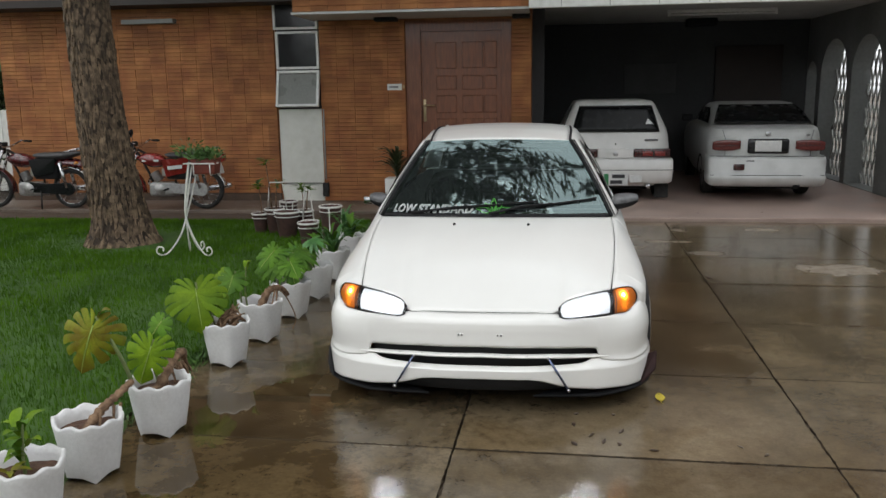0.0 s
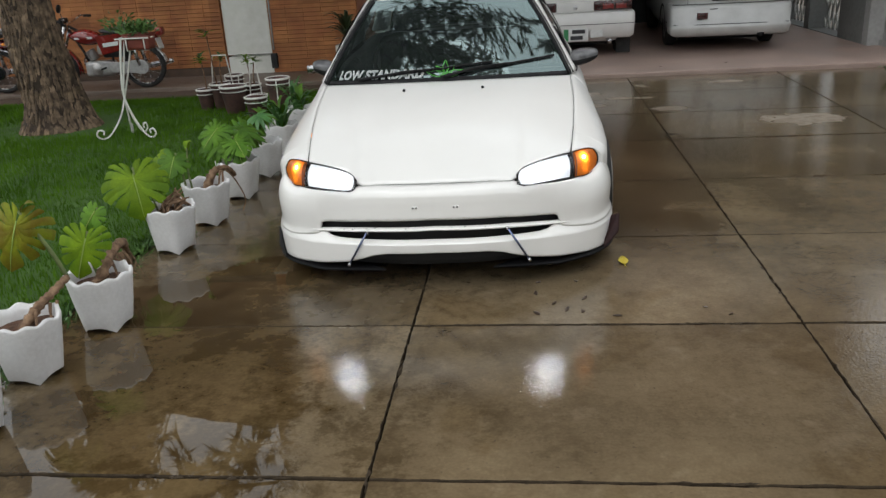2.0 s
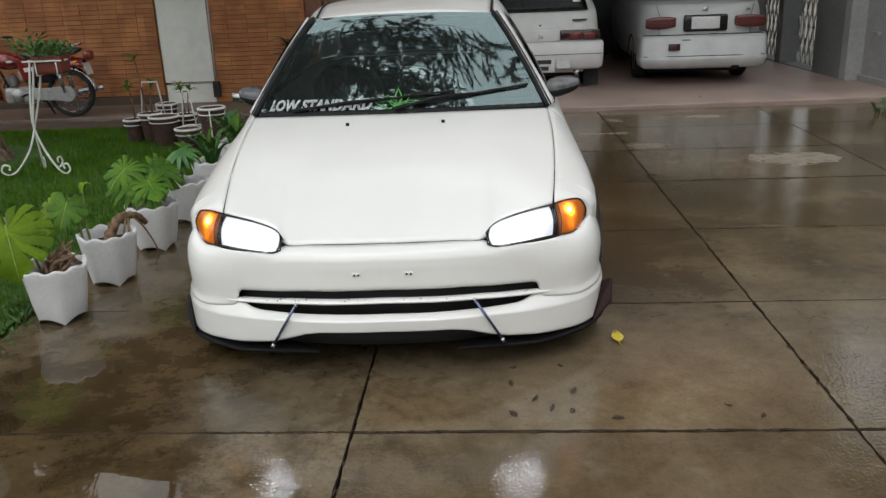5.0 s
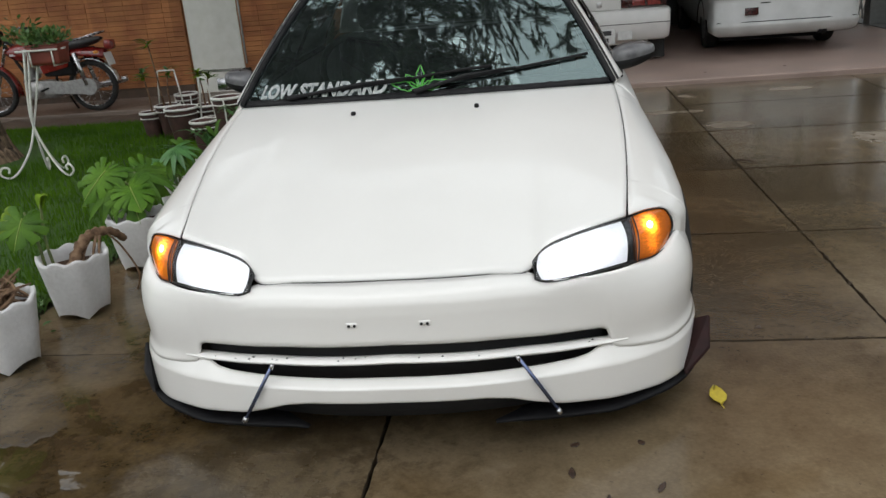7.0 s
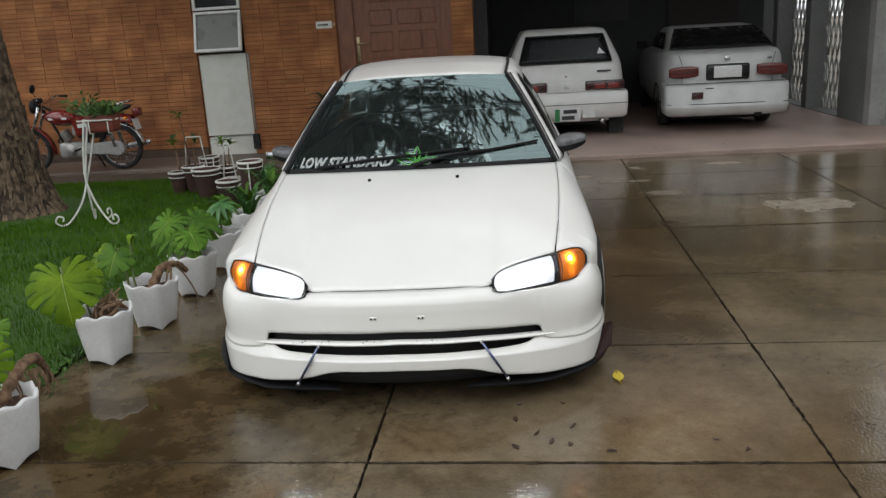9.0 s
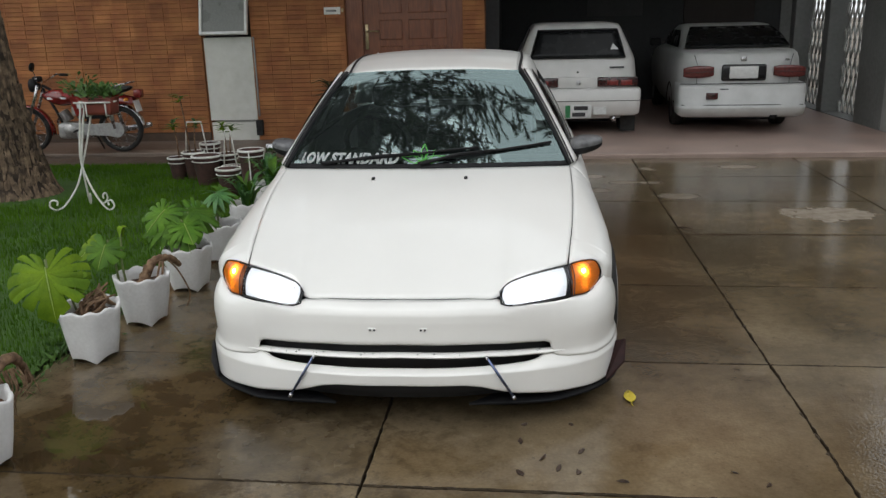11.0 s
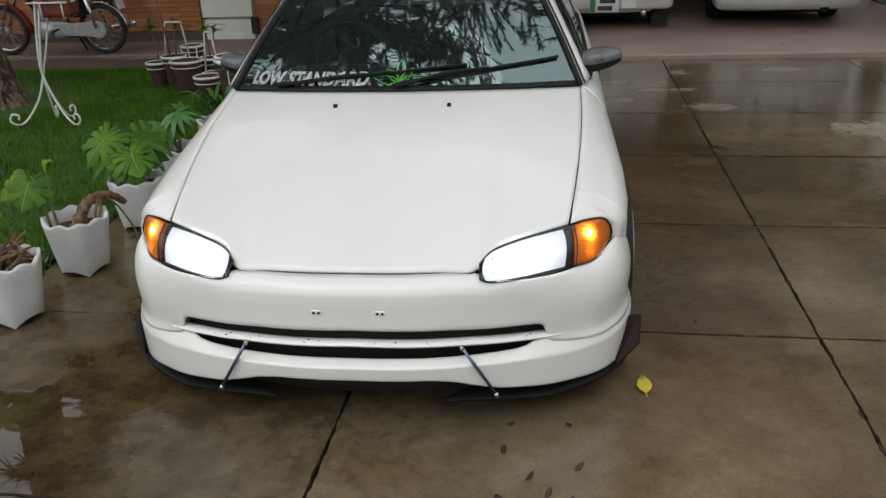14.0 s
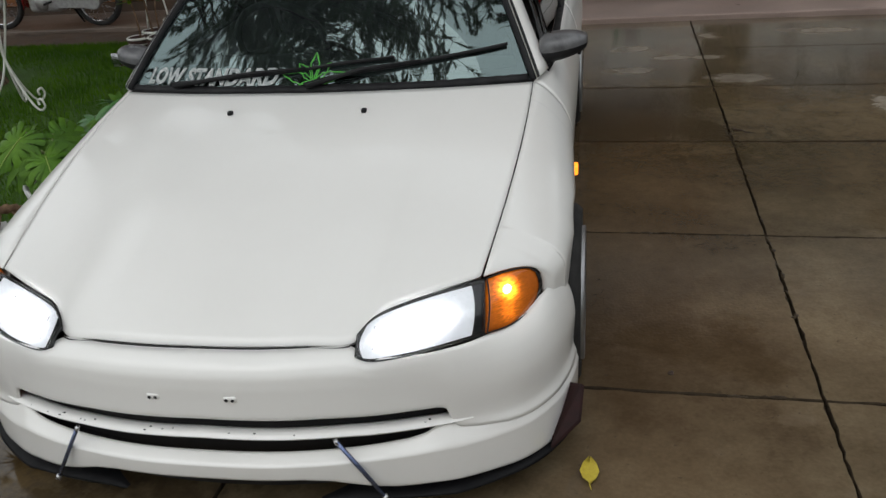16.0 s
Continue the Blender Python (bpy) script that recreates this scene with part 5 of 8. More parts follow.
    for x in (-0.34, 0.34):
        seat = part("seat", box(x - 0.24, x + 0.24, 2.0, 2.5, 0.30, 0.50, bevel=0.06, segs=3), M["cloth"], car, "dark cloth front seat")
        bk = box(x - 0.235, x + 0.235, 2.42, 2.55, 0.48, 1.0, bevel=0.055, segs=3)
        part("backrest", bk, M["cloth"], seat)
        part("headrest", box(x - 0.13, x + 0.13, 2.50, 2.59, 1.02, 1.17, bevel=0.04, segs=3), M["cloth"], seat)
    part("rear_bench", box(-0.62, 0.62, 2.95, 3.3, 0.35, 0.95, bevel=0.08, segs=3), M["cloth"], car)
    mirror_in = part("inside_mirror", box(-0.10, 0.10, 1.80, 1.83, 1.215, 1.265, bevel=0.012), M["black"], car)
    part("headlining", grid(lambda u, v: roof_point(-0.95 + 1.9 * u, 0.02 + 0.96 * v) - Vector((0, 0, 0.035)), 8, 8), M["dash"], car, solid=0.01)
    return car


white_car()

# ---- potted plants along the lawn ----
def hex_pot(parent, h=0.275, r_top=0.150, r_low=0.112):
    """A six-lobed concrete pot with a wavy rim and pointed feet."""
    n = 72

    def ring(z0, r, wave_z=0.0, foot=0.0):
        pts = []
        for k in range(n):
            a = 2 * math.pi * k / n
            c = math.cos(6 * a)
            rr = r * (1 + 0.035 * c)
            pts.append((rr * math.cos(a), rr * math.sin(a), z0 + wave_z * math.cos(10 * a) + foot * abs(math.sin(2 * a)) ** 0.8))
        return pts
    rings = [ring(0.0, r_low * 0.97, 0, 0.032), ring(0.012, r_low, 0, 0.027), ring(0.12, r_low + (r_top - r_low) * 0.42), ring(0.24, r_low + (r_top - r_low) * 0.88, 0.003), ring(h - 0.012, r_top, 0.006), ring(h, r_top * 0.985, 0.007),
             ring(h - 0.004, r_top - 0.018, 0.007), ring(h - 0.03, r_top - 0.024, 0.004), ring(h - 0.07, r_top - 0.03)]
    bm = bmesh.new()
    vs = [[bm.verts.new(p) for p in q] for q in rings]
    for a, b in zip(vs, vs[1:]):
        for k in range(n):
            bm.faces.new((a[k], a[(k + 1) % n], b[(k + 1) % n], b[k]))
    pot = part("pot", bm, M["pot"], parent, "white painted concrete pot with a scalloped rim")
    part("soil", grid(lambda u, v: ((r_top - 0.024) * v * math.cos(2 * math.pi * u), (r_top - 0.024) * v * math.sin(2 * math.pi * u), h - 0.055 + 0.012 * noise.noise((u * 7, v * 3, 4.2))), 24, 5, wrap=True), M["soil"], parent)
    return pot


def frame_to(base, tip, face):
    """A matrix whose y runs from base to tip and whose z faces as told."""
    y = (Vector(tip) - Vector(base)).normalized()
    z = (Vector(face) - y * y.dot(Vector(face))).normalized()
    x = y.cross(z)
    return Matrix(((x.x, y.x, z.x, base[0]), (x.y, y.y, z.y, base[1]), (x.z, y.z, z.z, base[2]), (0, 0, 0, 1)))


def split_leaf(parent, base, tip, face, material, wide=1.0, droop=0.22, fingers=7, seed=1, label="", deep=0.2):
    """A heart-shaped leaf: broad lobes sweep outward from the midrib towards the tip, parted by narrow cuts from the margin."""
    rnd = random.Random(seed)
    ln = (Vector(tip) - Vector(base)).length
    m = frame_to(base, tip, face)
    bm = bmesh.new()
    heart = [(0, 0.80), (18, 0.71), (40, 0.64), (75, 0.61), (105, 0.61), (135, 0.58), (158, 0.47), (174, 0.30)]
    root = 0.25 * ln

    def at(ang, f, lift):
        """A point of the blade: angle from the tip in degrees, share of the way to the margin."""
        a = abs(ang)
        sweep = math.copysign(a * (1 - 0.16 * f * f * (1 - a / 180)), ang)
        r = along(heart, a) * ln * f
        y0 = root + 0.30 * ln * (1 - a / 174) * (1 - f) * min(1.0, f * 4)
        x, y = wide * r * math.sin(radians(sweep)), y0 + r * math.cos(radians(sweep))
        z = 0.14 * abs(x) - droop * ln * (1.25 * (x / ln) ** 2 + 0.5 * max(0.0, y / ln - 0.2) ** 2) + lift * ln
        return m @ Vector((x, y, z))
    n = fingers
    for side in (-1, 1):
        edges = [4.0] + [min(172.0, 174.0 * ((k + rnd.uniform(-0.24, 0.24)) / n) ** 0.85) for k in range(1, n)] + [174.0]
        edges[0] = 0.0
        for k in range(n):
            a0, a1 = edges[k], edges[k + 1]
            cut = rnd.uniform(0.54, 0.78) - 0.28 * deep
            gap0 = 0.0 if k == 0 else rnd.uniform(0.05, 0.12) + 0.04 * deep
            gap1 = 0.0 if k == n - 1 else rnd.uniform(0.05, 0.12) + 0.04 * deep
            dip, reach, wave = rnd.uniform(-0.01, 0.10) * (1 + deep), rnd.uniform(0.90, 1.05), rnd.uniform(0.01, 0.03)
            rows = []
            for f, g in ((0.02, 0.0), (0.3, 0.0), (cut, 0.0), (cut + 0.05, 0.8), (0.5 + cut * 0.5, 1.0), (0.90, 1.2), (0.97, 1.6), (1.0, 2.3)):
                row = []
                for q in (0.0, 0.25, 0.5, 0.75, 1.0):
                    qq = gap0 * g + (1 - (gap0 + gap1) * g) * q
                    ang = side * (a0 + (a1 - a0) * qq)
                    row.append(bm.verts.new(at(ang, f * (1 + (reach - 1) * f), wave * math.sin(math.pi * q) * f - dip * f * f)))
                rows.append(row)
            for a, b in zip(rows, rows[1:]):
                for q in range(4):
                    bm.faces.new((a[q], b[q], b[q + 1], a[q + 1]) if side > 0 else (a[q], a[q + 1], b[q + 1], b[q]))
    lf = part("leaf", bm, material, parent, label)
    rib = [at(180.0, 0.3, 0.004)] + [at(0.0, f, 0.006) for f in (0.05, 0.3, 0.55, 0.8, 0.95)]
    part("midrib", tube(rib, [0.0034, 0.003, 0.0025, 0.002, 0.0014, 0.0008], 5), M["rib"], lf)
    return lf


def finger_leaf(parent, base, tip, face, material, fingers=11, droop=0.35, seed=1):
    """A deeply cut leaf: narrow pointed fingers in a fan round the stalk's end."""
    rnd = random.Random(seed)
    ln = (Vector(tip) - Vector(base)).length
    m = frame_to(base, tip, face)
    bm = bmesh.new()
    for k in range(fingers):
        a = radians(-128 + 256 * (k + rnd.uniform(-0.2, 0.2)) / (fingers - 1))
        d, e = Vector((math.sin(a), math.cos(a), 0)), Vector((math.cos(a), -math.sin(a), 0))
        reach = ln * rnd.uniform(0.85, 1.1) * (1 - 0.25 * abs(a) / 2.2)
        dip, rows = droop * rnd.uniform(0.6, 1.5), []
        for f, w in ((0.0, 0.35), (0.2, 0.9), (0.45, 1.0), (0.7, 0.75), (0.88, 0.4), (1.0, 0.04)):
            c = d * reach * f + Vector((0, 0.12 * ln, -dip * ln * f * f))
            h = 0.105 * ln * w
            rows.append([bm.verts.new(m @ (c - e * h)), bm.verts.new(m @ (c + Vector((0, 0, -0.25 * h)))), bm.verts.new(m @ (c + e * h))])
        for p, q in zip(rows, rows[1:]):
            for j in (0, 1):
                bm.faces.new((p[j], p[j + 1], q[j + 1], q[j]))
    return part("leaf", bm, material, parent)


def stalk(parent, pts, r0, r1, material="stem", name="stem"):
    n = 30 if name == "creeping_stem" else 10
    knot = 0.22 if name == "creeping_stem" else 0.0
    p = [spline(pts, k / n) for k in range(n + 1)]
    return part(name, tube(p, [(r0 + (r1 - r0) * k / n) * (1 + knot * math.sin(k * 2.1)) for k in range(n + 1)], 8), M[material], parent)


def strap_leaf(parent, base, az, length, rise, width, material, seed=0):
    d, e = Vector((math.cos(az), math.sin(az), 0)), Vector((-math.sin(az), math.cos(az), 0))
    bm = bmesh.new()
    rows = []
    for k in range(8):
        f = k / 7
        c = Vector(base) + d * length * f * (0.55 + 0.45 * f) + Vector((0, 0, rise * (1.9 * f - 1.25 * f * f)))
        w = width * (math.sin(math.pi * min(0.12 + 0.88 * f, 0.998)) ** 0.8)
        rows.append([bm.verts.new(c - e * w + Vector((0, 0, 0.25 * w))), bm.verts.new(c), bm.verts.new(c + e * w + Vector((0, 0, 0.25 * w)))])
    for a, b in zip(rows, rows[1:]):
        for q in (0, 1):
            bm.faces.new((a[q], a[q + 1], b[q + 1], b[q]))
    return part("leaf", bm, material, parent)


ROW = "white pots along the lawn"
POTS = [(-1.655, -1.255), (-1.65, -0.81), (-1.555, -0.33), (-1.62, 0.71), (-1.575, 1.21), (-1.545, 1.79), (-1.525, 2.38), (-1.54, 3.02), (-1.56, 3.75)]
LABELS = ["young yellow-green plant in a white scalloped pot", "thick brown stem with a browning split leaf in a white pot", "split-leaf plant with a creeping stem in a white pot",
          "large bright split leaf rising from a white scalloped pot", "white scalloped pot with brown stems and one pale leaf", "bushy dark green split-leaf plant in a white pot",
          "small split-leaf plant in a white pot beside the car", "spiky strap-leaved plant in a white pot", "spiky green strap-leaved plant in a white pot near the terrace"]
plants = []
for k, (x, y) in enumerate(POTS):
    p = thing("potted_plant", LABELS[k], "potted plant", ROW, at=(x, y, 0.0), turn=-62 + 7 * (k % 3))
    hex_pot(p)
    plants.append(p)
TURN = [Matrix.Rotation(-o.matrix_basis.to_euler().z, 3, "Z") for o in plants]


def loc(k, x, y, z):
    """A place of the yard in the frame of pot k."""
    return TURN[k] @ (Vector((x, y, z)) - plants[k].matrix_basis.translation)


def way(k, x, y, z):
    return TURN[k] @ Vector((x, y, z))


EYE_SIDE = (0.55, -0.75, 0.45)
# pot 0: young plant
rnd = random.Random(5)
for k in range(12):
    a = rnd.uniform(0, 6.28)
    z = 0.24 + 0.016 * k
    strap_leaf(plants[0], (rnd.uniform(-0.02, 0.02), rnd.uniform(-0.02, 0.02), z), a, rnd.uniform(0.07, 0.12), rnd.uniform(0.05, 0.10), 0.022, M["leaf_pale"] if k % 3 else M["leaf"])
stalk(plants[0], [(0, 0, 0.2), (0.005, 0, 0.3), (0, 0.01, 0.42)], 0.008, 0.004)
for k in range(6):
    a = rnd.uniform(0, 6.28)
    strap_leaf(plants[0], (0.06, -0.04, 0.24), a, rnd.uniform(0.05, 0.09), 0.05, 0.016, M["leaf_burnt"])
# pot 1: creeping stem that lifts the browning leaf
stalk(plants[1], [loc(1, -1.66, -0.84, 0.20), loc(1, -1.62, -0.76, 0.275), loc(1, -1.585, -0.68, 0.315), loc(1, -1.565, -0.57, 0.345)], 0.024, 0.015, "root", "creeping_stem")
for dx, dy in ((-0.03, 0.0), (0.03, 0.01), (0.0, -0.05), (0.045, 0.04)):
    stalk(plants[1], [loc(1, -1.605 + dx, -0.73 + dy, 0.29), loc(1, -1.60 + dx, -0.75 + dy, 0.25), loc(1, -1.605 + 1.2 * dx, -0.755 + dy, 0.205)], 0.008, 0.004, "root", "root")
stalk(plants[1], [loc(1, -1.57, -0.56, 0.345), loc(1, -1.595, -0.58, 0.45), loc(1, -1.64, -0.60, 0.57), loc(1, -1.68, -0.62, 0.665)], 0.010, 0.006)
split_leaf(plants[1], loc(1, -1.68, -0.62, 0.662), loc(1, -1.725, -0.735, 0.45), way(1, 0.35, -0.70, 0.62), M["leaf_burnt"], 0.92, 1.15, 7, 3, "browning split leaf", deep=0.8)
strap_leaf(plants[1], loc(1, -1.67, -0.62, 0.66), 1.2, 0.06, 0.05, 0.03, M["leaf_burnt"])
# pot 2: fresh leaf before a thick creeping stem
stalk(plants[2], [loc(2, -1.58, -0.32, 0.20), loc(2, -1.54, -0.27, 0.285), loc(2, -1.545, -0.16, 0.325), loc(2, -1.57, -0.02, 0.31), loc(2, -1.63, 0.12, 0.22), loc(2, -1.67, 0.22, 0.10)], 0.027, 0.016, "root", "creeping_stem")
stalk(plants[2], [loc(2, -1.57, -0.30, 0.24), loc(2, -1.585, -0.32, 0.36), loc(2, -1.56, -0.34, 0.475)], 0.008, 0.005)
split_leaf(plants[2], loc(2, -1.56, -0.34, 0.475), loc(2, -1.605, -0.425, 0.285), way(2, 0.40, -0.75, 0.5), M["leaf_pale"], 0.85, 0.75, 7, 5, deep=0.5)
stalk(plants[2], [loc(2, -1.575, -0.20, 0.29), loc(2, -1.58, -0.19, 0.42), loc(2, -1.565, -0.20, 0.545)], 0.007, 0.004)
split_leaf(plants[2], loc(2, -1.565, -0.20, 0.545), loc(2, -1.63, -0.25, 0.45), way(2, 0.3, -0.5, 0.8), M["leaf"], 0.8, 0.4, 5, 8)
for k in range(26):
    f = rnd.random()
    bx, by = -1.55 - 0.09 * f, -0.25 + 0.42 * f
    top = 0.32 - 0.12 * f
    stalk(plants[2], [loc(2, bx, by, top), loc(2, bx + rnd.uniform(-0.04, 0.05), by - 0.02, top * 0.7), loc(2, bx + rnd.uniform(-0.05, 0.07), by + rnd.uniform(-0.06, 0.02), max(0.01, top * 0.35))], 0.005, 0.002, "root", "root")
# pot 3: the largest leaf
stalk(plants[3], [loc(3, -1.69, 0.62, 0.22), loc(3, -1.72, 0.61, 0.33), loc(3, -1.74, 0.62, 0.43), loc(3, -1.763, 0.64, 0.525)], 0.010, 0.006)
split_leaf(plants[3], loc(3, -1.775, 0.65, 0.525), loc(3, -1.685, 0.505, 0.30), way(3, 0.22, -0.62, 0.72), M["leaf_pale"], 1.12, 0.7, 8, 11, deep=0.3)
stalk(plants[3], [loc(3, -1.64, 0.74, 0.22), loc(3, -1.65, 0.73, 0.33), loc(3, -1.655, 0.70, 0.43)], 0.007, 0.004)
split_leaf(plants[3], loc(3, -1.655, 0.70, 0.43), loc(3, -1.645, 0.63, 0.325), way(3, 0.35, -0.75, 0.5), M["leaf_pale"], 0.8, 0.25, 5, 14)
split_leaf(plants[3], loc(3, -1.73, 0.72, 0.43), loc(3, -1.725, 0.67, 0.32), way(3, 0.7, -0.6, 0.3), M["leaf_pale"], 0.55, 0.2, 5, 15)
stalk(plants[3], [loc(3, -1.70, 0.74, 0.22), loc(3, -1.72, 0.73, 0.33), loc(3, -1.73, 0.72, 0.43)], 0.006, 0.004)
for k in range(20):
    stalk(plants[3], [loc(3, -1.61 + rnd.uniform(-0.09, 0.07), 0.70 + rnd.uniform(-0.08, 0.08), 0.22), loc(3, -1.59 + rnd.uniform(-0.06, 0.06), 0.72 + rnd.uniform(-0.05, 0.05), 0.295), loc(3, -1.56 + rnd.uniform(-0.08, 0.07), 0.76 + rnd.uniform(-0.08, 0.1), 0.30 + rnd.uniform(-0.06, 0.05))], 0.009, 0.004, "root", "dry_stem")
# pot 4
stalk(plants[4], [loc(4, -1.58, 1.20, 0.21), loc(4, -1.55, 1.26, 0.30), loc(4, -1.52, 1.33, 0.325), loc(4, -1.49, 1.42, 0.30), loc(4, -1.48, 1.50, 0.24)], 0.026, 0.016, "root", "creeping_stem")
for dx in (-0.02, 0.0, 0.025, 0.04):
    stalk(plants[4], [loc(4, -1.53 + dx, 1.31, 0.315), loc(4, -1.54 + 1.6 * dx, 1.26, 0.27), loc(4, -1.55 + 1.8 * dx, 1.23, 0.215)], 0.008, 0.004, "root", "root")
stalk(plants[4], [loc(4, -1.50, 1.38, 0.31), loc(4, -1.45, 1.40, 0.24), loc(4, -1.40, 1.42, 0.10), loc(4, -1.43, 1.43, 0.01)], 0.005, 0.004, "root", "hanging_root")
stalk(plants[4], [loc(4, -1.66, 1.20, 0.22), loc(4, -1.67, 1.20, 0.34), loc(4, -1.655, 1.20, 0.50)], 0.007, 0.005)
stalk(plants[4], [loc(4, -1.70, 1.20, 0.22), loc(4, -1.71, 1.20, 0.36), loc(4, -1.736, 1.20, 0.47)], 0.007, 0.005)
split_leaf(plants[4], loc(4, -1.736, 1.20, 0.468), loc(4, -1.76, 1.09, 0.34), way(4, 0.15, -0.65, 0.7), M["leaf"], 1.0, 0.45, 6, 17, deep=0.4)
split_leaf(plants[4], loc(4, -1.80, 1.22, 0.455), loc(4, -1.90, 1.16, 0.37), way(4, 0.1, -0.5, 0.85), M["leaf_pale"], 0.8, 0.3, 5, 19)
for az in (1.2, 1.9, 2.6):
    strap_leaf(plants[4], loc(4, -1.655, 1.20, 0.48), az, 0.04, 0.08, 0.022, M["leaf_pale"])
# pot 5: bushy, with one broad split leaf to the drive
stalk(plants[5], [loc(5, -1.56, 1.80, 0.22), loc(5, -1.56, 1.78, 0.35), loc(5, -1.543, 1.75, 0.445)], 0.008, 0.005)
split_leaf(plants[5], loc(5, -1.543, 1.75, 0.442), loc(5, -1.46, 1.64, 0.275), way(5, 0.25, -0.75, 0.6), M["leaf"], 0.95, 0.35, 8, 21, deep=0.5)
for k in range(7):
    a = -3.4 + 0.62 * k
    rr, hh = rnd.uniform(0.05, 0.11), rnd.uniform(0.42, 0.54)
    b = Vector((-1.60 + rr * math.cos(a), 1.84 + rr * math.sin(a), hh))
    t = b + Vector((0.17 * math.cos(a), 0.17 * math.sin(a), -rnd.uniform(0.04, 0.15)))
    stalk(plants[5], [loc(5, -1.56, 1.80, 0.22), loc(5, -1.57 + rr * 0.5 * math.cos(a), 1.80 + rr * 0.5 * math.sin(a), 0.36), loc(5, *b)], 0.006, 0.004)
    if k % 2:
        finger_leaf(plants[5], loc(5, *b), loc(5, *t), way(5, 0.25 + 0.5 * math.cos(a), -0.55 + 0.5 * math.sin(a), 0.55), M["leaf"], 12, 0.4, 30 + k)
    else:
        split_leaf(plants[5], loc(5, *b), loc(5, *t), way(5, 0.2 + 0.4 * math.cos(a), -0.55 + 0.4 * math.sin(a), 0.6), M["leaf"], 0.9, 0.4, 7, 30 + k, deep=0.6)
# pot 6
for k in range(5):
    a = -2.4 + 0.9 * k
    b = Vector((-1.58 + 0.05 * math.cos(a), 2.38 + 0.05 * math.sin(a), rnd.uniform(0.40, 0.50)))
    t = b + Vector((0.15 * math.cos(a), 0.15 * math.sin(a), -0.04))
    stalk(plants[6], [loc(6, -1.55, 2.38, 0.22), loc(6, *b)], 0.006, 0.004)
    finger_leaf(plants[6], loc(6, *b), loc(6, *t), way(6, 0.1, -0.5, 0.8), M["leaf"] if k % 2 else M["leaf_dark"], 11, 0.35, 50 + k)
# pots 7 and 8: straps
for p, cnt in ((plants[7], 26), (plants[8], 28)):
    for k in range(cnt):
        strap_leaf(p, (rnd.uniform(-0.03, 0.03), rnd.uniform(-0.03, 0.03), 0.20), rnd.uniform(0, 6.28), rnd.uniform(0.12, 0.30), rnd.uniform(0.22, 0.42), rnd.uniform(0.012, 0.020), M["leaf_dark"] if k % 3 else M["leaf"])

# ---- iron plant stand with a planter ----
stand = thing("plant_stand", "curly white wrought-iron plant stand on the lawn", "plant stand", at=(-3.28, 3.92, 0.02))
for a, lean in ((200, 1.0), (-20, 1.0), (75, 0.8), (110, 0.7)):
    d = Vector((math.cos(radians(a)), math.sin(radians(a)), 0))
    pts = [d * -0.055 + Vector((0.105, 0, 0.93)), d * -0.040 + Vector((0.045, 0, 0.65)), d * -0.01 + Vector((0, 0, 0.42)), d * 0.06 * lean + Vector((0, 0, 0.22)), d * 0.17 * lean + Vector((0, 0, 0.06)), d * 0.25 * lean + Vector((0, 0, 0.010)),
           d * 0.31 * lean + Vector((0, 0, 0.045)), d * 0.29 * lean + Vector((0, 0, 0.095)), d * 0.245 * lean + Vector((0, 0, 0.085)), d * 0.25 * lean + Vector((0, 0, 0.05))]
    part("leg", tube([spline(pts, k / 40) for k in range(41)], 0.0085, 6), M["iron"], stand)
part("ring", tube([(0.215 + 0.155 * math.cos(2 * math.pi * k / 24), 0.095 * math.sin(2 * math.pi * k / 24), 0.935) for k in range(25)], 0.008, 6, caps=False), M["iron"], stand)
part("cross_bar", tube([(0.05, -0.095, 0.935), (0.37, -0.095, 0.935)], 0.008, 6), M["iron"], stand)
for x in (0.15, 0.32):
    part("cradle", tube([(x, -0.09, 0.935), (x, -0.088, 0.822), (x, 0.088, 0.822), (x, 0.09, 0.935)], 0.006, 6), M["iron"], stand)
planter = thing("planter", "small red planter full of green foliage on the iron stand", "planter", at=(-3.035, 3.92, 0.848))
part("trough", grid(lambda u, v: ((0.125 - 0.015 * (1 - v)) * max(-1, min(1, 1.5 * math.cos(2 * math.pi * u))), (0.080 - 0.01 * (1 - v)) * max(-1, min(1, 1.5 * math.sin(2 * math.pi * u))), 0.14 * v), 32, 5, wrap=True), M["red_planter"], planter, solid=0.006)
part("rim", tube([(0.128 * max(-1, min(1, 1.5 * math.cos(2 * math.pi * k / 32))), 0.083 * max(-1, min(1, 1.5 * math.sin(2 * math.pi * k / 32))), 0.14) for k in range(33)], 0.006, 6, caps=False), M["red_planter"], planter)
part("soil", box(-0.108, 0.108, -0.065, 0.065, 0.0, 0.12), M["soil"], planter, smooth=False)
fol = bmesh.new()
for k in range(400):
    b = Vector((rnd.uniform(-0.23, 0.13), rnd.uniform(-0.08, 0.08), 0.12))
    d = Vector((rnd.gauss(0, 0.6), rnd.gauss(0, 0.6), rnd.uniform(0.4, 1.4))).normalized()
    hgt = rnd.uniform(0.05, 0.15) * (1.5 if -0.21 < b.x < -0.13 else 0.85)
    c = b + d * hgt
    e = d.cross(Vector((rnd.uniform(-1, 1), rnd.uniform(-1, 1), 0.3))).normalized() * rnd.uniform(0.008, 0.016)
    t = c + (d + Vector((rnd.gauss(0, 0.5), rnd.gauss(0, 0.5), -0.3))).normalized() * rnd.uniform(0.03, 0.06)
    q = [fol.verts.new(v) for v in (c - d * 0.01, (c + t) / 2 + e, t, (c + t) / 2 - e)]
    fol.faces.new(q)
tagged(part("foliage", fol, M["weed"], planter), kind="stuff")

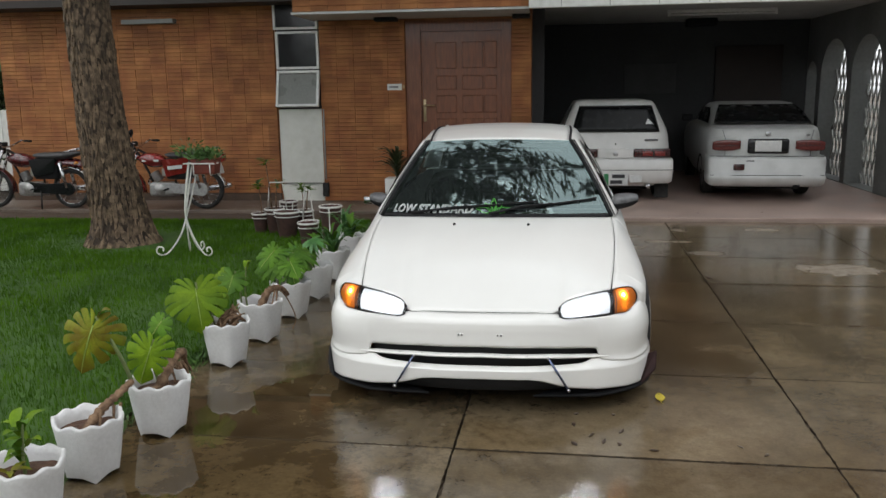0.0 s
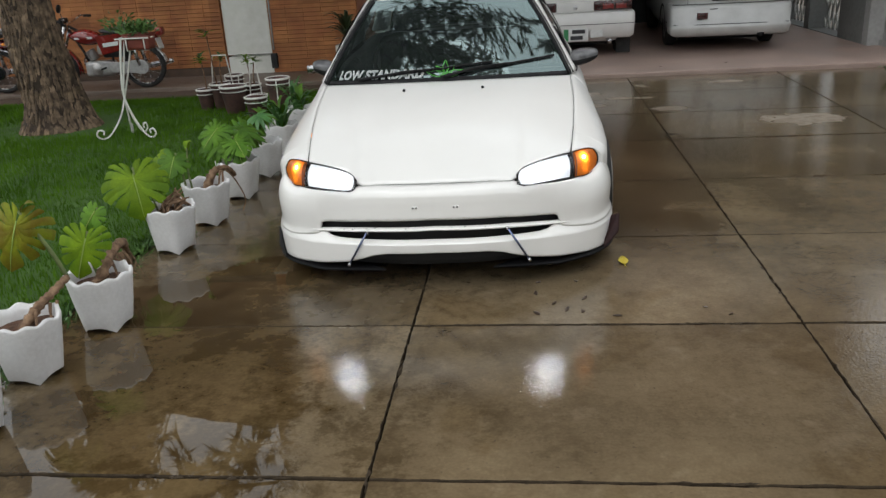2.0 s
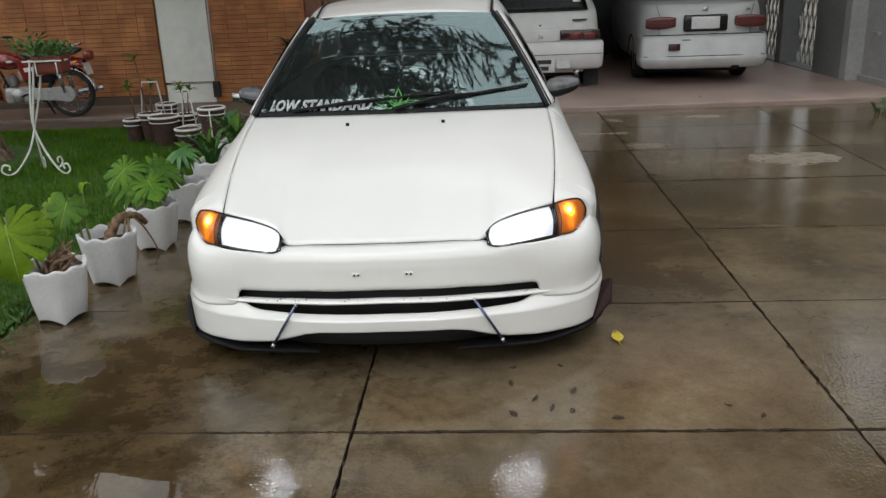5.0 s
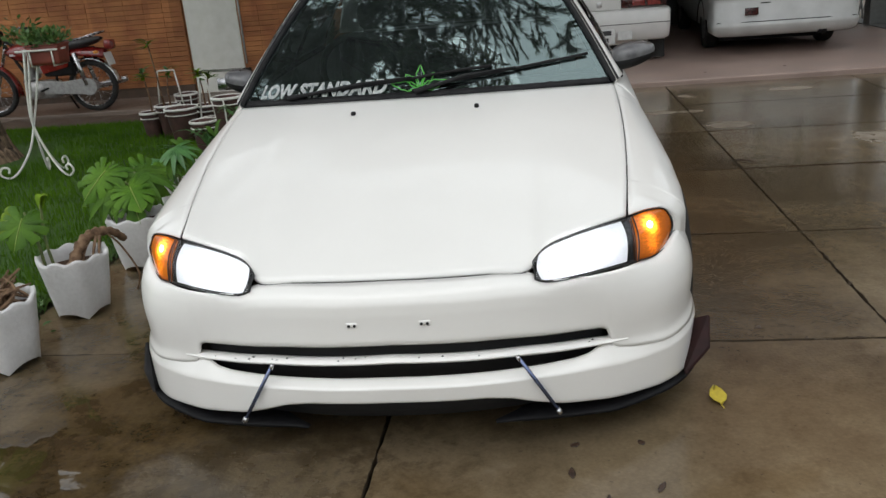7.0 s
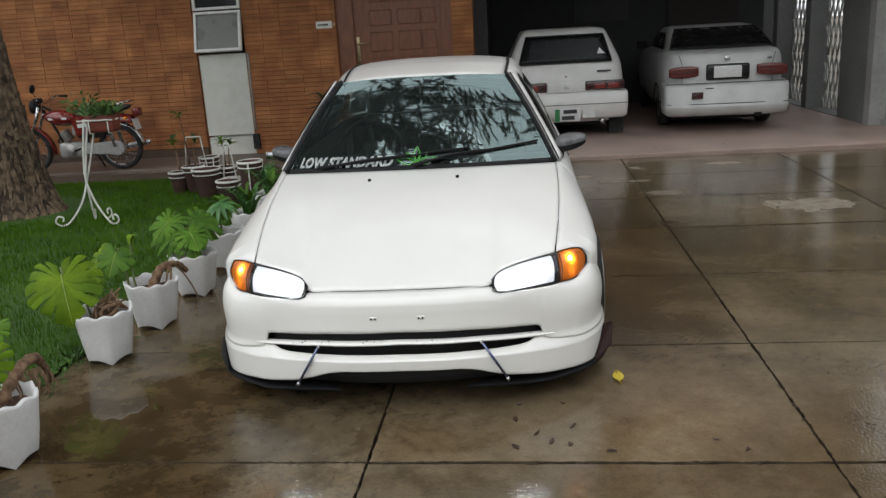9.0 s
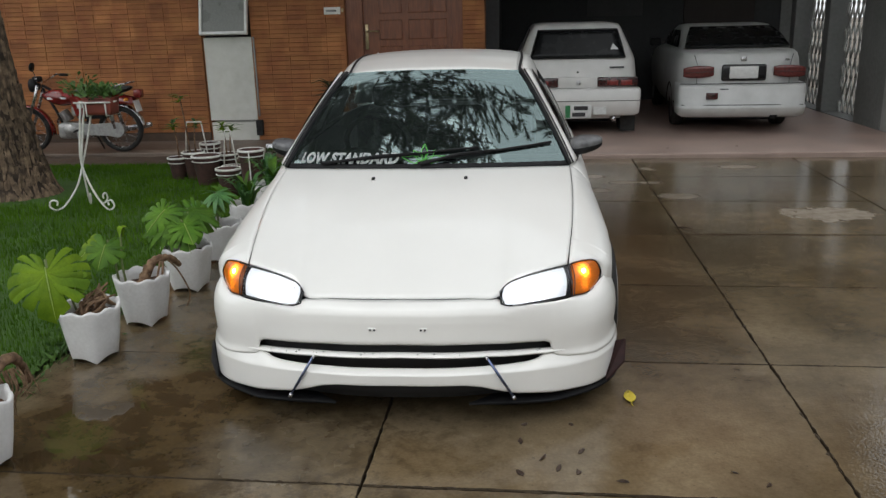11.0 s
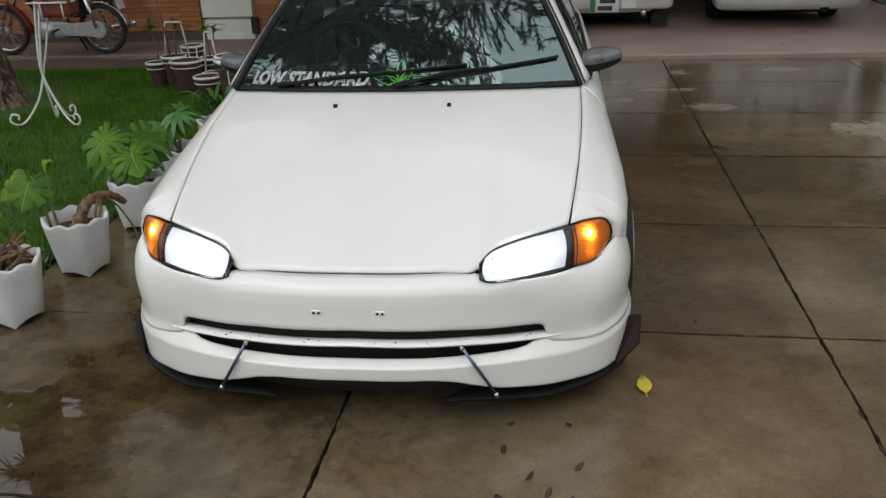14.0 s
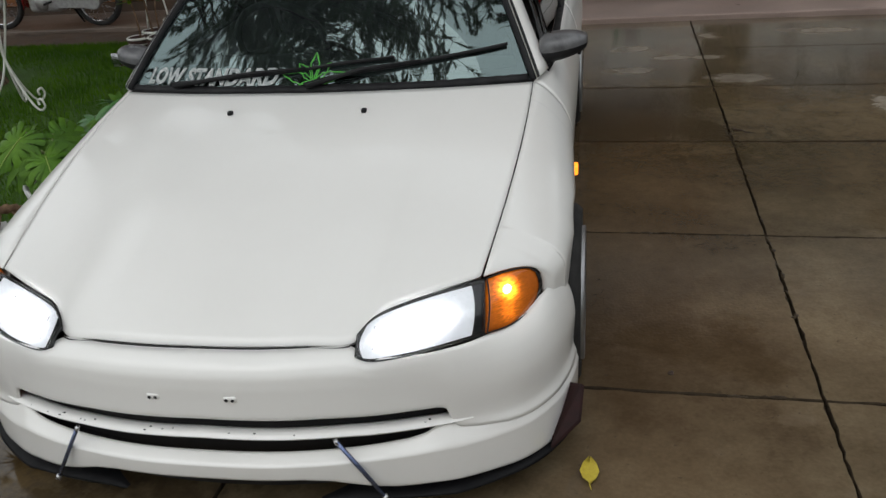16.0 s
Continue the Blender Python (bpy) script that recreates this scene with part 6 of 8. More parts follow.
# ---- clay pots in white ring stands ----
RINGS = "clay pots in white ring stands"


def ring_pot(x, y, h, handle, plants_at, label, seed, r=0.115, lean=0.0, second=True):
    """A dark clay pot as tall as its white upper hoop, a lower hoop, three splayed rods and at times a tall square handle."""
    rn = random.Random(seed)
    o = thing("plant_pot", label, "plant pot", RINGS, at=(x, y, 0.0), turn=rn.uniform(0, 60))
    part("pot", lathe([(0.0, 0.0), (0.62 * r, 0.0), (0.66 * r, 0.015), (0.92 * r, h - 0.03), (0.98 * r, h - 0.012), (0.98 * r, h + 0.004), (0.88 * r, h + 0.004), (0.84 * r, h - 0.03)], 26), M["terracotta"], o)
    part("soil", grid(lambda u, v: (0.86 * r * v * math.cos(2 * math.pi * u), 0.86 * r * v * math.sin(2 * math.pi * u), h - 0.022 + 0.006 * noise.noise((u * 6, v * 4, seed))), 20, 3, wrap=True), M["soil"], o)

    def band(z, rr, hh, name="hoop"):
        part(name, lathe([(rr - 0.008, z - hh), (rr, z - hh + 0.003), (rr + 0.003, z), (rr, z + hh - 0.003), (rr - 0.008, z + hh), (rr - 0.012, z), (rr - 0.008, z - hh)], 32), M["iron"], o)
    band(h, r + 0.004, 0.011)
    if second:
        band(h - 0.048, 0.95 * r + 0.004, 0.0055)
    for k in range(3 if h > 0.35 else 0):
        a = 0.4 + 2.1 * k
        part("leg", tube([((r + 0.006) * math.cos(a), (r + 0.006) * math.sin(a), h), (0.95 * r * math.cos(a), 0.95 * r * math.sin(a), h - 0.09), (0.98 * r * math.cos(a), 0.98 * r * math.sin(a), 0.02), (1.1 * r * math.cos(a), 1.1 * r * math.sin(a), 0.0)], 0.006, 5), M["iron"], o)
    if handle:
        w = 0.062
        hd = part("handle", tube([(-w - 0.03, 0.04, h), (-w, 0.05, h + handle), (-w + 0.006, 0.05, h + handle + 0.006), (w + lean, 0.05, h + handle + 0.006), (w + lean + 0.004, 0.05, h + handle), (w + lean + 0.05, 0.03, h - 0.02)], 0.0075, 6), M["iron"], o)
        hd.matrix_basis = Matrix.Rotation(-o.matrix_basis.to_euler().z, 4, "Z")
    for px, py, ht, tilt, tufted in plants_at:
        top = Vector((px + tilt, py, h + ht))
        part("stem", tube([(px, py, h - 0.03), (px + 0.3 * tilt, py + 0.01, h + ht * 0.5), top], [0.009, 0.007, 0.005], 6), M["root"], o)
        for k in range(tufted):
            strap_leaf(o, top - Vector((0, 0, rn.uniform(0.0, 0.05))), rn.uniform(0, 6.28), rn.uniform(0.07, 0.15), rn.uniform(-0.05, 0.08), rn.uniform(0.011, 0.018), M["leaf_pale"] if k % 3 else M["leaf_dark"])


ring_pot(-3.00, 5.32, 0.235, 0.0, [(0.02, 0.0, 0.36, -0.03, 22)], "dark clay pot with a thin tufted stem in a white hoop", 1, 0.10)
ring_pot(-2.83, 5.33, 0.29, 0.30, [(-0.02, 0.02, 0.58, -0.06, 12), (0.03, 0.0, 0.30, 0.03, 14)], "clay pot with two thin stems and a tall white handle", 2, 0.115, 0.03)
ring_pot(-2.585, 5.03, 0.30, 0.0, [], "wide clay pot with a thick white rim", 3, 0.145)
ring_pot(-2.70, 5.48, 0.36, 0.0, [], "small clay pot in a white wire ring stand", 6, 0.105)
ring_pot(-2.47, 5.32, 0.27, 0.0, [(0.0, 0.0, 0.30, -0.02, 20), (0.03, 0.02, 0.27, 0.03, 14)], "clay pot with a small two-stemmed tufted plant", 4, 0.11)
ring_pot(-2.27, 4.86, 0.22, 0.34, [], "clay pot in a white wire stand with a tall narrow handle", 7, 0.10, -0.07)
ring_pot(-2.18, 4.48, 0.265, 0.0, [], "clay pot in a white hoop near the strap plants", 5, 0.115)
ring_pot(-1.84, 4.14, 0.49, 0.0, [], "tall clay pot held high by a white ring stand", 8, 0.115)
for x, y in ((-1.95, 4.9), (-1.80, 4.35)):
    o = thing("strap_plant", "spiky green plant growing by the terrace", "plant", at=(x, y, 0.0))
    for k in range(26):
        strap_leaf(o, (rnd.uniform(-0.06, 0.06), rnd.uniform(-0.06, 0.06), 0.0), rnd.uniform(0, 6.28), rnd.uniform(0.10, 0.30), rnd.uniform(0.30, 0.55), rnd.uniform(0.012, 0.02), M["leaf_dark"])
palm = thing("potted_palm", "dark palm in a square white planter by the door", "potted plant", at=(-1.74, 7.45, 0.03))
soft_edges(part("planter", box(-0.15, 0.15, -0.13, 0.13, 0.12, 0.40), M["white_paint"], palm, smooth=False), 0.008)
part("foot", box(-0.12, 0.12, -0.10, 0.10, 0.0, 0.12), M["grey_wall"], palm, smooth=False)
for k in range(40):
    strap_leaf(palm, (0, 0, 0.38 + 0.005 * k), rnd.uniform(0, 6.28), rnd.uniform(0.22, 0.40), rnd.uniform(0.12, 0.42), 0.022, M["palm"])
shrub = thing("shrub", "low dark leafy shrub at the foot of the boundary wall", "shrub", at=(4.75, 5.35, -0.01))
for k in range(110):
    strap_leaf(shrub, (rnd.uniform(-0.3, 0.4), rnd.uniform(-0.3, 0.3), 0.0), rnd.uniform(0, 6.28), rnd.uniform(0.10, 0.24), rnd.uniform(0.08, 0.34), rnd.uniform(0.012, 0.026), M["palm"] if k % 3 else M["weed"])
fallen = thing("fallen_leaf", "single yellow leaf lying on the wet concrete", "leaf", at=(0.936, 0.298, 0.003))
bm = bmesh.new()
rows = [[bm.verts.new((w * s, y, 0.004 + 0.012 * abs(s) + 0.01 * y * 8)) for s in (-1, 0, 1)] for y, w in ((-0.045, 0.002), (-0.03, 0.018), (-0.005, 0.026), (0.025, 0.018), (0.05, 0.002))]
for a, b in zip(rows, rows[1:]):
    for q in (0, 1):
        bm.faces.new((a[q], a[q + 1], b[q + 1], b[q]))
part("blade", bm, M["leaf_shape"], fallen, solid=0.001)
part("stem", tube([(0, -0.045, 0.006), (0.005, -0.065, 0.004)], 0.0015, 5), M["leaf_shape"], fallen)
# raised squiggle stands in for a small crack beside the joint
twig = thing("twig", "short raised squiggle in place of a crack at the drive's joint", "twig", at=(1.74, 3.2, 0.004))
part("stick", tube([(-0.02, 0.05, 0.0), (0.0, 0.0, 0.006), (0.03, -0.005, 0.006), (0.045, -0.035, 0.004), (0.075, -0.03, 0.003)], [0.005, 0.006, 0.004, 0.005, 0.002], 5), M["dark_mark"], twig)
# leaf shapes stand in for small dark wet marks on the ground
WET = [(0.487, 0.058), (0.469, -0.077), (0.552, -0.198), (0.605, -0.271), (0.675, -0.295), (0.696, -0.147), (0.673, 0.064), (0.465, -0.307), (0.824, -0.349), (1.225, -0.279), (1.322, -0.358), (1.19, 0.79), (2.25, 6.72), (3.05, 6.80)]
for k, (x, y) in enumerate(WET):
    r = random.Random(60 + k)
    o = thing("leaf_shape", "small brown leaf shape in place of a wet mark", "leaf", "wet leaves on the drive", at=(x, y, 0.002 + (GF if y > 6.4 else 0)), turn=r.uniform(0, 360))
    w, ln, curl = r.uniform(0.012, 0.024), r.uniform(0.02, 0.05), r.uniform(-0.25, 0.25)
    part("blade", grid(lambda u, v: ((u - 0.5) * w * math.sin(math.pi * min(max(v, 0.06), 0.94)) ** 0.7 * (1 + 0.35 * noise.noise((v * 6, u * 2, k))) + curl * ln * (v - 0.5) ** 2 * 2, (v - 0.5) * ln, 0.002 + 0.004 * u * (1 - v)), 4, 8), M["dark_mark"], o, solid=0.001)

# ---- pine tree on the lawn ----
TRUNK = [(-4.33, 4.62, -0.05), (-4.35, 4.62, 0.25), (-4.42, 4.61, 0.7), (-4.455, 4.60, 1.15), (-4.50, 4.60, 1.9), (-4.535, 4.60, 2.65), (-4.62, 4.57, 3.8), (-4.8, 4.5, 6.0), (-5.0, 4.4, 8.5), (-5.05, 4.3, 11.0)]
GIRTH = [(-0.05, 0.425), (0.12, 0.335), (0.35, 0.287), (0.7, 0.266), (1.15, 0.250), (1.9, 0.229), (2.65, 0.210), (3.8, 0.195), (6.0, 0.17), (8.5, 0.11), (11.0, 0.03)]
tree = thing("pine_tree", "tall leaning tree with deeply fissured brown bark", "tree", at=(0, 0, 0))


def trunk_point(h, a, out=0.0):
    c = None
    for p, q in zip(TRUNK, TRUNK[1:]):
        if p[2] <= h <= q[2]:
            c = Vector(p).lerp(Vector(q), (h - p[2]) / (q[2] - p[2]))
    r = along(GIRTH, h) + out + 0.016 * noise.noise((math.cos(a) * 2, math.sin(a) * 2, h * 0.9)) + (0.05 * max(0, math.cos(3 * a + 0.6)) * max(0, 0.3 - h) / 0.3)
    return Vector((c.x + r * math.cos(a), c.y + r * math.sin(a), h))


part("trunk", grid(lambda u, v: trunk_point(-0.05 + 11.0 * v ** 1.3, 2 * math.pi * u) + Vector((0, 0, 0)), 40, 90, wrap=True), M["bark_gap"], tree)
rt = random.Random(12)


def bark_mesh(seed):
    r = random.Random(seed)
    bm = bmesh.new()
    n = 12
    lo, hi = [], []
    for k in range(n):
        a = 2 * math.pi * (k + 0.5) / n
        f = 1 + r.uniform(-0.34, 0.24)
        ca, sa = math.cos(a), math.sin(a)
        p = Vector((0.027 * f * math.copysign(abs(ca) ** 0.7, ca), 0, 0.092 * f * math.copysign(abs(sa) ** 0.8, sa)))
        lo.append(bm.verts.new(p * 1.04 + Vector((0, 0.012, 0))))
        hi.append(bm.verts.new(p * 0.86 + Vector((0, -0.005 + r.uniform(-0.004, 0.003), 0))))
    bm.faces.new(hi)
    for k in range(n):
        bm.faces.new((lo[k], lo[(k + 1) % n], hi[(k + 1) % n], hi[k]))
    bmesh.ops.recalc_face_normals(bm, faces=bm.faces)
    me = bpy.data.meshes.new("bark_plate")
    bm.to_mesh(me)
    bm.free()
    me.materials.append(M["bark"])
    return me


BARKS = [bark_mesh(k) for k in range(8)]
trunk = [o for o in tree.children if o.name.startswith("trunk")][0]
rest = bmesh.new()
made = 0
h = 0.02
while h < 4.2:
    r0 = along(GIRTH, h)
    cnt = max(9, int(2 * math.pi * r0 / 0.031))
    off = rt.random()
    for k in range(cnt):
        a = 2 * math.pi * (k + off + rt.uniform(-0.25, 0.25)) / cnt
        hh = max(0.0, h + rt.uniform(-0.05, 0.05))
        p = trunk_point(hh, a, 0.0)
        flare = math.atan((along(GIRTH, hh + 0.08) - along(GIRTH, hh - 0.04)) / 0.12)
        m = Matrix.Translation(p) @ Matrix.Rotation(a + math.pi / 2, 4, "Z") @ Matrix.Rotation(flare, 4, "X") @ Matrix.Rotation(rt.uniform(-0.16, 0.16), 4, "Y") @ Matrix.Diagonal((rt.uniform(0.5, 1.0), rt.uniform(0.4, 2.3), rt.uniform(0.55, 1.35), 1))
        facing = -math.sin(a) > -0.45
        if facing and made < 300 and hh < 2.9:
            o = new("bark_plate", rt.choice(BARKS))
            o.parent = trunk
            o.matrix_basis = m
            made += 1
        elif facing:
            me = rt.choice(BARKS)
            s = len(rest.verts)
            rest.from_mesh(me)
            rest.verts.ensure_lookup_table()
            for v in rest.verts[s:]:
                v.co = m @ v.co
    h += 0.135
tagged(part("bark", rest, M["bark_rest"], trunk, smooth=False), kind="stuff")

needles_v, needles_f = [], []


def tuft(p, d, n, ln, rr):
    for _ in range(n):
        q = (d + Vector((rr.gauss(0, 0.22), rr.gauss(0, 0.3), rr.gauss(-0.1, 0.3)))).normalized()
        e = q.cross(Vector((rr.uniform(-1, 1), rr.uniform(-1, 1), rr.uniform(-1, 1)))).normalized() * rr.uniform(0.008, 0.016)
        b = len(needles_v)
        needles_v.extend(((p - e)[:], (p + e)[:], (p + q * ln * rr.uniform(0.6, 1.2))[:]))
        needles_f.append((b, b + 1, b + 2))


limb_bm = bmesh.new()
for k in range(91):
    z = 4.2 + 6.5 * (k % 40 / 39) ** 0.9
    a = rt.uniform(-1.9, 1.1) if k % 4 else rt.uniform(0, 6.28)
    ln = rt.uniform(3.2, 5.8) * (1.05 - 0.55 * (z - 4.2) / 6.5)
    if k >= 40:
        z, a, ln = rt.uniform(5.0, 8.6), rt.uniform(-1.05, 0.05), rt.uniform(4.4, 7.6)
    if k >= 82:
        z, a, ln = rt.uniform(4.6, 7.4), rt.uniform(0.5, 2.7), rt.uniform(2.2, 4.4)
    c = trunk_point(min(z, 10.9), a)
    d = Vector((math.cos(a), math.sin(a), rt.uniform(0.05, 0.35)))
    pts = [c + Vector((d.x * ln * f, d.y * ln * f, d.z * ln * f - 0.10 * ln * f * f)) + Vector((rt.gauss(0, 0.06), rt.gauss(0, 0.06), rt.gauss(0, 0.05))) * f for f in [j / 9 for j in range(10)]]
    tube(pts, [0.036 * (1 - 0.85 * j / 9) for j in range(10)], 6, limb_bm)
    twigs = 17 if k < 40 else 30
    for j in range(twigs):
        f = 0.22 + 0.78 * j / (twigs - 1)
        b = spline(pts, min(f, 0.999))
        t = Vector((rt.gauss(d.x * 0.15, 0.24), rt.gauss(-0.85, 0.3), rt.gauss(-0.35, 0.3))).normalized()
        tl = rt.uniform(0.4, 1.15)
        tw = [b + t * tl * g + Vector((0, 0, -0.25 * tl * g * g)) for g in (0, 0.35, 0.7, 1.0)]
        tube(tw, [0.008, 0.006, 0.004, 0.002], 4, limb_bm, caps=False)
        for g in (0.3, 0.45, 0.6, 0.75, 0.9, 1.0):
            tuft(spline(tw, min(g, 0.999)), t, 9 if k < 40 else 13, 0.30, rt)
part("limbs", limb_bm, M["bark_gap"], tree)
me = bpy.data.meshes.new("crown")
me.from_pydata(needles_v, [], needles_f)
me.materials.append(M["needle"])
crown = new("crown", me)
crown.parent = tree
tagged(crown, "drooping clusters of dark green needles", kind="stuff")

# ---- lawn ----
ng = np.random.default_rng(4)
NB = 215000
gx = -1.86 - 7.6 * ng.random(NB) ** 1.25
gy = 6.15 - 13.1 * ng.random(NB) ** 1.35
gh = 0.022 + 0.028 * ng.random(NB)
ga = 6.283 * ng.random(NB)
lean = 0.6 * ng.random(NB)
wide = 0.0032 + 0.002 * (-1.86 - gx) / 7.6 * 2
near_trunk = np.hypot(gx + 4.33, gy - 4.62) < 0.55 + 0.25 * ng.random(NB)
gh[near_trunk] *= 0.35
bz = 0.015
lv = np.empty((NB, 3, 3))
lv[:, 0] = np.stack([gx - wide * np.sin(ga), gy + wide * np.cos(ga), np.full(NB, bz - 0.01)], 1)
lv[:, 1] = np.stack([gx + wide * np.sin(ga), gy - wide * np.cos(ga), np.full(NB, bz - 0.01)], 1)
lv[:, 2] = np.stack([gx + gh * lean * np.cos(ga), gy + gh * lean * np.sin(ga), bz + gh], 1)
me = bpy.data.meshes.new("grass")
me.vertices.add(NB * 3)
me.vertices.foreach_set("co", lv.ravel())
me.loops.add(NB * 3)
me.loops.foreach_set("vertex_index", np.arange(NB * 3))
me.polygons.add(NB)
me.polygons.foreach_set("loop_start", np.arange(NB) * 3)
me.polygons.foreach_set("loop_total", np.full(NB, 3))
me.update()
me.materials.append(M["grass"])
tagged(new("grass", me), "mown wet green lawn grass", "grass", kind="stuff")
wb = bmesh.new()
for k in range(1500):
    x, y = -1.83 + rt.gauss(0, 0.05), rt.uniform(-2.5, 6.0)
    if rt.random() < 0.5:
        y = rt.choice((0.25, -0.55, 0.95, -1.0, 1.5)) + rt.gauss(0, 0.12)
    d = Vector((rt.gauss(0, 0.6), rt.gauss(0, 0.6), rt.uniform(0.3, 1))).normalized()
    c = Vector((x, y, 0.0)) + d * rt.uniform(0.0, 0.06)
    e = d.cross(Vector((rt.uniform(-1, 1), rt.uniform(-1, 1), 0.2))).normalized() * rt.uniform(0.004, 0.010)
    t = c + d * rt.uniform(0.02, 0.045)
    wb.faces.new([wb.verts.new(v) for v in (c, (c + t) / 2 + e, t, (c + t) / 2 - e)])
for k in range(2600):
    y = rt.uniform(-2.4, 5.6)
    clump = 0.5 + noise.noise((y * 3.1, 0.0, 8.0))
    if rt.random() > clump:
        continue
    c = Vector((-1.815 + 0.028 * y * 0.2 + abs(rt.gauss(0, 0.05)) - 0.03, y, 0.0))
    d = Vector((rt.gauss(0.2, 0.5), rt.gauss(0, 0.5), rt.uniform(0.5, 1.3))).normalized()
    t = c + d * rt.uniform(0.03, 0.09)
    e = d.cross(Vector((rt.uniform(-1, 1), rt.uniform(-1, 1), 0.2))).normalized() * rt.uniform(0.003, 0.008)
    wb.faces.new([wb.verts.new(v) for v in (c, (c + t) / 2 + e, t, (c + t) / 2 - e)])
tagged(part("weeds", wb, M["weed"]), "small weeds along the lawn's edge", "weeds", kind="stuff")
# foliage beyond the house's corner
hb = bmesh.new()
for k in range(5200):
    p = Vector((rt.uniform(-10.0, -8.1), 10.5 + rt.gauss(0, 0.5), rt.uniform(0.2, 5.2)))
    e, f = Vector((rt.gauss(0, 1), rt.gauss(0, 1), rt.gauss(0, 1))).normalized() * 0.08, Vector((rt.gauss(0, 1), rt.gauss(0, 1), rt.gauss(0, 1))).normalized() * 0.11
    hb.faces.new([hb.verts.new(v) for v in (p - e, p + f, p + e, p - f)])
tagged(part("hedge", hb, M["far_green"]), "tall green hedge beyond the house", "hedge", kind="stuff")

# ---- parked cars in the garage ----
def shell(levels, n=56, power=4.0):
    """A body from flat outlines: each level is (z, half width, rear, front)."""
    bm = bmesh.new()
    rings = []
    for z, w, y0, y1 in levels:
        c, hl = (y0 + y1) / 2, (y1 - y0) / 2
        ring = []
        for k in range(n):
            a = 2 * math.pi * k / n
            ca, sa = math.cos(a), math.sin(a)
            x = w * math.copysign(abs(ca) ** (2 / power), ca)
            y = c + hl * math.copysign(abs(sa) ** (2 / (power * 2.2)), sa)
            ring.append(bm.verts.new((x, y, z)))
        rings.append(ring)
    for a, b in zip(rings, rings[1:]):
        for k in range(n):
            bm.faces.new((a[k], a[(k + 1) % n], b[(k + 1) % n], b[k]))
    bm.faces.new(rings[0][::-1])
    bm.faces.new(rings[-1])
    return bm


def parked_wheel(parent, x, y, r=0.28):
    s = 1 if x > 0 else -1
    m = Matrix.Translation((x, y, r)) @ Matrix.Rotation(radians(90 * s), 4, "Y")
    t = part("wheel", lathe([(0.17, -0.08), (r - 0.02, -0.085), (r, -0.06), (r, 0.06), (r - 0.02, 0.085), (0.17, 0.08)], 28, m=m), M["rubber"], parent)
    part("rim", lathe([(0.0, 0.05), (0.05, 0.06), (0.16, 0.05), (0.175, 0.078), (0.175, -0.05)], 20, m=m), M["alloy"], t)


def bars_on(parent, x0, x1, z0, z1, y, rows, material):
    """Lettering that cannot be told, as bars of its size."""
    n = len(rows)
    for k, (a, b) in enumerate(rows):
        h = (z1 - z0) / (n + 0.6 * (n - 1))
        zt = z1 - k * h * 1.6
        part("lettering", box(x0 + (x1 - x0) * a, x0 + (x1 - x0) * b, y - 0.003, y, zt - h, zt), material, parent, smooth=False)


hatch = thing("hatchback", "boxy white hatchback parked rear-out in the garage", "car", at=(1.30, 7.82, GF))
soft_edges(part("body", shell([(0.20, 0.66, 0.16, 3.5), (0.40, 0.77, 0.06, 3.6), (0.62, 0.785, 0.05, 3.6), (0.70, 0.785, 0.05, 3.6), (0.92, 0.765, 0.09, 3.45), (0.955, 0.75, 0.12, 2.75), (1.0, 0.735, 0.14, 2.5), (1.34, 0.575, 0.30, 1.9), (1.385, 0.54, 0.36, 1.8), (1.405, 0.44, 0.48, 1.6)], power=6), M["paint_dull"], hatch), 0.004)
part("rear_bumper", shell([(0.25, 0.74, 0.02, 0.5), (0.28, 0.785, -0.02, 0.5), (0.42, 0.795, -0.045, 0.5), (0.575, 0.795, -0.04, 0.5), (0.60, 0.78, -0.01, 0.5)], power=7), M["paint_dull"], hatch, "white plastic rear bumper")
part("under", box(-0.56, 0.56, 0.50, 3.2, 0.12, 0.26), M["void"], hatch, smooth=False)


def on_tail(u, v, lift=0.0):
    return Vector(((-1 + 2 * u) * (0.60 - 0.10 * v), 0.150 + 0.145 * v - lift, 0.975 + 0.345 * v))


part("rear_window", grid(lambda u, v: on_tail(u, v, 0.042), 10, 6), M["tail_glass"], hatch, "dark tinted rear window", solid=0.004)
part("window_seal", tube([on_tail(a, b, 0.044) for a, b in ((0, 0), (0.25, 0), (0.5, 0), (0.75, 0), (1, 0), (1, 0.5), (1, 1), (0.5, 1), (0, 1), (0, 0.5), (0, 0))], 0.010, 6), M["rubber"], hatch)
part("sticker", plate([on_tail(0.86, 0.28, 0.049), on_tail(0.95, 0.28, 0.049), on_tail(0.905, 0.50, 0.049)], 0.002), M["plate"], hatch, "small pale triangular sticker", smooth=False)
for s in (-1, 1):
    tl = part("tail_light", box(s * 0.50 - 0.25, s * 0.50 + 0.25, 0.02, 0.10, 0.615, 0.735, bevel=0.012), M["smoke_lens"], hatch, "dark red tail light")
    for k in range(2):
        part("lens", box(s * (0.44 + 0.17 * k) - 0.07, s * (0.44 + 0.17 * k) + 0.07, 0.012, 0.03, 0.635, 0.70, bevel=0.006), M["red_lens"], tl)
    part("pillar_seam", tube([(s * 0.765, 0.16, 0.93), (s * 0.60, 0.40, 1.34)], 0.006, 5), M["rubber"], hatch)
    parked_wheel(hatch, s * 0.68, 0.62)
    parked_wheel(hatch, s * 0.68, 2.9)
part("badge", box(-0.025, 0.03, 0.008, 0.020, 0.64, 0.70, bevel=0.008), M["chrome"], hatch, "plain metal badge")
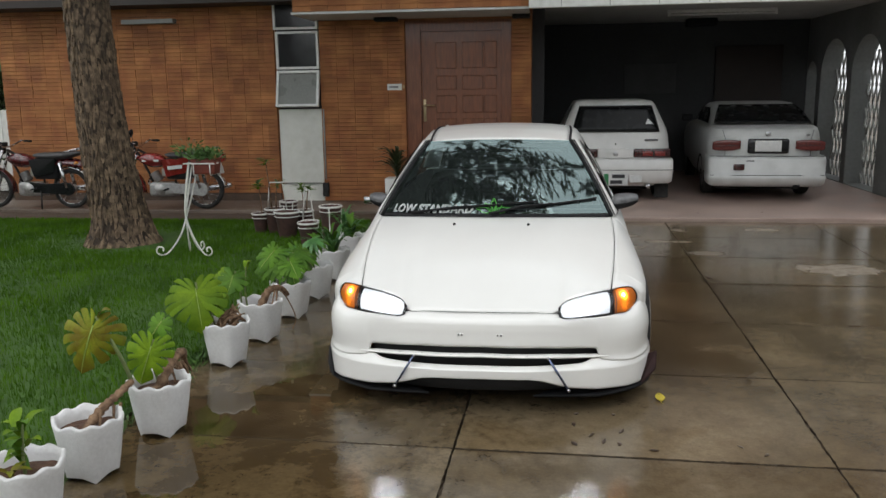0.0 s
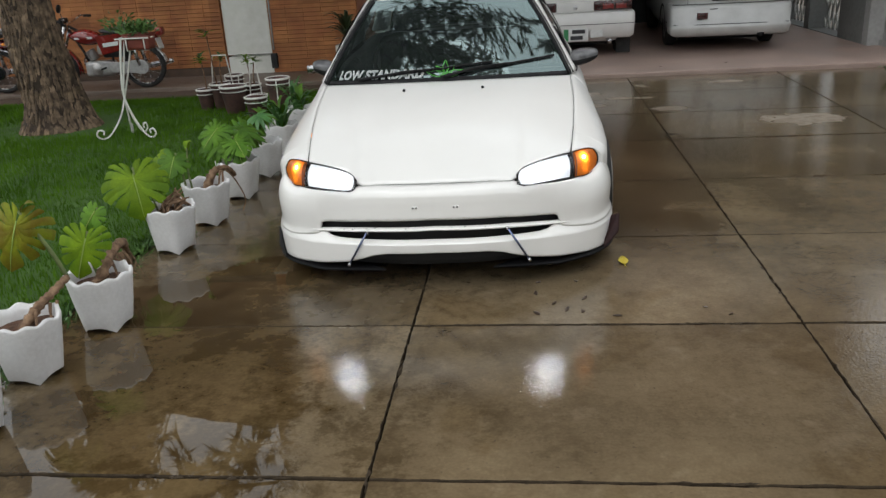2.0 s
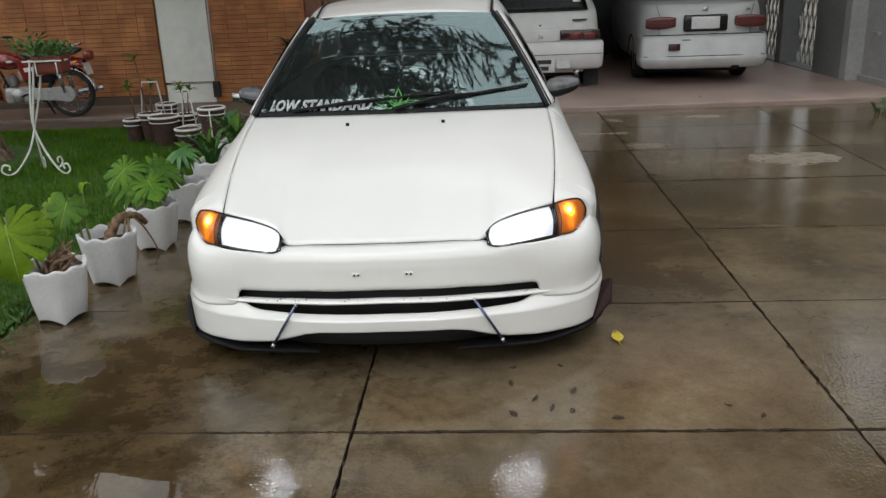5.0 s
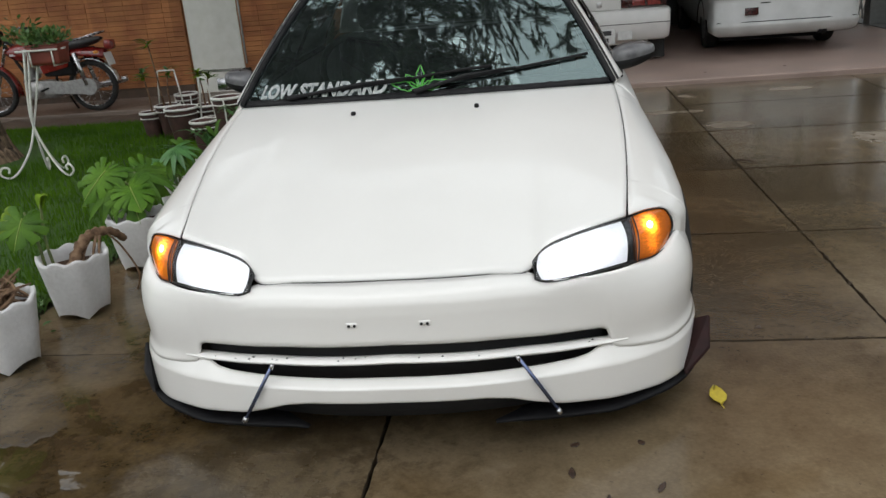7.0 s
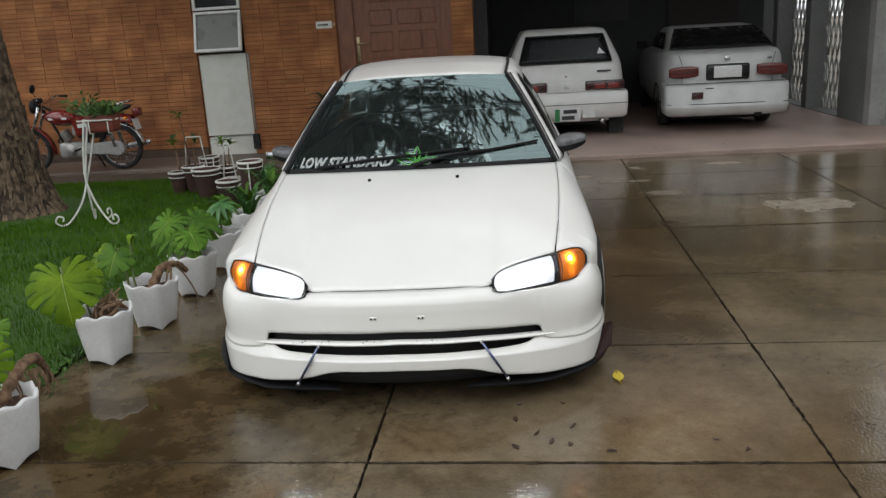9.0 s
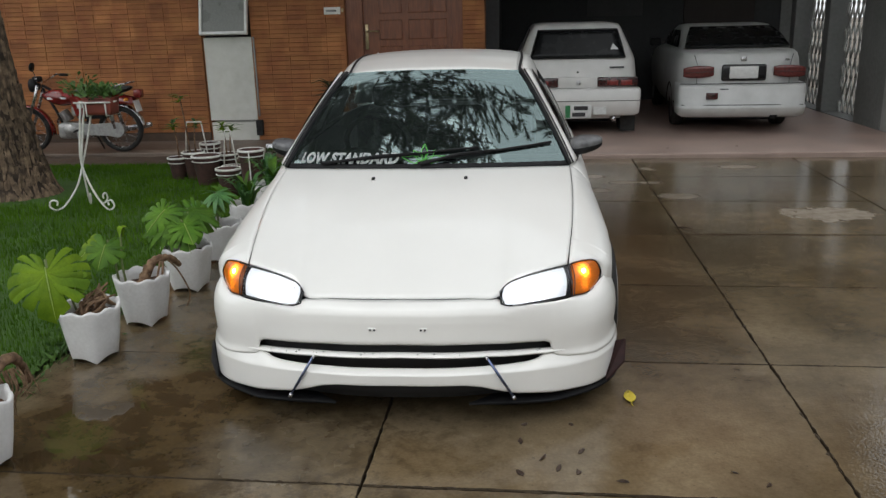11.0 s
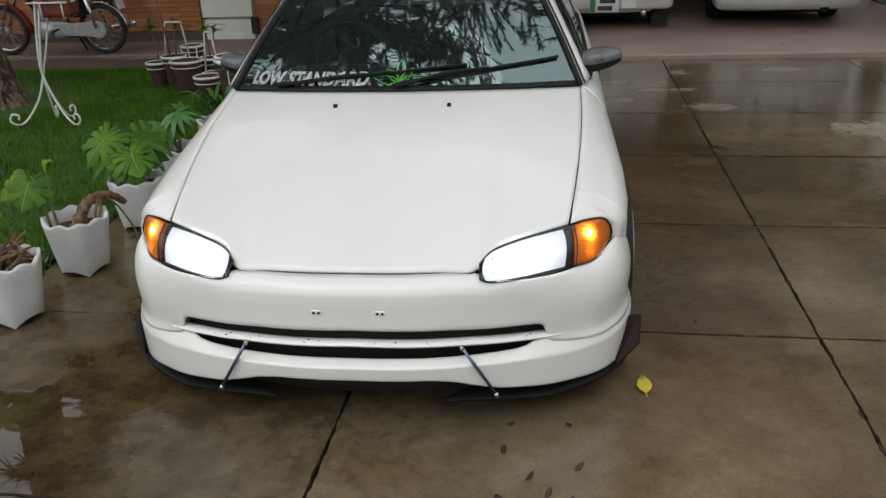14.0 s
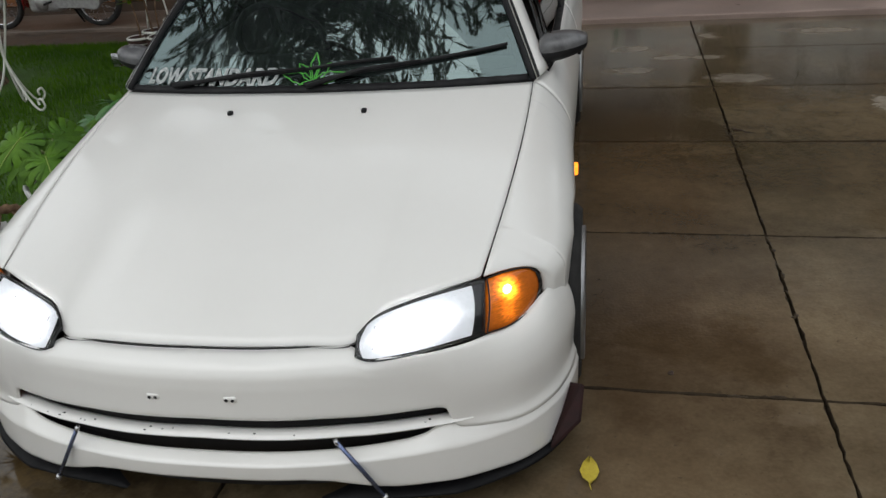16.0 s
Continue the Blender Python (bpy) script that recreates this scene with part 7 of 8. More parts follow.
part("lock", lathe([(0.0, 0), (0.012, 0.0), (0.012, 0.01)], 12, m=Matrix.Translation((0.0, 0.065, 0.80)) @ Matrix.Rotation(radians(90), 4, "X")), M["black"], hatch)
part("model_badge", box(0.40, 0.58, 0.052, 0.064, 0.845, 0.865), M["plate_ink"], hatch, smooth=False)
np_ = part("number_plate", box(-0.16, 0.17, -0.062, -0.050, 0.235, 0.40, bevel=0.004), M["plate"], hatch, "white number plate with a green edge")
part("band", box(-0.157, -0.095, -0.0645, -0.060, 0.240, 0.395), M["plate_green"], np_, smooth=False)
bars_on(np_, -0.07, 0.15, 0.255, 0.385, -0.0625, [(0.1, 0.9), (0.0, 0.75)], M["plate_ink"])
part("bumper_tab", box(0.20, 0.36, -0.054, -0.044, 0.275, 0.37), M["plate"], hatch, smooth=False)
for s in (-1, 1):
    part("mud_flap", box(s * 0.665 - 0.095, s * 0.665 + 0.095, 0.20, 0.215, 0.03, 0.32, bevel=0.004), M["rubber"], hatch, "black rubber mud flap", smooth=False)
part("bumper_seam", tube([(-0.78, -0.035, 0.445), (-0.4, -0.047, 0.445), (0.4, -0.047, 0.445), (0.78, -0.035, 0.445)], 0.004, 5), M["rubber"], hatch)
part("garnish", box(-0.245, 0.245, 0.018, 0.06, 0.605, 0.742, bevel=0.008), M["paint_dull"], hatch, "white panel between the tail lights")
part("exhaust", tube([(0.46, -0.02, 0.215), (0.46, 0.3, 0.215)], 0.035, 12), M["chrome"], hatch)

sedan = thing("sedan", "white saloon parked rear-out, its paint greyed for the garage's shade", "car", at=(3.332, 7.75, GF), turn=-4)
soft_edges(part("body", shell([(0.24, 0.70, 0.20, 4.3), (0.40, 0.81, 0.08, 4.4), (0.66, 0.835, 0.055, 4.4), (0.80, 0.835, 0.06, 4.3), (0.94, 0.815, 0.085, 4.0), (1.005, 0.79, 0.13, 3.6), (1.035, 0.755, 0.22, 3.2), (1.05, 0.735, 0.60, 3.0), (1.265, 0.655, 1.12, 2.45), (1.325, 0.60, 1.28, 2.3), (1.345, 0.50, 1.45, 2.1)], power=5), M["paint_shade_greyed"], sedan), 0.004)
part("rear_bumper", shell([(0.25, 0.77, 0.06, 0.6), (0.28, 0.825, -0.01, 0.6), (0.36, 0.840, -0.045, 0.6), (0.395, 0.840, -0.045, 0.6), (0.402, 0.832, -0.012, 0.6), (0.60, 0.838, -0.010, 0.6), (0.655, 0.828, 0.03, 0.6)], power=5), M["paint_shade_greyed"], sedan, "scuffed white rear bumper")
part("under", box(-0.62, 0.62, 0.75, 4.0, 0.14, 0.30), M["void"], sedan, smooth=False)


def rear_glass(u, v, lift=0.0):
    return Vector(((-1 + 2 * u) * (0.705 - 0.130 * v), 0.60 + 0.545 * v - lift * 0.9 - 0.05 * (1 - (2 * u - 1) ** 2), 1.055 + 0.232 * v + lift * 0.6 + 0.02 * math.sin(math.pi * v)))


part("rear_window", grid(lambda u, v: rear_glass(u, v, 0.035), 14, 8), M["tail_glass"], sedan, "dark tinted rear window", solid=0.004)
part("window_seal", tube([rear_glass(a, b, 0.035) for a, b in ((0, 0), (0.25, 0), (0.5, 0), (0.75, 0), (1, 0), (1, 0.5), (1, 1), (0.5, 1), (0, 1), (0, 0.5), (0, 0))], 0.009, 6), M["rubber"], sedan)
for s in (-1, 1):
    def lampf(u, v):
        x = 0.385 + 0.40 * u
        round_ = 1 - 0.30 * (1 - u) ** 5 - 0.34 * u ** 6
        return Vector((s * x, 0.045 + 0.10 * max(0, x - 0.55) ** 1.5, 0.806 + 0.145 * (v - 0.5) * round_ - 0.012 * u))
    tl = part("tail_light", grid(lampf, 10, 4), M["dull_red"], sedan, "faded red tail light", solid=-0.03)
    part("divider", grid(lambda u, v: lampf(u, 0.46 + 0.06 * v) - Vector((0, 0.034, 0)), 10, 1), M["smoke_lens"], tl, solid=0.003)
    part("boot_seam", tube([(s * 0.60, 0.070, 0.66), (s * 0.60, 0.072, 0.88), (s * 0.64, 0.11, 1.0)], 0.004, 5), M["rubber"], sedan)
    sw_ = part("side_window", grid(lambda u, v: Vector((s * (0.752 - 0.085 * v), (0.95 + 0.42 * v) + (1.75 - 0.80 * v) * u, 1.062 + 0.205 * v)), 6, 4), M["tail_glass"], sedan, "dark side windows", solid=0.004)
    part("pillar", grid(lambda u, v: Vector((s * (0.756 - 0.085 * v), 1.80 + 0.08 * u, 1.062 + 0.205 * v)), 1, 3), M["black"], sw_, solid=0.004)
    part("wing_mirror", box(s * 0.90 - 0.09, s * 0.90 + 0.09, 2.62, 2.74, 1.02, 1.14, bevel=0.03, segs=3), M["black"], sedan)
    part("wheel_arch", grid(lambda u, v: Vector((s * (0.832 + 0.004 * v), 1.05 - (0.31 + 0.03 * v) * math.cos(math.pi * u), 0.28 + (0.31 + 0.03 * v) * math.sin(math.pi * u))), 20, 1), M["void"], sedan, solid=0.006)
    parked_wheel(sedan, s * 0.72, 1.05)
    parked_wheel(sedan, s * 0.72, 3.6)
surround = part("plate_surround", box(-0.285, 0.295, 0.020, 0.07, 0.690, 0.885, bevel=0.03, segs=3), M["gloss_black"], sedan, "black plate surround")
part("number_plate", box(-0.185, 0.185, 0.010, 0.022, 0.72, 0.862, bevel=0.005), M["plate"], surround, "blank white number plate")
part("badge", box(-0.04, 0.035, 0.05, 0.068, 0.925, 0.975, bevel=0.008), M["chrome"], sedan, "plain metal badge")
part("model_badge", box(0.52, 0.58, 0.052, 0.064, 0.92, 0.945), M["chrome"], sedan, smooth=False)
part("bumper_seam", tube([(-0.82, 0.04, 0.658), (-0.4, 0.022, 0.658), (0.4, 0.022, 0.658), (0.82, 0.04, 0.658)], 0.004, 5), M["rubber"], sedan)
part("fog_light", box(-0.48, -0.325, -0.030, 0.0, 0.475, 0.555, bevel=0.006), M["smoke_lens"], sedan, "dark red fog reflector")
part("lip_seam", tube([(-0.80, 0.02, 0.405), (-0.4, -0.015, 0.405), (0.4, -0.015, 0.405), (0.80, 0.02, 0.405)], 0.005, 5), M["rubber"], sedan)
part("scuff", box(-0.30, -0.19, -0.0145, -0.010, 0.590, 0.602), M["black"], sedan, smooth=False)
part("exhaust", tube([(0.42, -0.01, 0.275), (0.42, 0.3, 0.275)], 0.048, 14), M["black"], sedan)
for o in sedan.children_recursive:
    on_wheel = o.name.startswith(("wheel.", "rim")) or o.name == "wheel"
    o.data.transform(Matrix.Diagonal((0.922, 1, 1, 1)) if on_wheel else Matrix.Translation((0, 0, -0.0465)) @ Matrix.Diagonal((0.922, 1, 1.03, 1)))


# ---- motorcycles on the terrace ----
def motorcycle(name_label, at, paint, cover, plate_on, kick):
    """Built along +x, front at +x; the rear axle stands over the origin."""
    mc = thing("motorcycle", name_label, "motorcycle", "motorcycles by the wall", at=at, turn=180)
    R = 0.285

    def ring_wheel(x):
        m = Matrix.Translation((x, 0, R)) @ Matrix.Rotation(radians(90), 4, "X")
        t = part("wheel", lathe([(R - 0.055, -0.022), (R - 0.03, -0.036), (R - 0.006, -0.026), (R, 0), (R - 0.006, 0.026), (R - 0.03, 0.036), (R - 0.055, 0.022), (R - 0.055, -0.022)], 40, m=m), M["rubber"], mc)
        part("rim", lathe([(R - 0.056, -0.020), (R - 0.066, -0.014), (R - 0.066, 0.014), (R - 0.056, 0.020)], 36, m=m), M["chrome"], t)
        sp = bmesh.new()
        for k in range(24):
            a, b = 2 * math.pi * k / 24, 2 * math.pi * (k + 2.5 * (-1) ** k) / 24
            s = 0.025 * (-1) ** (k // 2)
            tube([m @ Vector((0.035 * math.cos(b), 0.035 * math.sin(b), s)), m @ Vector(((R - 0.06) * math.cos(a), (R - 0.06) * math.sin(a), 0))], 0.0018, 4, sp, caps=False)
        part("spokes", sp, M["chrome"], t)
        part("hub", lathe([(0.0, -0.06), (0.05, -0.055), (0.06, -0.02), (0.06, 0.02), (0.05, 0.055), (0.0, 0.06)], 20, m=m), M["engine"], t)

    def guard(x, a0, a1, material, r):
        return part("mudguard", grid(lambda u, v: (x + r * math.cos(a0 + (a1 - a0) * u), (v - 0.5) * 0.11, R + r * math.sin(a0 + (a1 - a0) * u) - 0.02 * (2 * v - 1) ** 2), 22, 6), material, mc, solid=0.004)
    ring_wheel(0.0)
    ring_wheel(1.20)
    guard(0.0, radians(-5 + 180), radians(60), M["chrome"], R + 0.035)
    guard(1.20, radians(190), radians(45), paint, R + 0.035)
    tk = [(0.56, 0.70), (0.60, 0.80), (0.72, 0.835), (0.86, 0.80), (0.93, 0.72)]
    part("tank", grid(lambda u, v: (lambda f, a: Vector((0.50 + 0.45 * f, 0.13 * math.sin(math.pi * min(max(f, 0.03), 0.97)) ** 0.4 * math.cos(a), 0.665 + 0.05 * f + 0.105 * math.sin(math.pi * min(max(f, 0.03), 0.97)) ** 0.6 * math.sin(a))))(v, 2 * math.pi * u), 20, 14, wrap=True), paint, mc, "painted fuel tank")
    for y in (-0.112, 0.112) if plate_on else ():
        part("tank_stripe", box(0.60, 0.84, y - 0.012, y + 0.012, 0.675, 0.70), M["plate"], mc, smooth=False)
    part("seat", grid(lambda u, v: Vector((-0.20 + 0.74 * v, 0.115 * math.cos(2 * math.pi * u) * math.sin(math.pi * (0.01 + 0.98 * v)) ** 0.3, 0.760 + 0.060 * math.sin(2 * math.pi * u) * math.sin(math.pi * (0.01 + 0.98 * v)) ** 0.4 + 0.035 * (1 - v) ** 2 - 0.02 * math.sin(math.pi * v))), 16, 18, wrap=True), M["vinyl"], mc, "long black vinyl seat")
    for s in (-1, 1):
        part("side_cover", plate([(0.20, s * 0.105, 0.52), (0.50, s * 0.115, 0.46), (0.56, s * 0.12, 0.70), (0.16, s * 0.11, 0.73)], 0.012 * s), cover, mc, smooth=False)
        if plate_on:
            part("cover_stripe", plate([(0.26, s * 0.13, 0.58), (0.46, s * 0.135, 0.56), (0.47, s * 0.135, 0.61), (0.25, s * 0.13, 0.63)], 0.004 * s), M["plate"], mc, smooth=False)
        part("fork", tube([(1.20, s * 0.075, R), (1.02, s * 0.075, 0.70), (0.97, s * 0.075, 0.84)], [0.017, 0.02, 0.02], 8), M["chrome"], mc)
        part("shock", tube([(0.02, s * 0.11, R + 0.02), (0.10, s * 0.11, 0.66)], [0.024, 0.026], 10), M["chrome"], mc)
        part("swing_arm", tube([(0.0, s * 0.085, R), (0.42, s * 0.085, 0.33)], 0.016, 6), M["black"], mc)
        part("indicator", lathe([(0.0, -0.02), (0.028, -0.015), (0.03, 0.01), (0.0, 0.02)], 12, m=Matrix.Translation((-0.18, s * 0.15, 0.66))), M["amber_off"], mc)
        part("foot_peg", tube([(0.48, s * 0.10, 0.30), (0.48, s * 0.26, 0.29)], 0.012, 6), M["rubber"], mc)
        part("grip", tube([(0.86, s * 0.28, 0.95), (0.80, s * 0.37, 0.94)], 0.017, 8), M["rubber"], mc)
        if s > 0:
            stem = part("mirror", lathe([(0.0, 0.012), (0.05, 0.008), (0.055, -0.008), (0.0, -0.014)], 16, m=Matrix.Translation((0.87, s * 0.31, 1.08)) @ Matrix.Rotation(radians(80), 4, "Y")), M["black"], mc)
            part("mirror_stem", tube([(0.88, s * 0.24, 0.96), (0.87, s * 0.30, 1.05)], 0.006, 5), M["chrome"], stem)
    part("handlebar", tube([(0.80, -0.37, 0.94), (0.88, -0.25, 0.96), (0.95, -0.10, 0.88), (0.95, 0.10, 0.88), (0.88, 0.25, 0.96), (0.80, 0.37, 0.94)], 0.012, 8), M["chrome"], mc)
    soft_edges(part("battery_box", box(0.16, 0.52, -0.085, 0.085, 0.42, 0.72, bevel=0.03), M["black"], mc), 0.004)
    part("rear_fender", grid(lambda u, v: (-0.22 + 0.50 * u, (v - 0.5) * 0.17, 0.735 - 0.10 * (2 * v - 1) ** 2 - 0.05 * (1 - u) ** 2), 10, 8), paint, mc, solid=0.006)
    part("carburettor", box(0.50, 0.60, -0.05, 0.05, 0.46, 0.58, bevel=0.02), M["engine"], mc)
    head = part("headlight", lathe([(0.0, -0.07), (0.06, -0.05), (0.082, 0.0), (0.085, 0.035), (0.0, 0.05)], 20, m=Matrix.Translation((1.05, 0, 0.84)) @ Matrix.Rotation(radians(90), 4, "Y")), M["black"], mc)
    part("lens", lathe([(0.0, 0.055), (0.05, 0.05), (0.078, 0.036)], 20, m=Matrix.Translation((1.05, 0, 0.84)) @ Matrix.Rotation(radians(90), 4, "Y")), M["chrome"], head)
    part("meter", box(0.96, 1.04, -0.06, 0.06, 0.88, 0.95, bevel=0.015), M["black"], mc)
    fr = bmesh.new()
    tube([(0.95, 0, 0.84), (0.62, 0, 0.66), (0.30, 0, 0.62), (-0.10, 0, 0.70)], 0.018, 7, fr)
    tube([(0.95, 0, 0.80), (0.80, 0, 0.50), (0.72, 0, 0.28)], 0.017, 7, fr)
    tube([(0.42, 0, 0.63), (0.42, 0, 0.28), (0.72, 0, 0.24)], 0.016, 7, fr)
    part("frame", fr, M["black"], mc)
    eng = part("engine", box(0.40, 0.78, -0.11, 0.11, 0.18, 0.38, bevel=0.05, segs=3), M["case"], mc, "cast metal engine")
    for s in (-1, 1):
        part("cover", lathe([(0.0, 0.028), (0.07, 0.024), (0.085, 0.0), (0.085, -0.02)], 24, m=Matrix.Translation((0.60, s * 0.115, 0.29)) @ Matrix.Rotation(radians(-90 * s), 4, "X")), M["engine"], eng)
    cyl = Matrix.Translation((0.66, 0, 0.40)) @ Matrix.Rotation(radians(28), 4, "Y")
    for k in range(8):
        part("fin", lathe([(0.0, 0.0), (0.072 - 0.001 * k, 0.0), (0.072 - 0.001 * k, 0.006), (0.0, 0.006)], 20, m=cyl @ Matrix.Translation((0, 0, 0.018 * k))), M["engine"], eng)
    ex = tube([spline([(0.78, -0.07, 0.46), (0.86, -0.09, 0.36), (0.74, -0.12, 0.20), (0.45, -0.15, 0.20), (0.05, -0.17, 0.26), (-0.32, -0.18, 0.32)], k / 24) for k in range(25)], [0.018] * 12 + [0.022, 0.03, 0.036] + [0.038] * 9 + [0.03], 10)
    part("exhaust", ex, M["chrome"], mc)
    cc = [(0.0, 0.12, R + 0.095), (0.30, 0.12, 0.36), (0.58, 0.12, 0.385), (0.64, 0.12, 0.33), (0.60, 0.12, 0.24), (0.10, 0.12, R - 0.075)] + [(0.095 * math.cos(a), 0.12, R + 0.095 * math.sin(a)) for a in [radians(270 - 22 * k) for k in range(8)]]
    soft_edges(part("chain_cover", plate(cc, 0.03), cover if kick > 0 else M["case"], mc, smooth=False), 0.006)
    part("tail_light", box(-0.325, -0.235, -0.072, 0.072, 0.665, 0.775, bevel=0.025), M["red_lens"], mc, "red tail light")
    if plate_on:
        pl = part("number_plate", plate([(-0.27, -0.085, 0.50), (-0.27, 0.085, 0.50), (-0.235, 0.085, 0.64), (-0.235, -0.085, 0.64)], 0.004), M["plate"], mc, "pale number plate", smooth=False)
    part("grab_rail", tube([(0.05, -0.12, 0.80), (-0.20, -0.11, 0.86), (-0.24, 0, 0.87), (-0.20, 0.11, 0.86), (0.05, 0.12, 0.80)], 0.009, 6), M["chrome"], mc)
    part("side_stand", tube([(0.42, kick * 0.10, 0.28), (0.36, kick * 0.22, 0.01)], 0.011, 6), M["black"], mc)
    return mc


motorcycle("red motorcycle with a black seat on the terrace", (-4.43, 7.12, 0.03), M["red_paint"], M["red_paint"], True, -1)
motorcycle("black and maroon motorcycle on the terrace behind the tree", (-6.43, 7.15, 0.03), M["maroon"], M["gloss_black"], False, 1)

# ---- drive slabs ----
drive = thing("driveway", "wet brown concrete drive cast in large slabs", "driveway", kind="structure")
part("bed", grid(lambda u, v: (-1.86 + 7.2 * u, -9.0 + 15.36 * v, -0.03), 2, 2), M["earth"], drive)
LINES_X = [-1.81, -0.085, 1.607, 3.325, 5.27]
LINES_Y = [-9.0, -7.25, -6.11, -4.97, -3.83, -2.69, -1.55, -0.408, 0.728, 1.885, 3.09, 4.2, 5.3, 6.40]
rs = random.Random(21)


def slab(x0, x1, y0, y1):
    bm = bmesh.new()
    g, h = 0.0034, 0.0050
    pts, cut = [], rs.uniform(0, 90)
    # beside the car the cross joints are packed with silt
    h0, h1 = (0.0014 if x1 < 0 and 0.5 < y < 3.5 else h for y in (y0, y1))
    corners = [(x0 + g, y0 + h0), (x1 - g, y0 + h0), (x1 - g, y1 - h1), (x0 + g, y1 - h1)]
    for (ax, ay), (bx, by) in zip(corners, corners[1:] + corners[:1]):
        for k in range(40):
            f = k / 40
            x, y = ax + (bx - ax) * f, ay + (by - ay) * f
            if k:
                r = 0.004 * noise.noise((x * 7, y * 7, cut)) + 0.003 * noise.noise((x * 45, y * 45, cut)) + rs.gauss(0, 0.0016)
                x, y = (x + r, y) if ax == bx else (x, y + r)
            pts.append((x + 0.028 * y, min(y - 0.032 * x, 6.335)))
    cx, cy = sum(p[0] for p in pts) / len(pts), sum(p[1] for p in pts) / len(pts)
    dz = rs.uniform(-0.002, 0.002)
    top = [bm.verts.new((x, y, dz - 0.006)) for x, y in pts]
    inn = [bm.verts.new((x + math.copysign(min(0.0028, abs(cx - x)), cx - x), y + math.copysign(min(0.0028, abs(cy - y)), cy - y), dz)) for x, y in pts]
    low = [bm.verts.new((x, y, -0.06)) for x, y in pts]
    n = len(pts)
    bm.faces.new(inn)
    for k in range(n):
        j = (k + 1) % n
        bm.faces.new((top[k], top[j], inn[j], inn[k]))
        bm.faces.new((low[k], low[j], top[j], top[k]))
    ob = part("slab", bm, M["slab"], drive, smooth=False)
    ob.data.materials.append(M["joint_dirt"])
    for f in ob.data.polygons[1:]:
        f.material_index = 1


for xa, xb in zip(LINES_X, LINES_X[1:]):
    for ya, yb in zip(LINES_Y, LINES_Y[1:]):
        slab(xa, xb, ya, yb)

# hairline cracks that run off the joint
def crack(points):
    w = random.Random(len(points))
    pts = [spline([Vector((x, y, 0.0025)) for x, y in points], k / 24) + Vector((w.uniform(-0.004, 0.004), w.uniform(-0.006, 0.006), 0)) for k in range(25)]
    bm = tube(pts, [0.0065 * (1 - 0.75 * k / 24) for k in range(25)], 5)
    for v in bm.verts:
        v.co.z = 0.0028 + (v.co.z - 0.0025) * 0.12
    part("crack", bm, M["joint_dirt"], drive, smooth=False)


crack([(1.675, 3.20), (1.69, 3.08), (1.72, 3.06), (1.745, 2.98), (1.74, 2.93)])
crack([(1.675, 3.06), (1.695, 3.00), (1.735, 2.95)])
crack([(1.68, 3.27), (1.70, 3.25), (1.76, 3.26)])

# broken edges and packed grit along the joints
rg, grit = random.Random(77), bmesh.new()
lines = [((x, -3.2), (x, 6.2)) for x in LINES_X[1:4]] + [((-0.9 if y < 0 else 1.0, y), (4.9, y)) for y in LINES_Y[5:12]]
for (ax, ay), (bx, by) in lines:
    for k in range(170):
        f = rg.random()
        if noise.noise((f * 9 + ax, f * 9 + ay, 4.0)) < 0.02:
            continue
        x, y = ax + (bx - ax) * f, ay + (by - ay) * f
        run, wide = rg.uniform(0.008, 0.040), rg.uniform(0.004, 0.012)
        lx, ly = (wide, run) if ax == bx else (run, wide)
        cx, cy = x + 0.028 * y + (rg.gauss(0, 0.004) if ax == bx else 0), y - 0.032 * x + (rg.gauss(0, 0.004) if ax != bx else 0)
        n, turn = 7, rg.uniform(0, 6.28)
        rim = [grit.verts.new((cx + lx * rg.uniform(0.5, 1.1) * math.cos(turn + 6.283 * q / n), cy + ly * rg.uniform(0.5, 1.1) * math.sin(turn + 6.283 * q / n), 0.0005)) for q in range(n)]
        mid = grit.verts.new((cx, cy, rg.uniform(0.0035, 0.006)))
        for q in range(n):
            grit.faces.new((rim[q], rim[(q + 1) % n], mid))
tagged(part("joint_grit", grit, M["joint_dirt"], drive, "dark packed grit along the broken joints", smooth=False), kind="stuff")

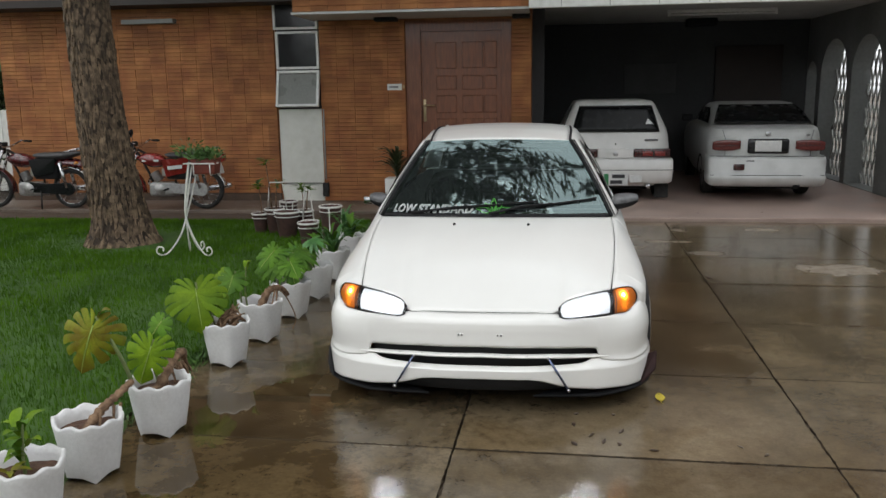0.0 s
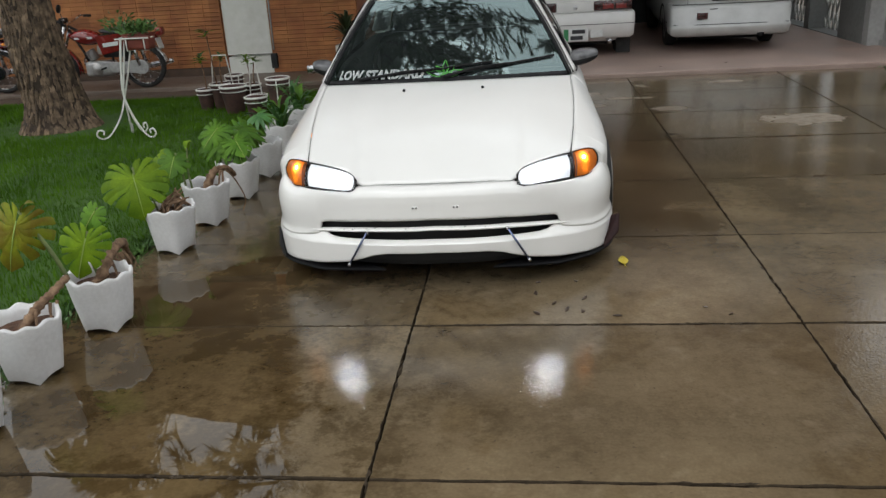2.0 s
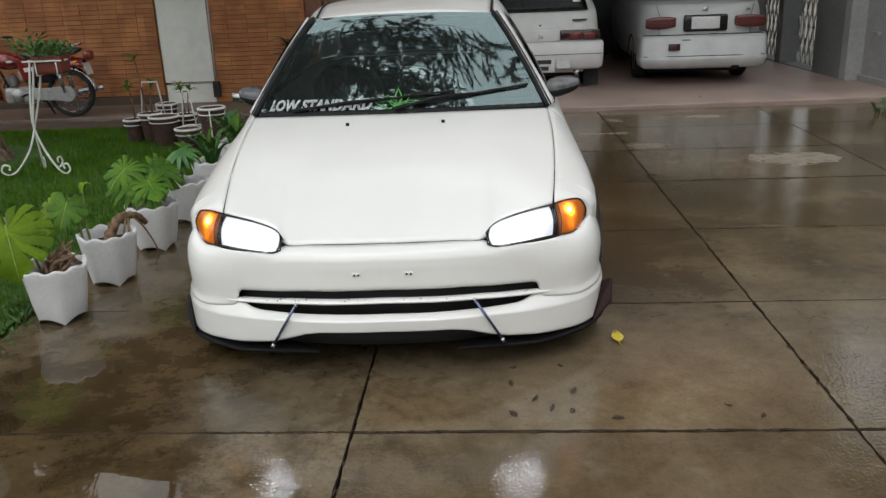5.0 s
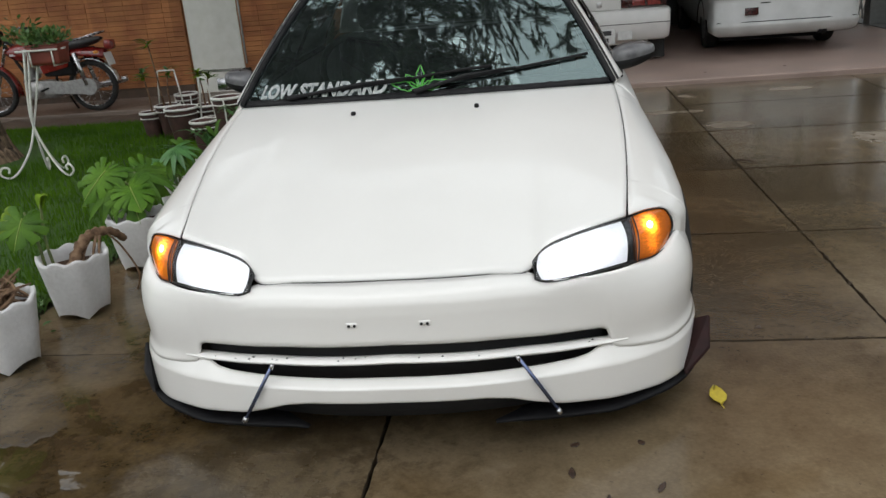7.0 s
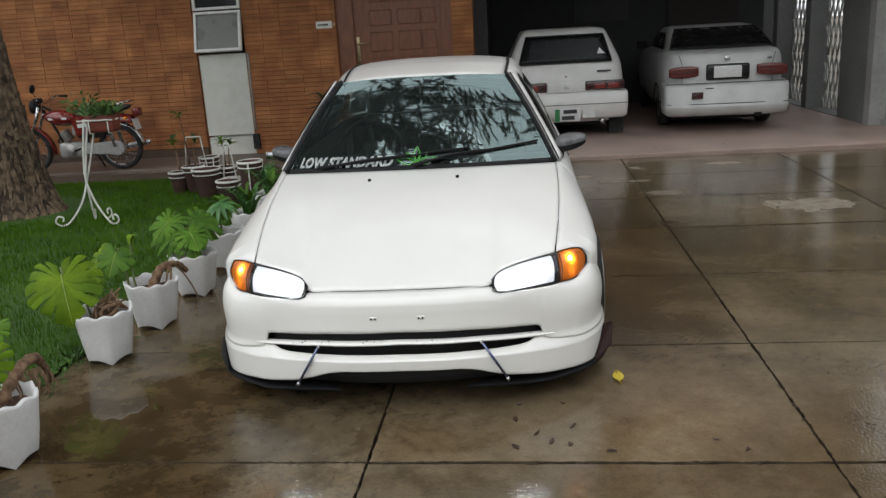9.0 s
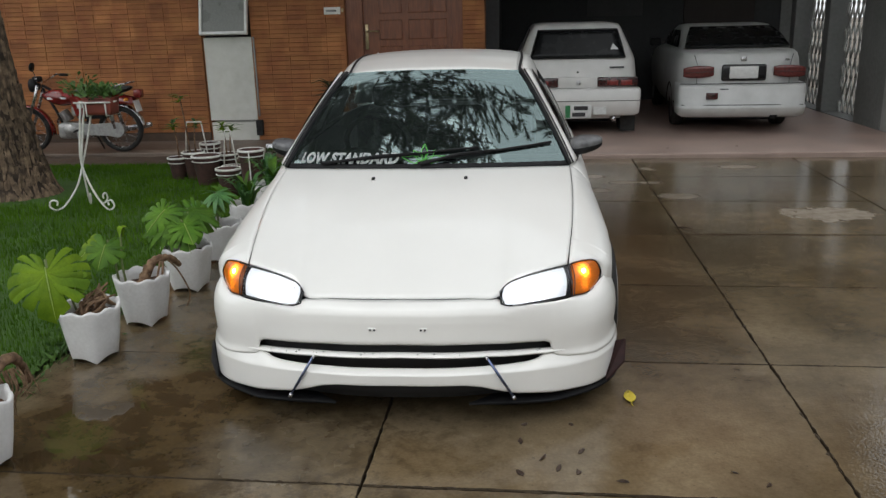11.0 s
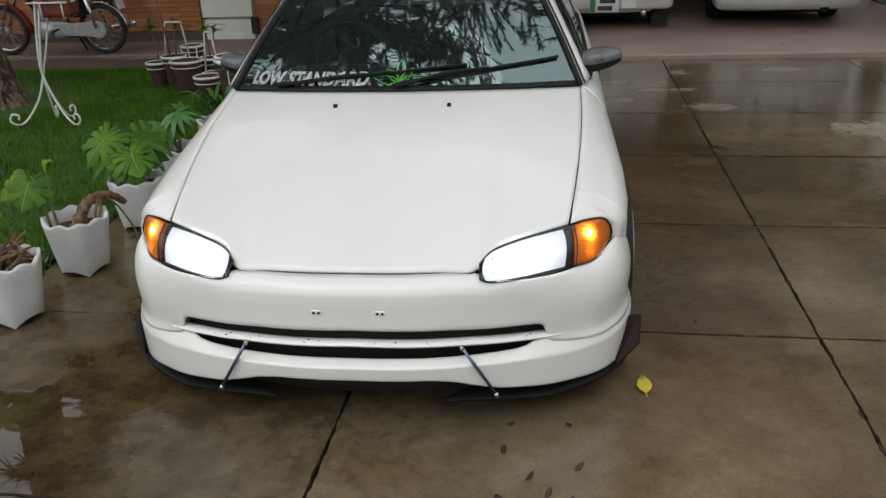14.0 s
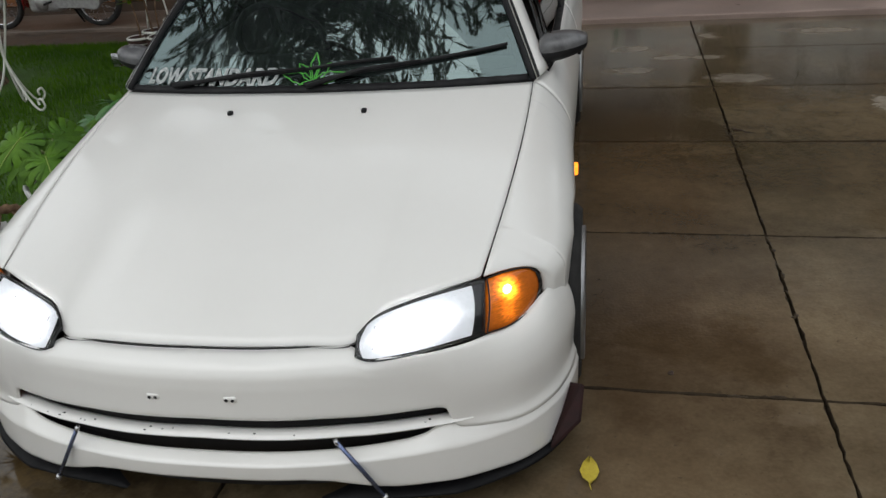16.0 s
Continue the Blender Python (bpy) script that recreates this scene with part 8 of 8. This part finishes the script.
# ---- face bricks, stacked in columns ----
BL, BH, GAP = 0.238, 0.0575, 0.004


def brick_shape(bm, x0, x1, z0, z1, front, back):
    c = 0.003
    a = [bm.verts.new(p) for p in ((x0, back, z0), (x1, back, z0), (x1, back, z1), (x0, back, z1))]
    b = [bm.verts.new(p) for p in ((x0, front + c, z0), (x1, front + c, z0), (x1, front + c, z1), (x0, front + c, z1))]
    e = 0.0012
    d = [bm.verts.new(p) for p in ((x0 + e, front, z0 + c), (x1 - e, front, z0 + c), (x1 - e, front, z1 - c), (x0 + e, front, z1 - c))]
    for k in range(4):
        j = (k + 1) % 4
        bm.faces.new((a[k], a[j], b[j], b[k]))
        bm.faces.new((b[k], b[j], d[j], d[k]))
    bm.faces.new(d)


def one_brick(w, h):
    bm = bmesh.new()
    brick_shape(bm, -w / 2, w / 2, -h / 2, h / 2, -0.018, 0.02)
    me = bpy.data.meshes.new("brick")
    bm.to_mesh(me)
    bm.free()
    me.materials.append(M["brick"])
    return me


def brick_field(x0, x1, z0, z1, single, yf=0.0, rest=None):
    cols = max(1, round((x1 - x0) / BL))
    w = (x1 - x0) / cols
    rows = int((z1 - z0) / BH)
    h = (z1 - z0) / rows
    me = one_brick(w - 0.0008, h - GAP) if single else None
    for i in range(cols):
        shift = rs.uniform(-0.001, 0.001)
        for j in range(rows):
            cx, cz = x0 + w * (i + 0.5), z0 + h * (j + 0.5)
            y = yf + shift + rs.gauss(0, 0.0022)
            if single:
                o = new("brick", me)
                o.parent = house
                o.location = (cx, y, cz)
            else:
                brick_shape(rest, cx - w / 2 + 0.0004, cx + w / 2 - 0.0004, cz - h / 2 + GAP / 2, cz + h / 2 - GAP / 2, y - 0.018, y + 0.02)


brick_field(-2.93, -1.68, 0.03, 2.62, True)
brick_field(-0.16, 0.12, 0.03, 2.62, True)
restb = bmesh.new()
brick_field(-7.9, -3.60, 0.145, 2.86, False, 0.0, restb)
brick_field(-3.0, 0.10, 2.665, 2.95, False, -1.002, restb)
tagged(part("brickwork", restb, M["brick_rest"], house, smooth=False), kind="stuff")
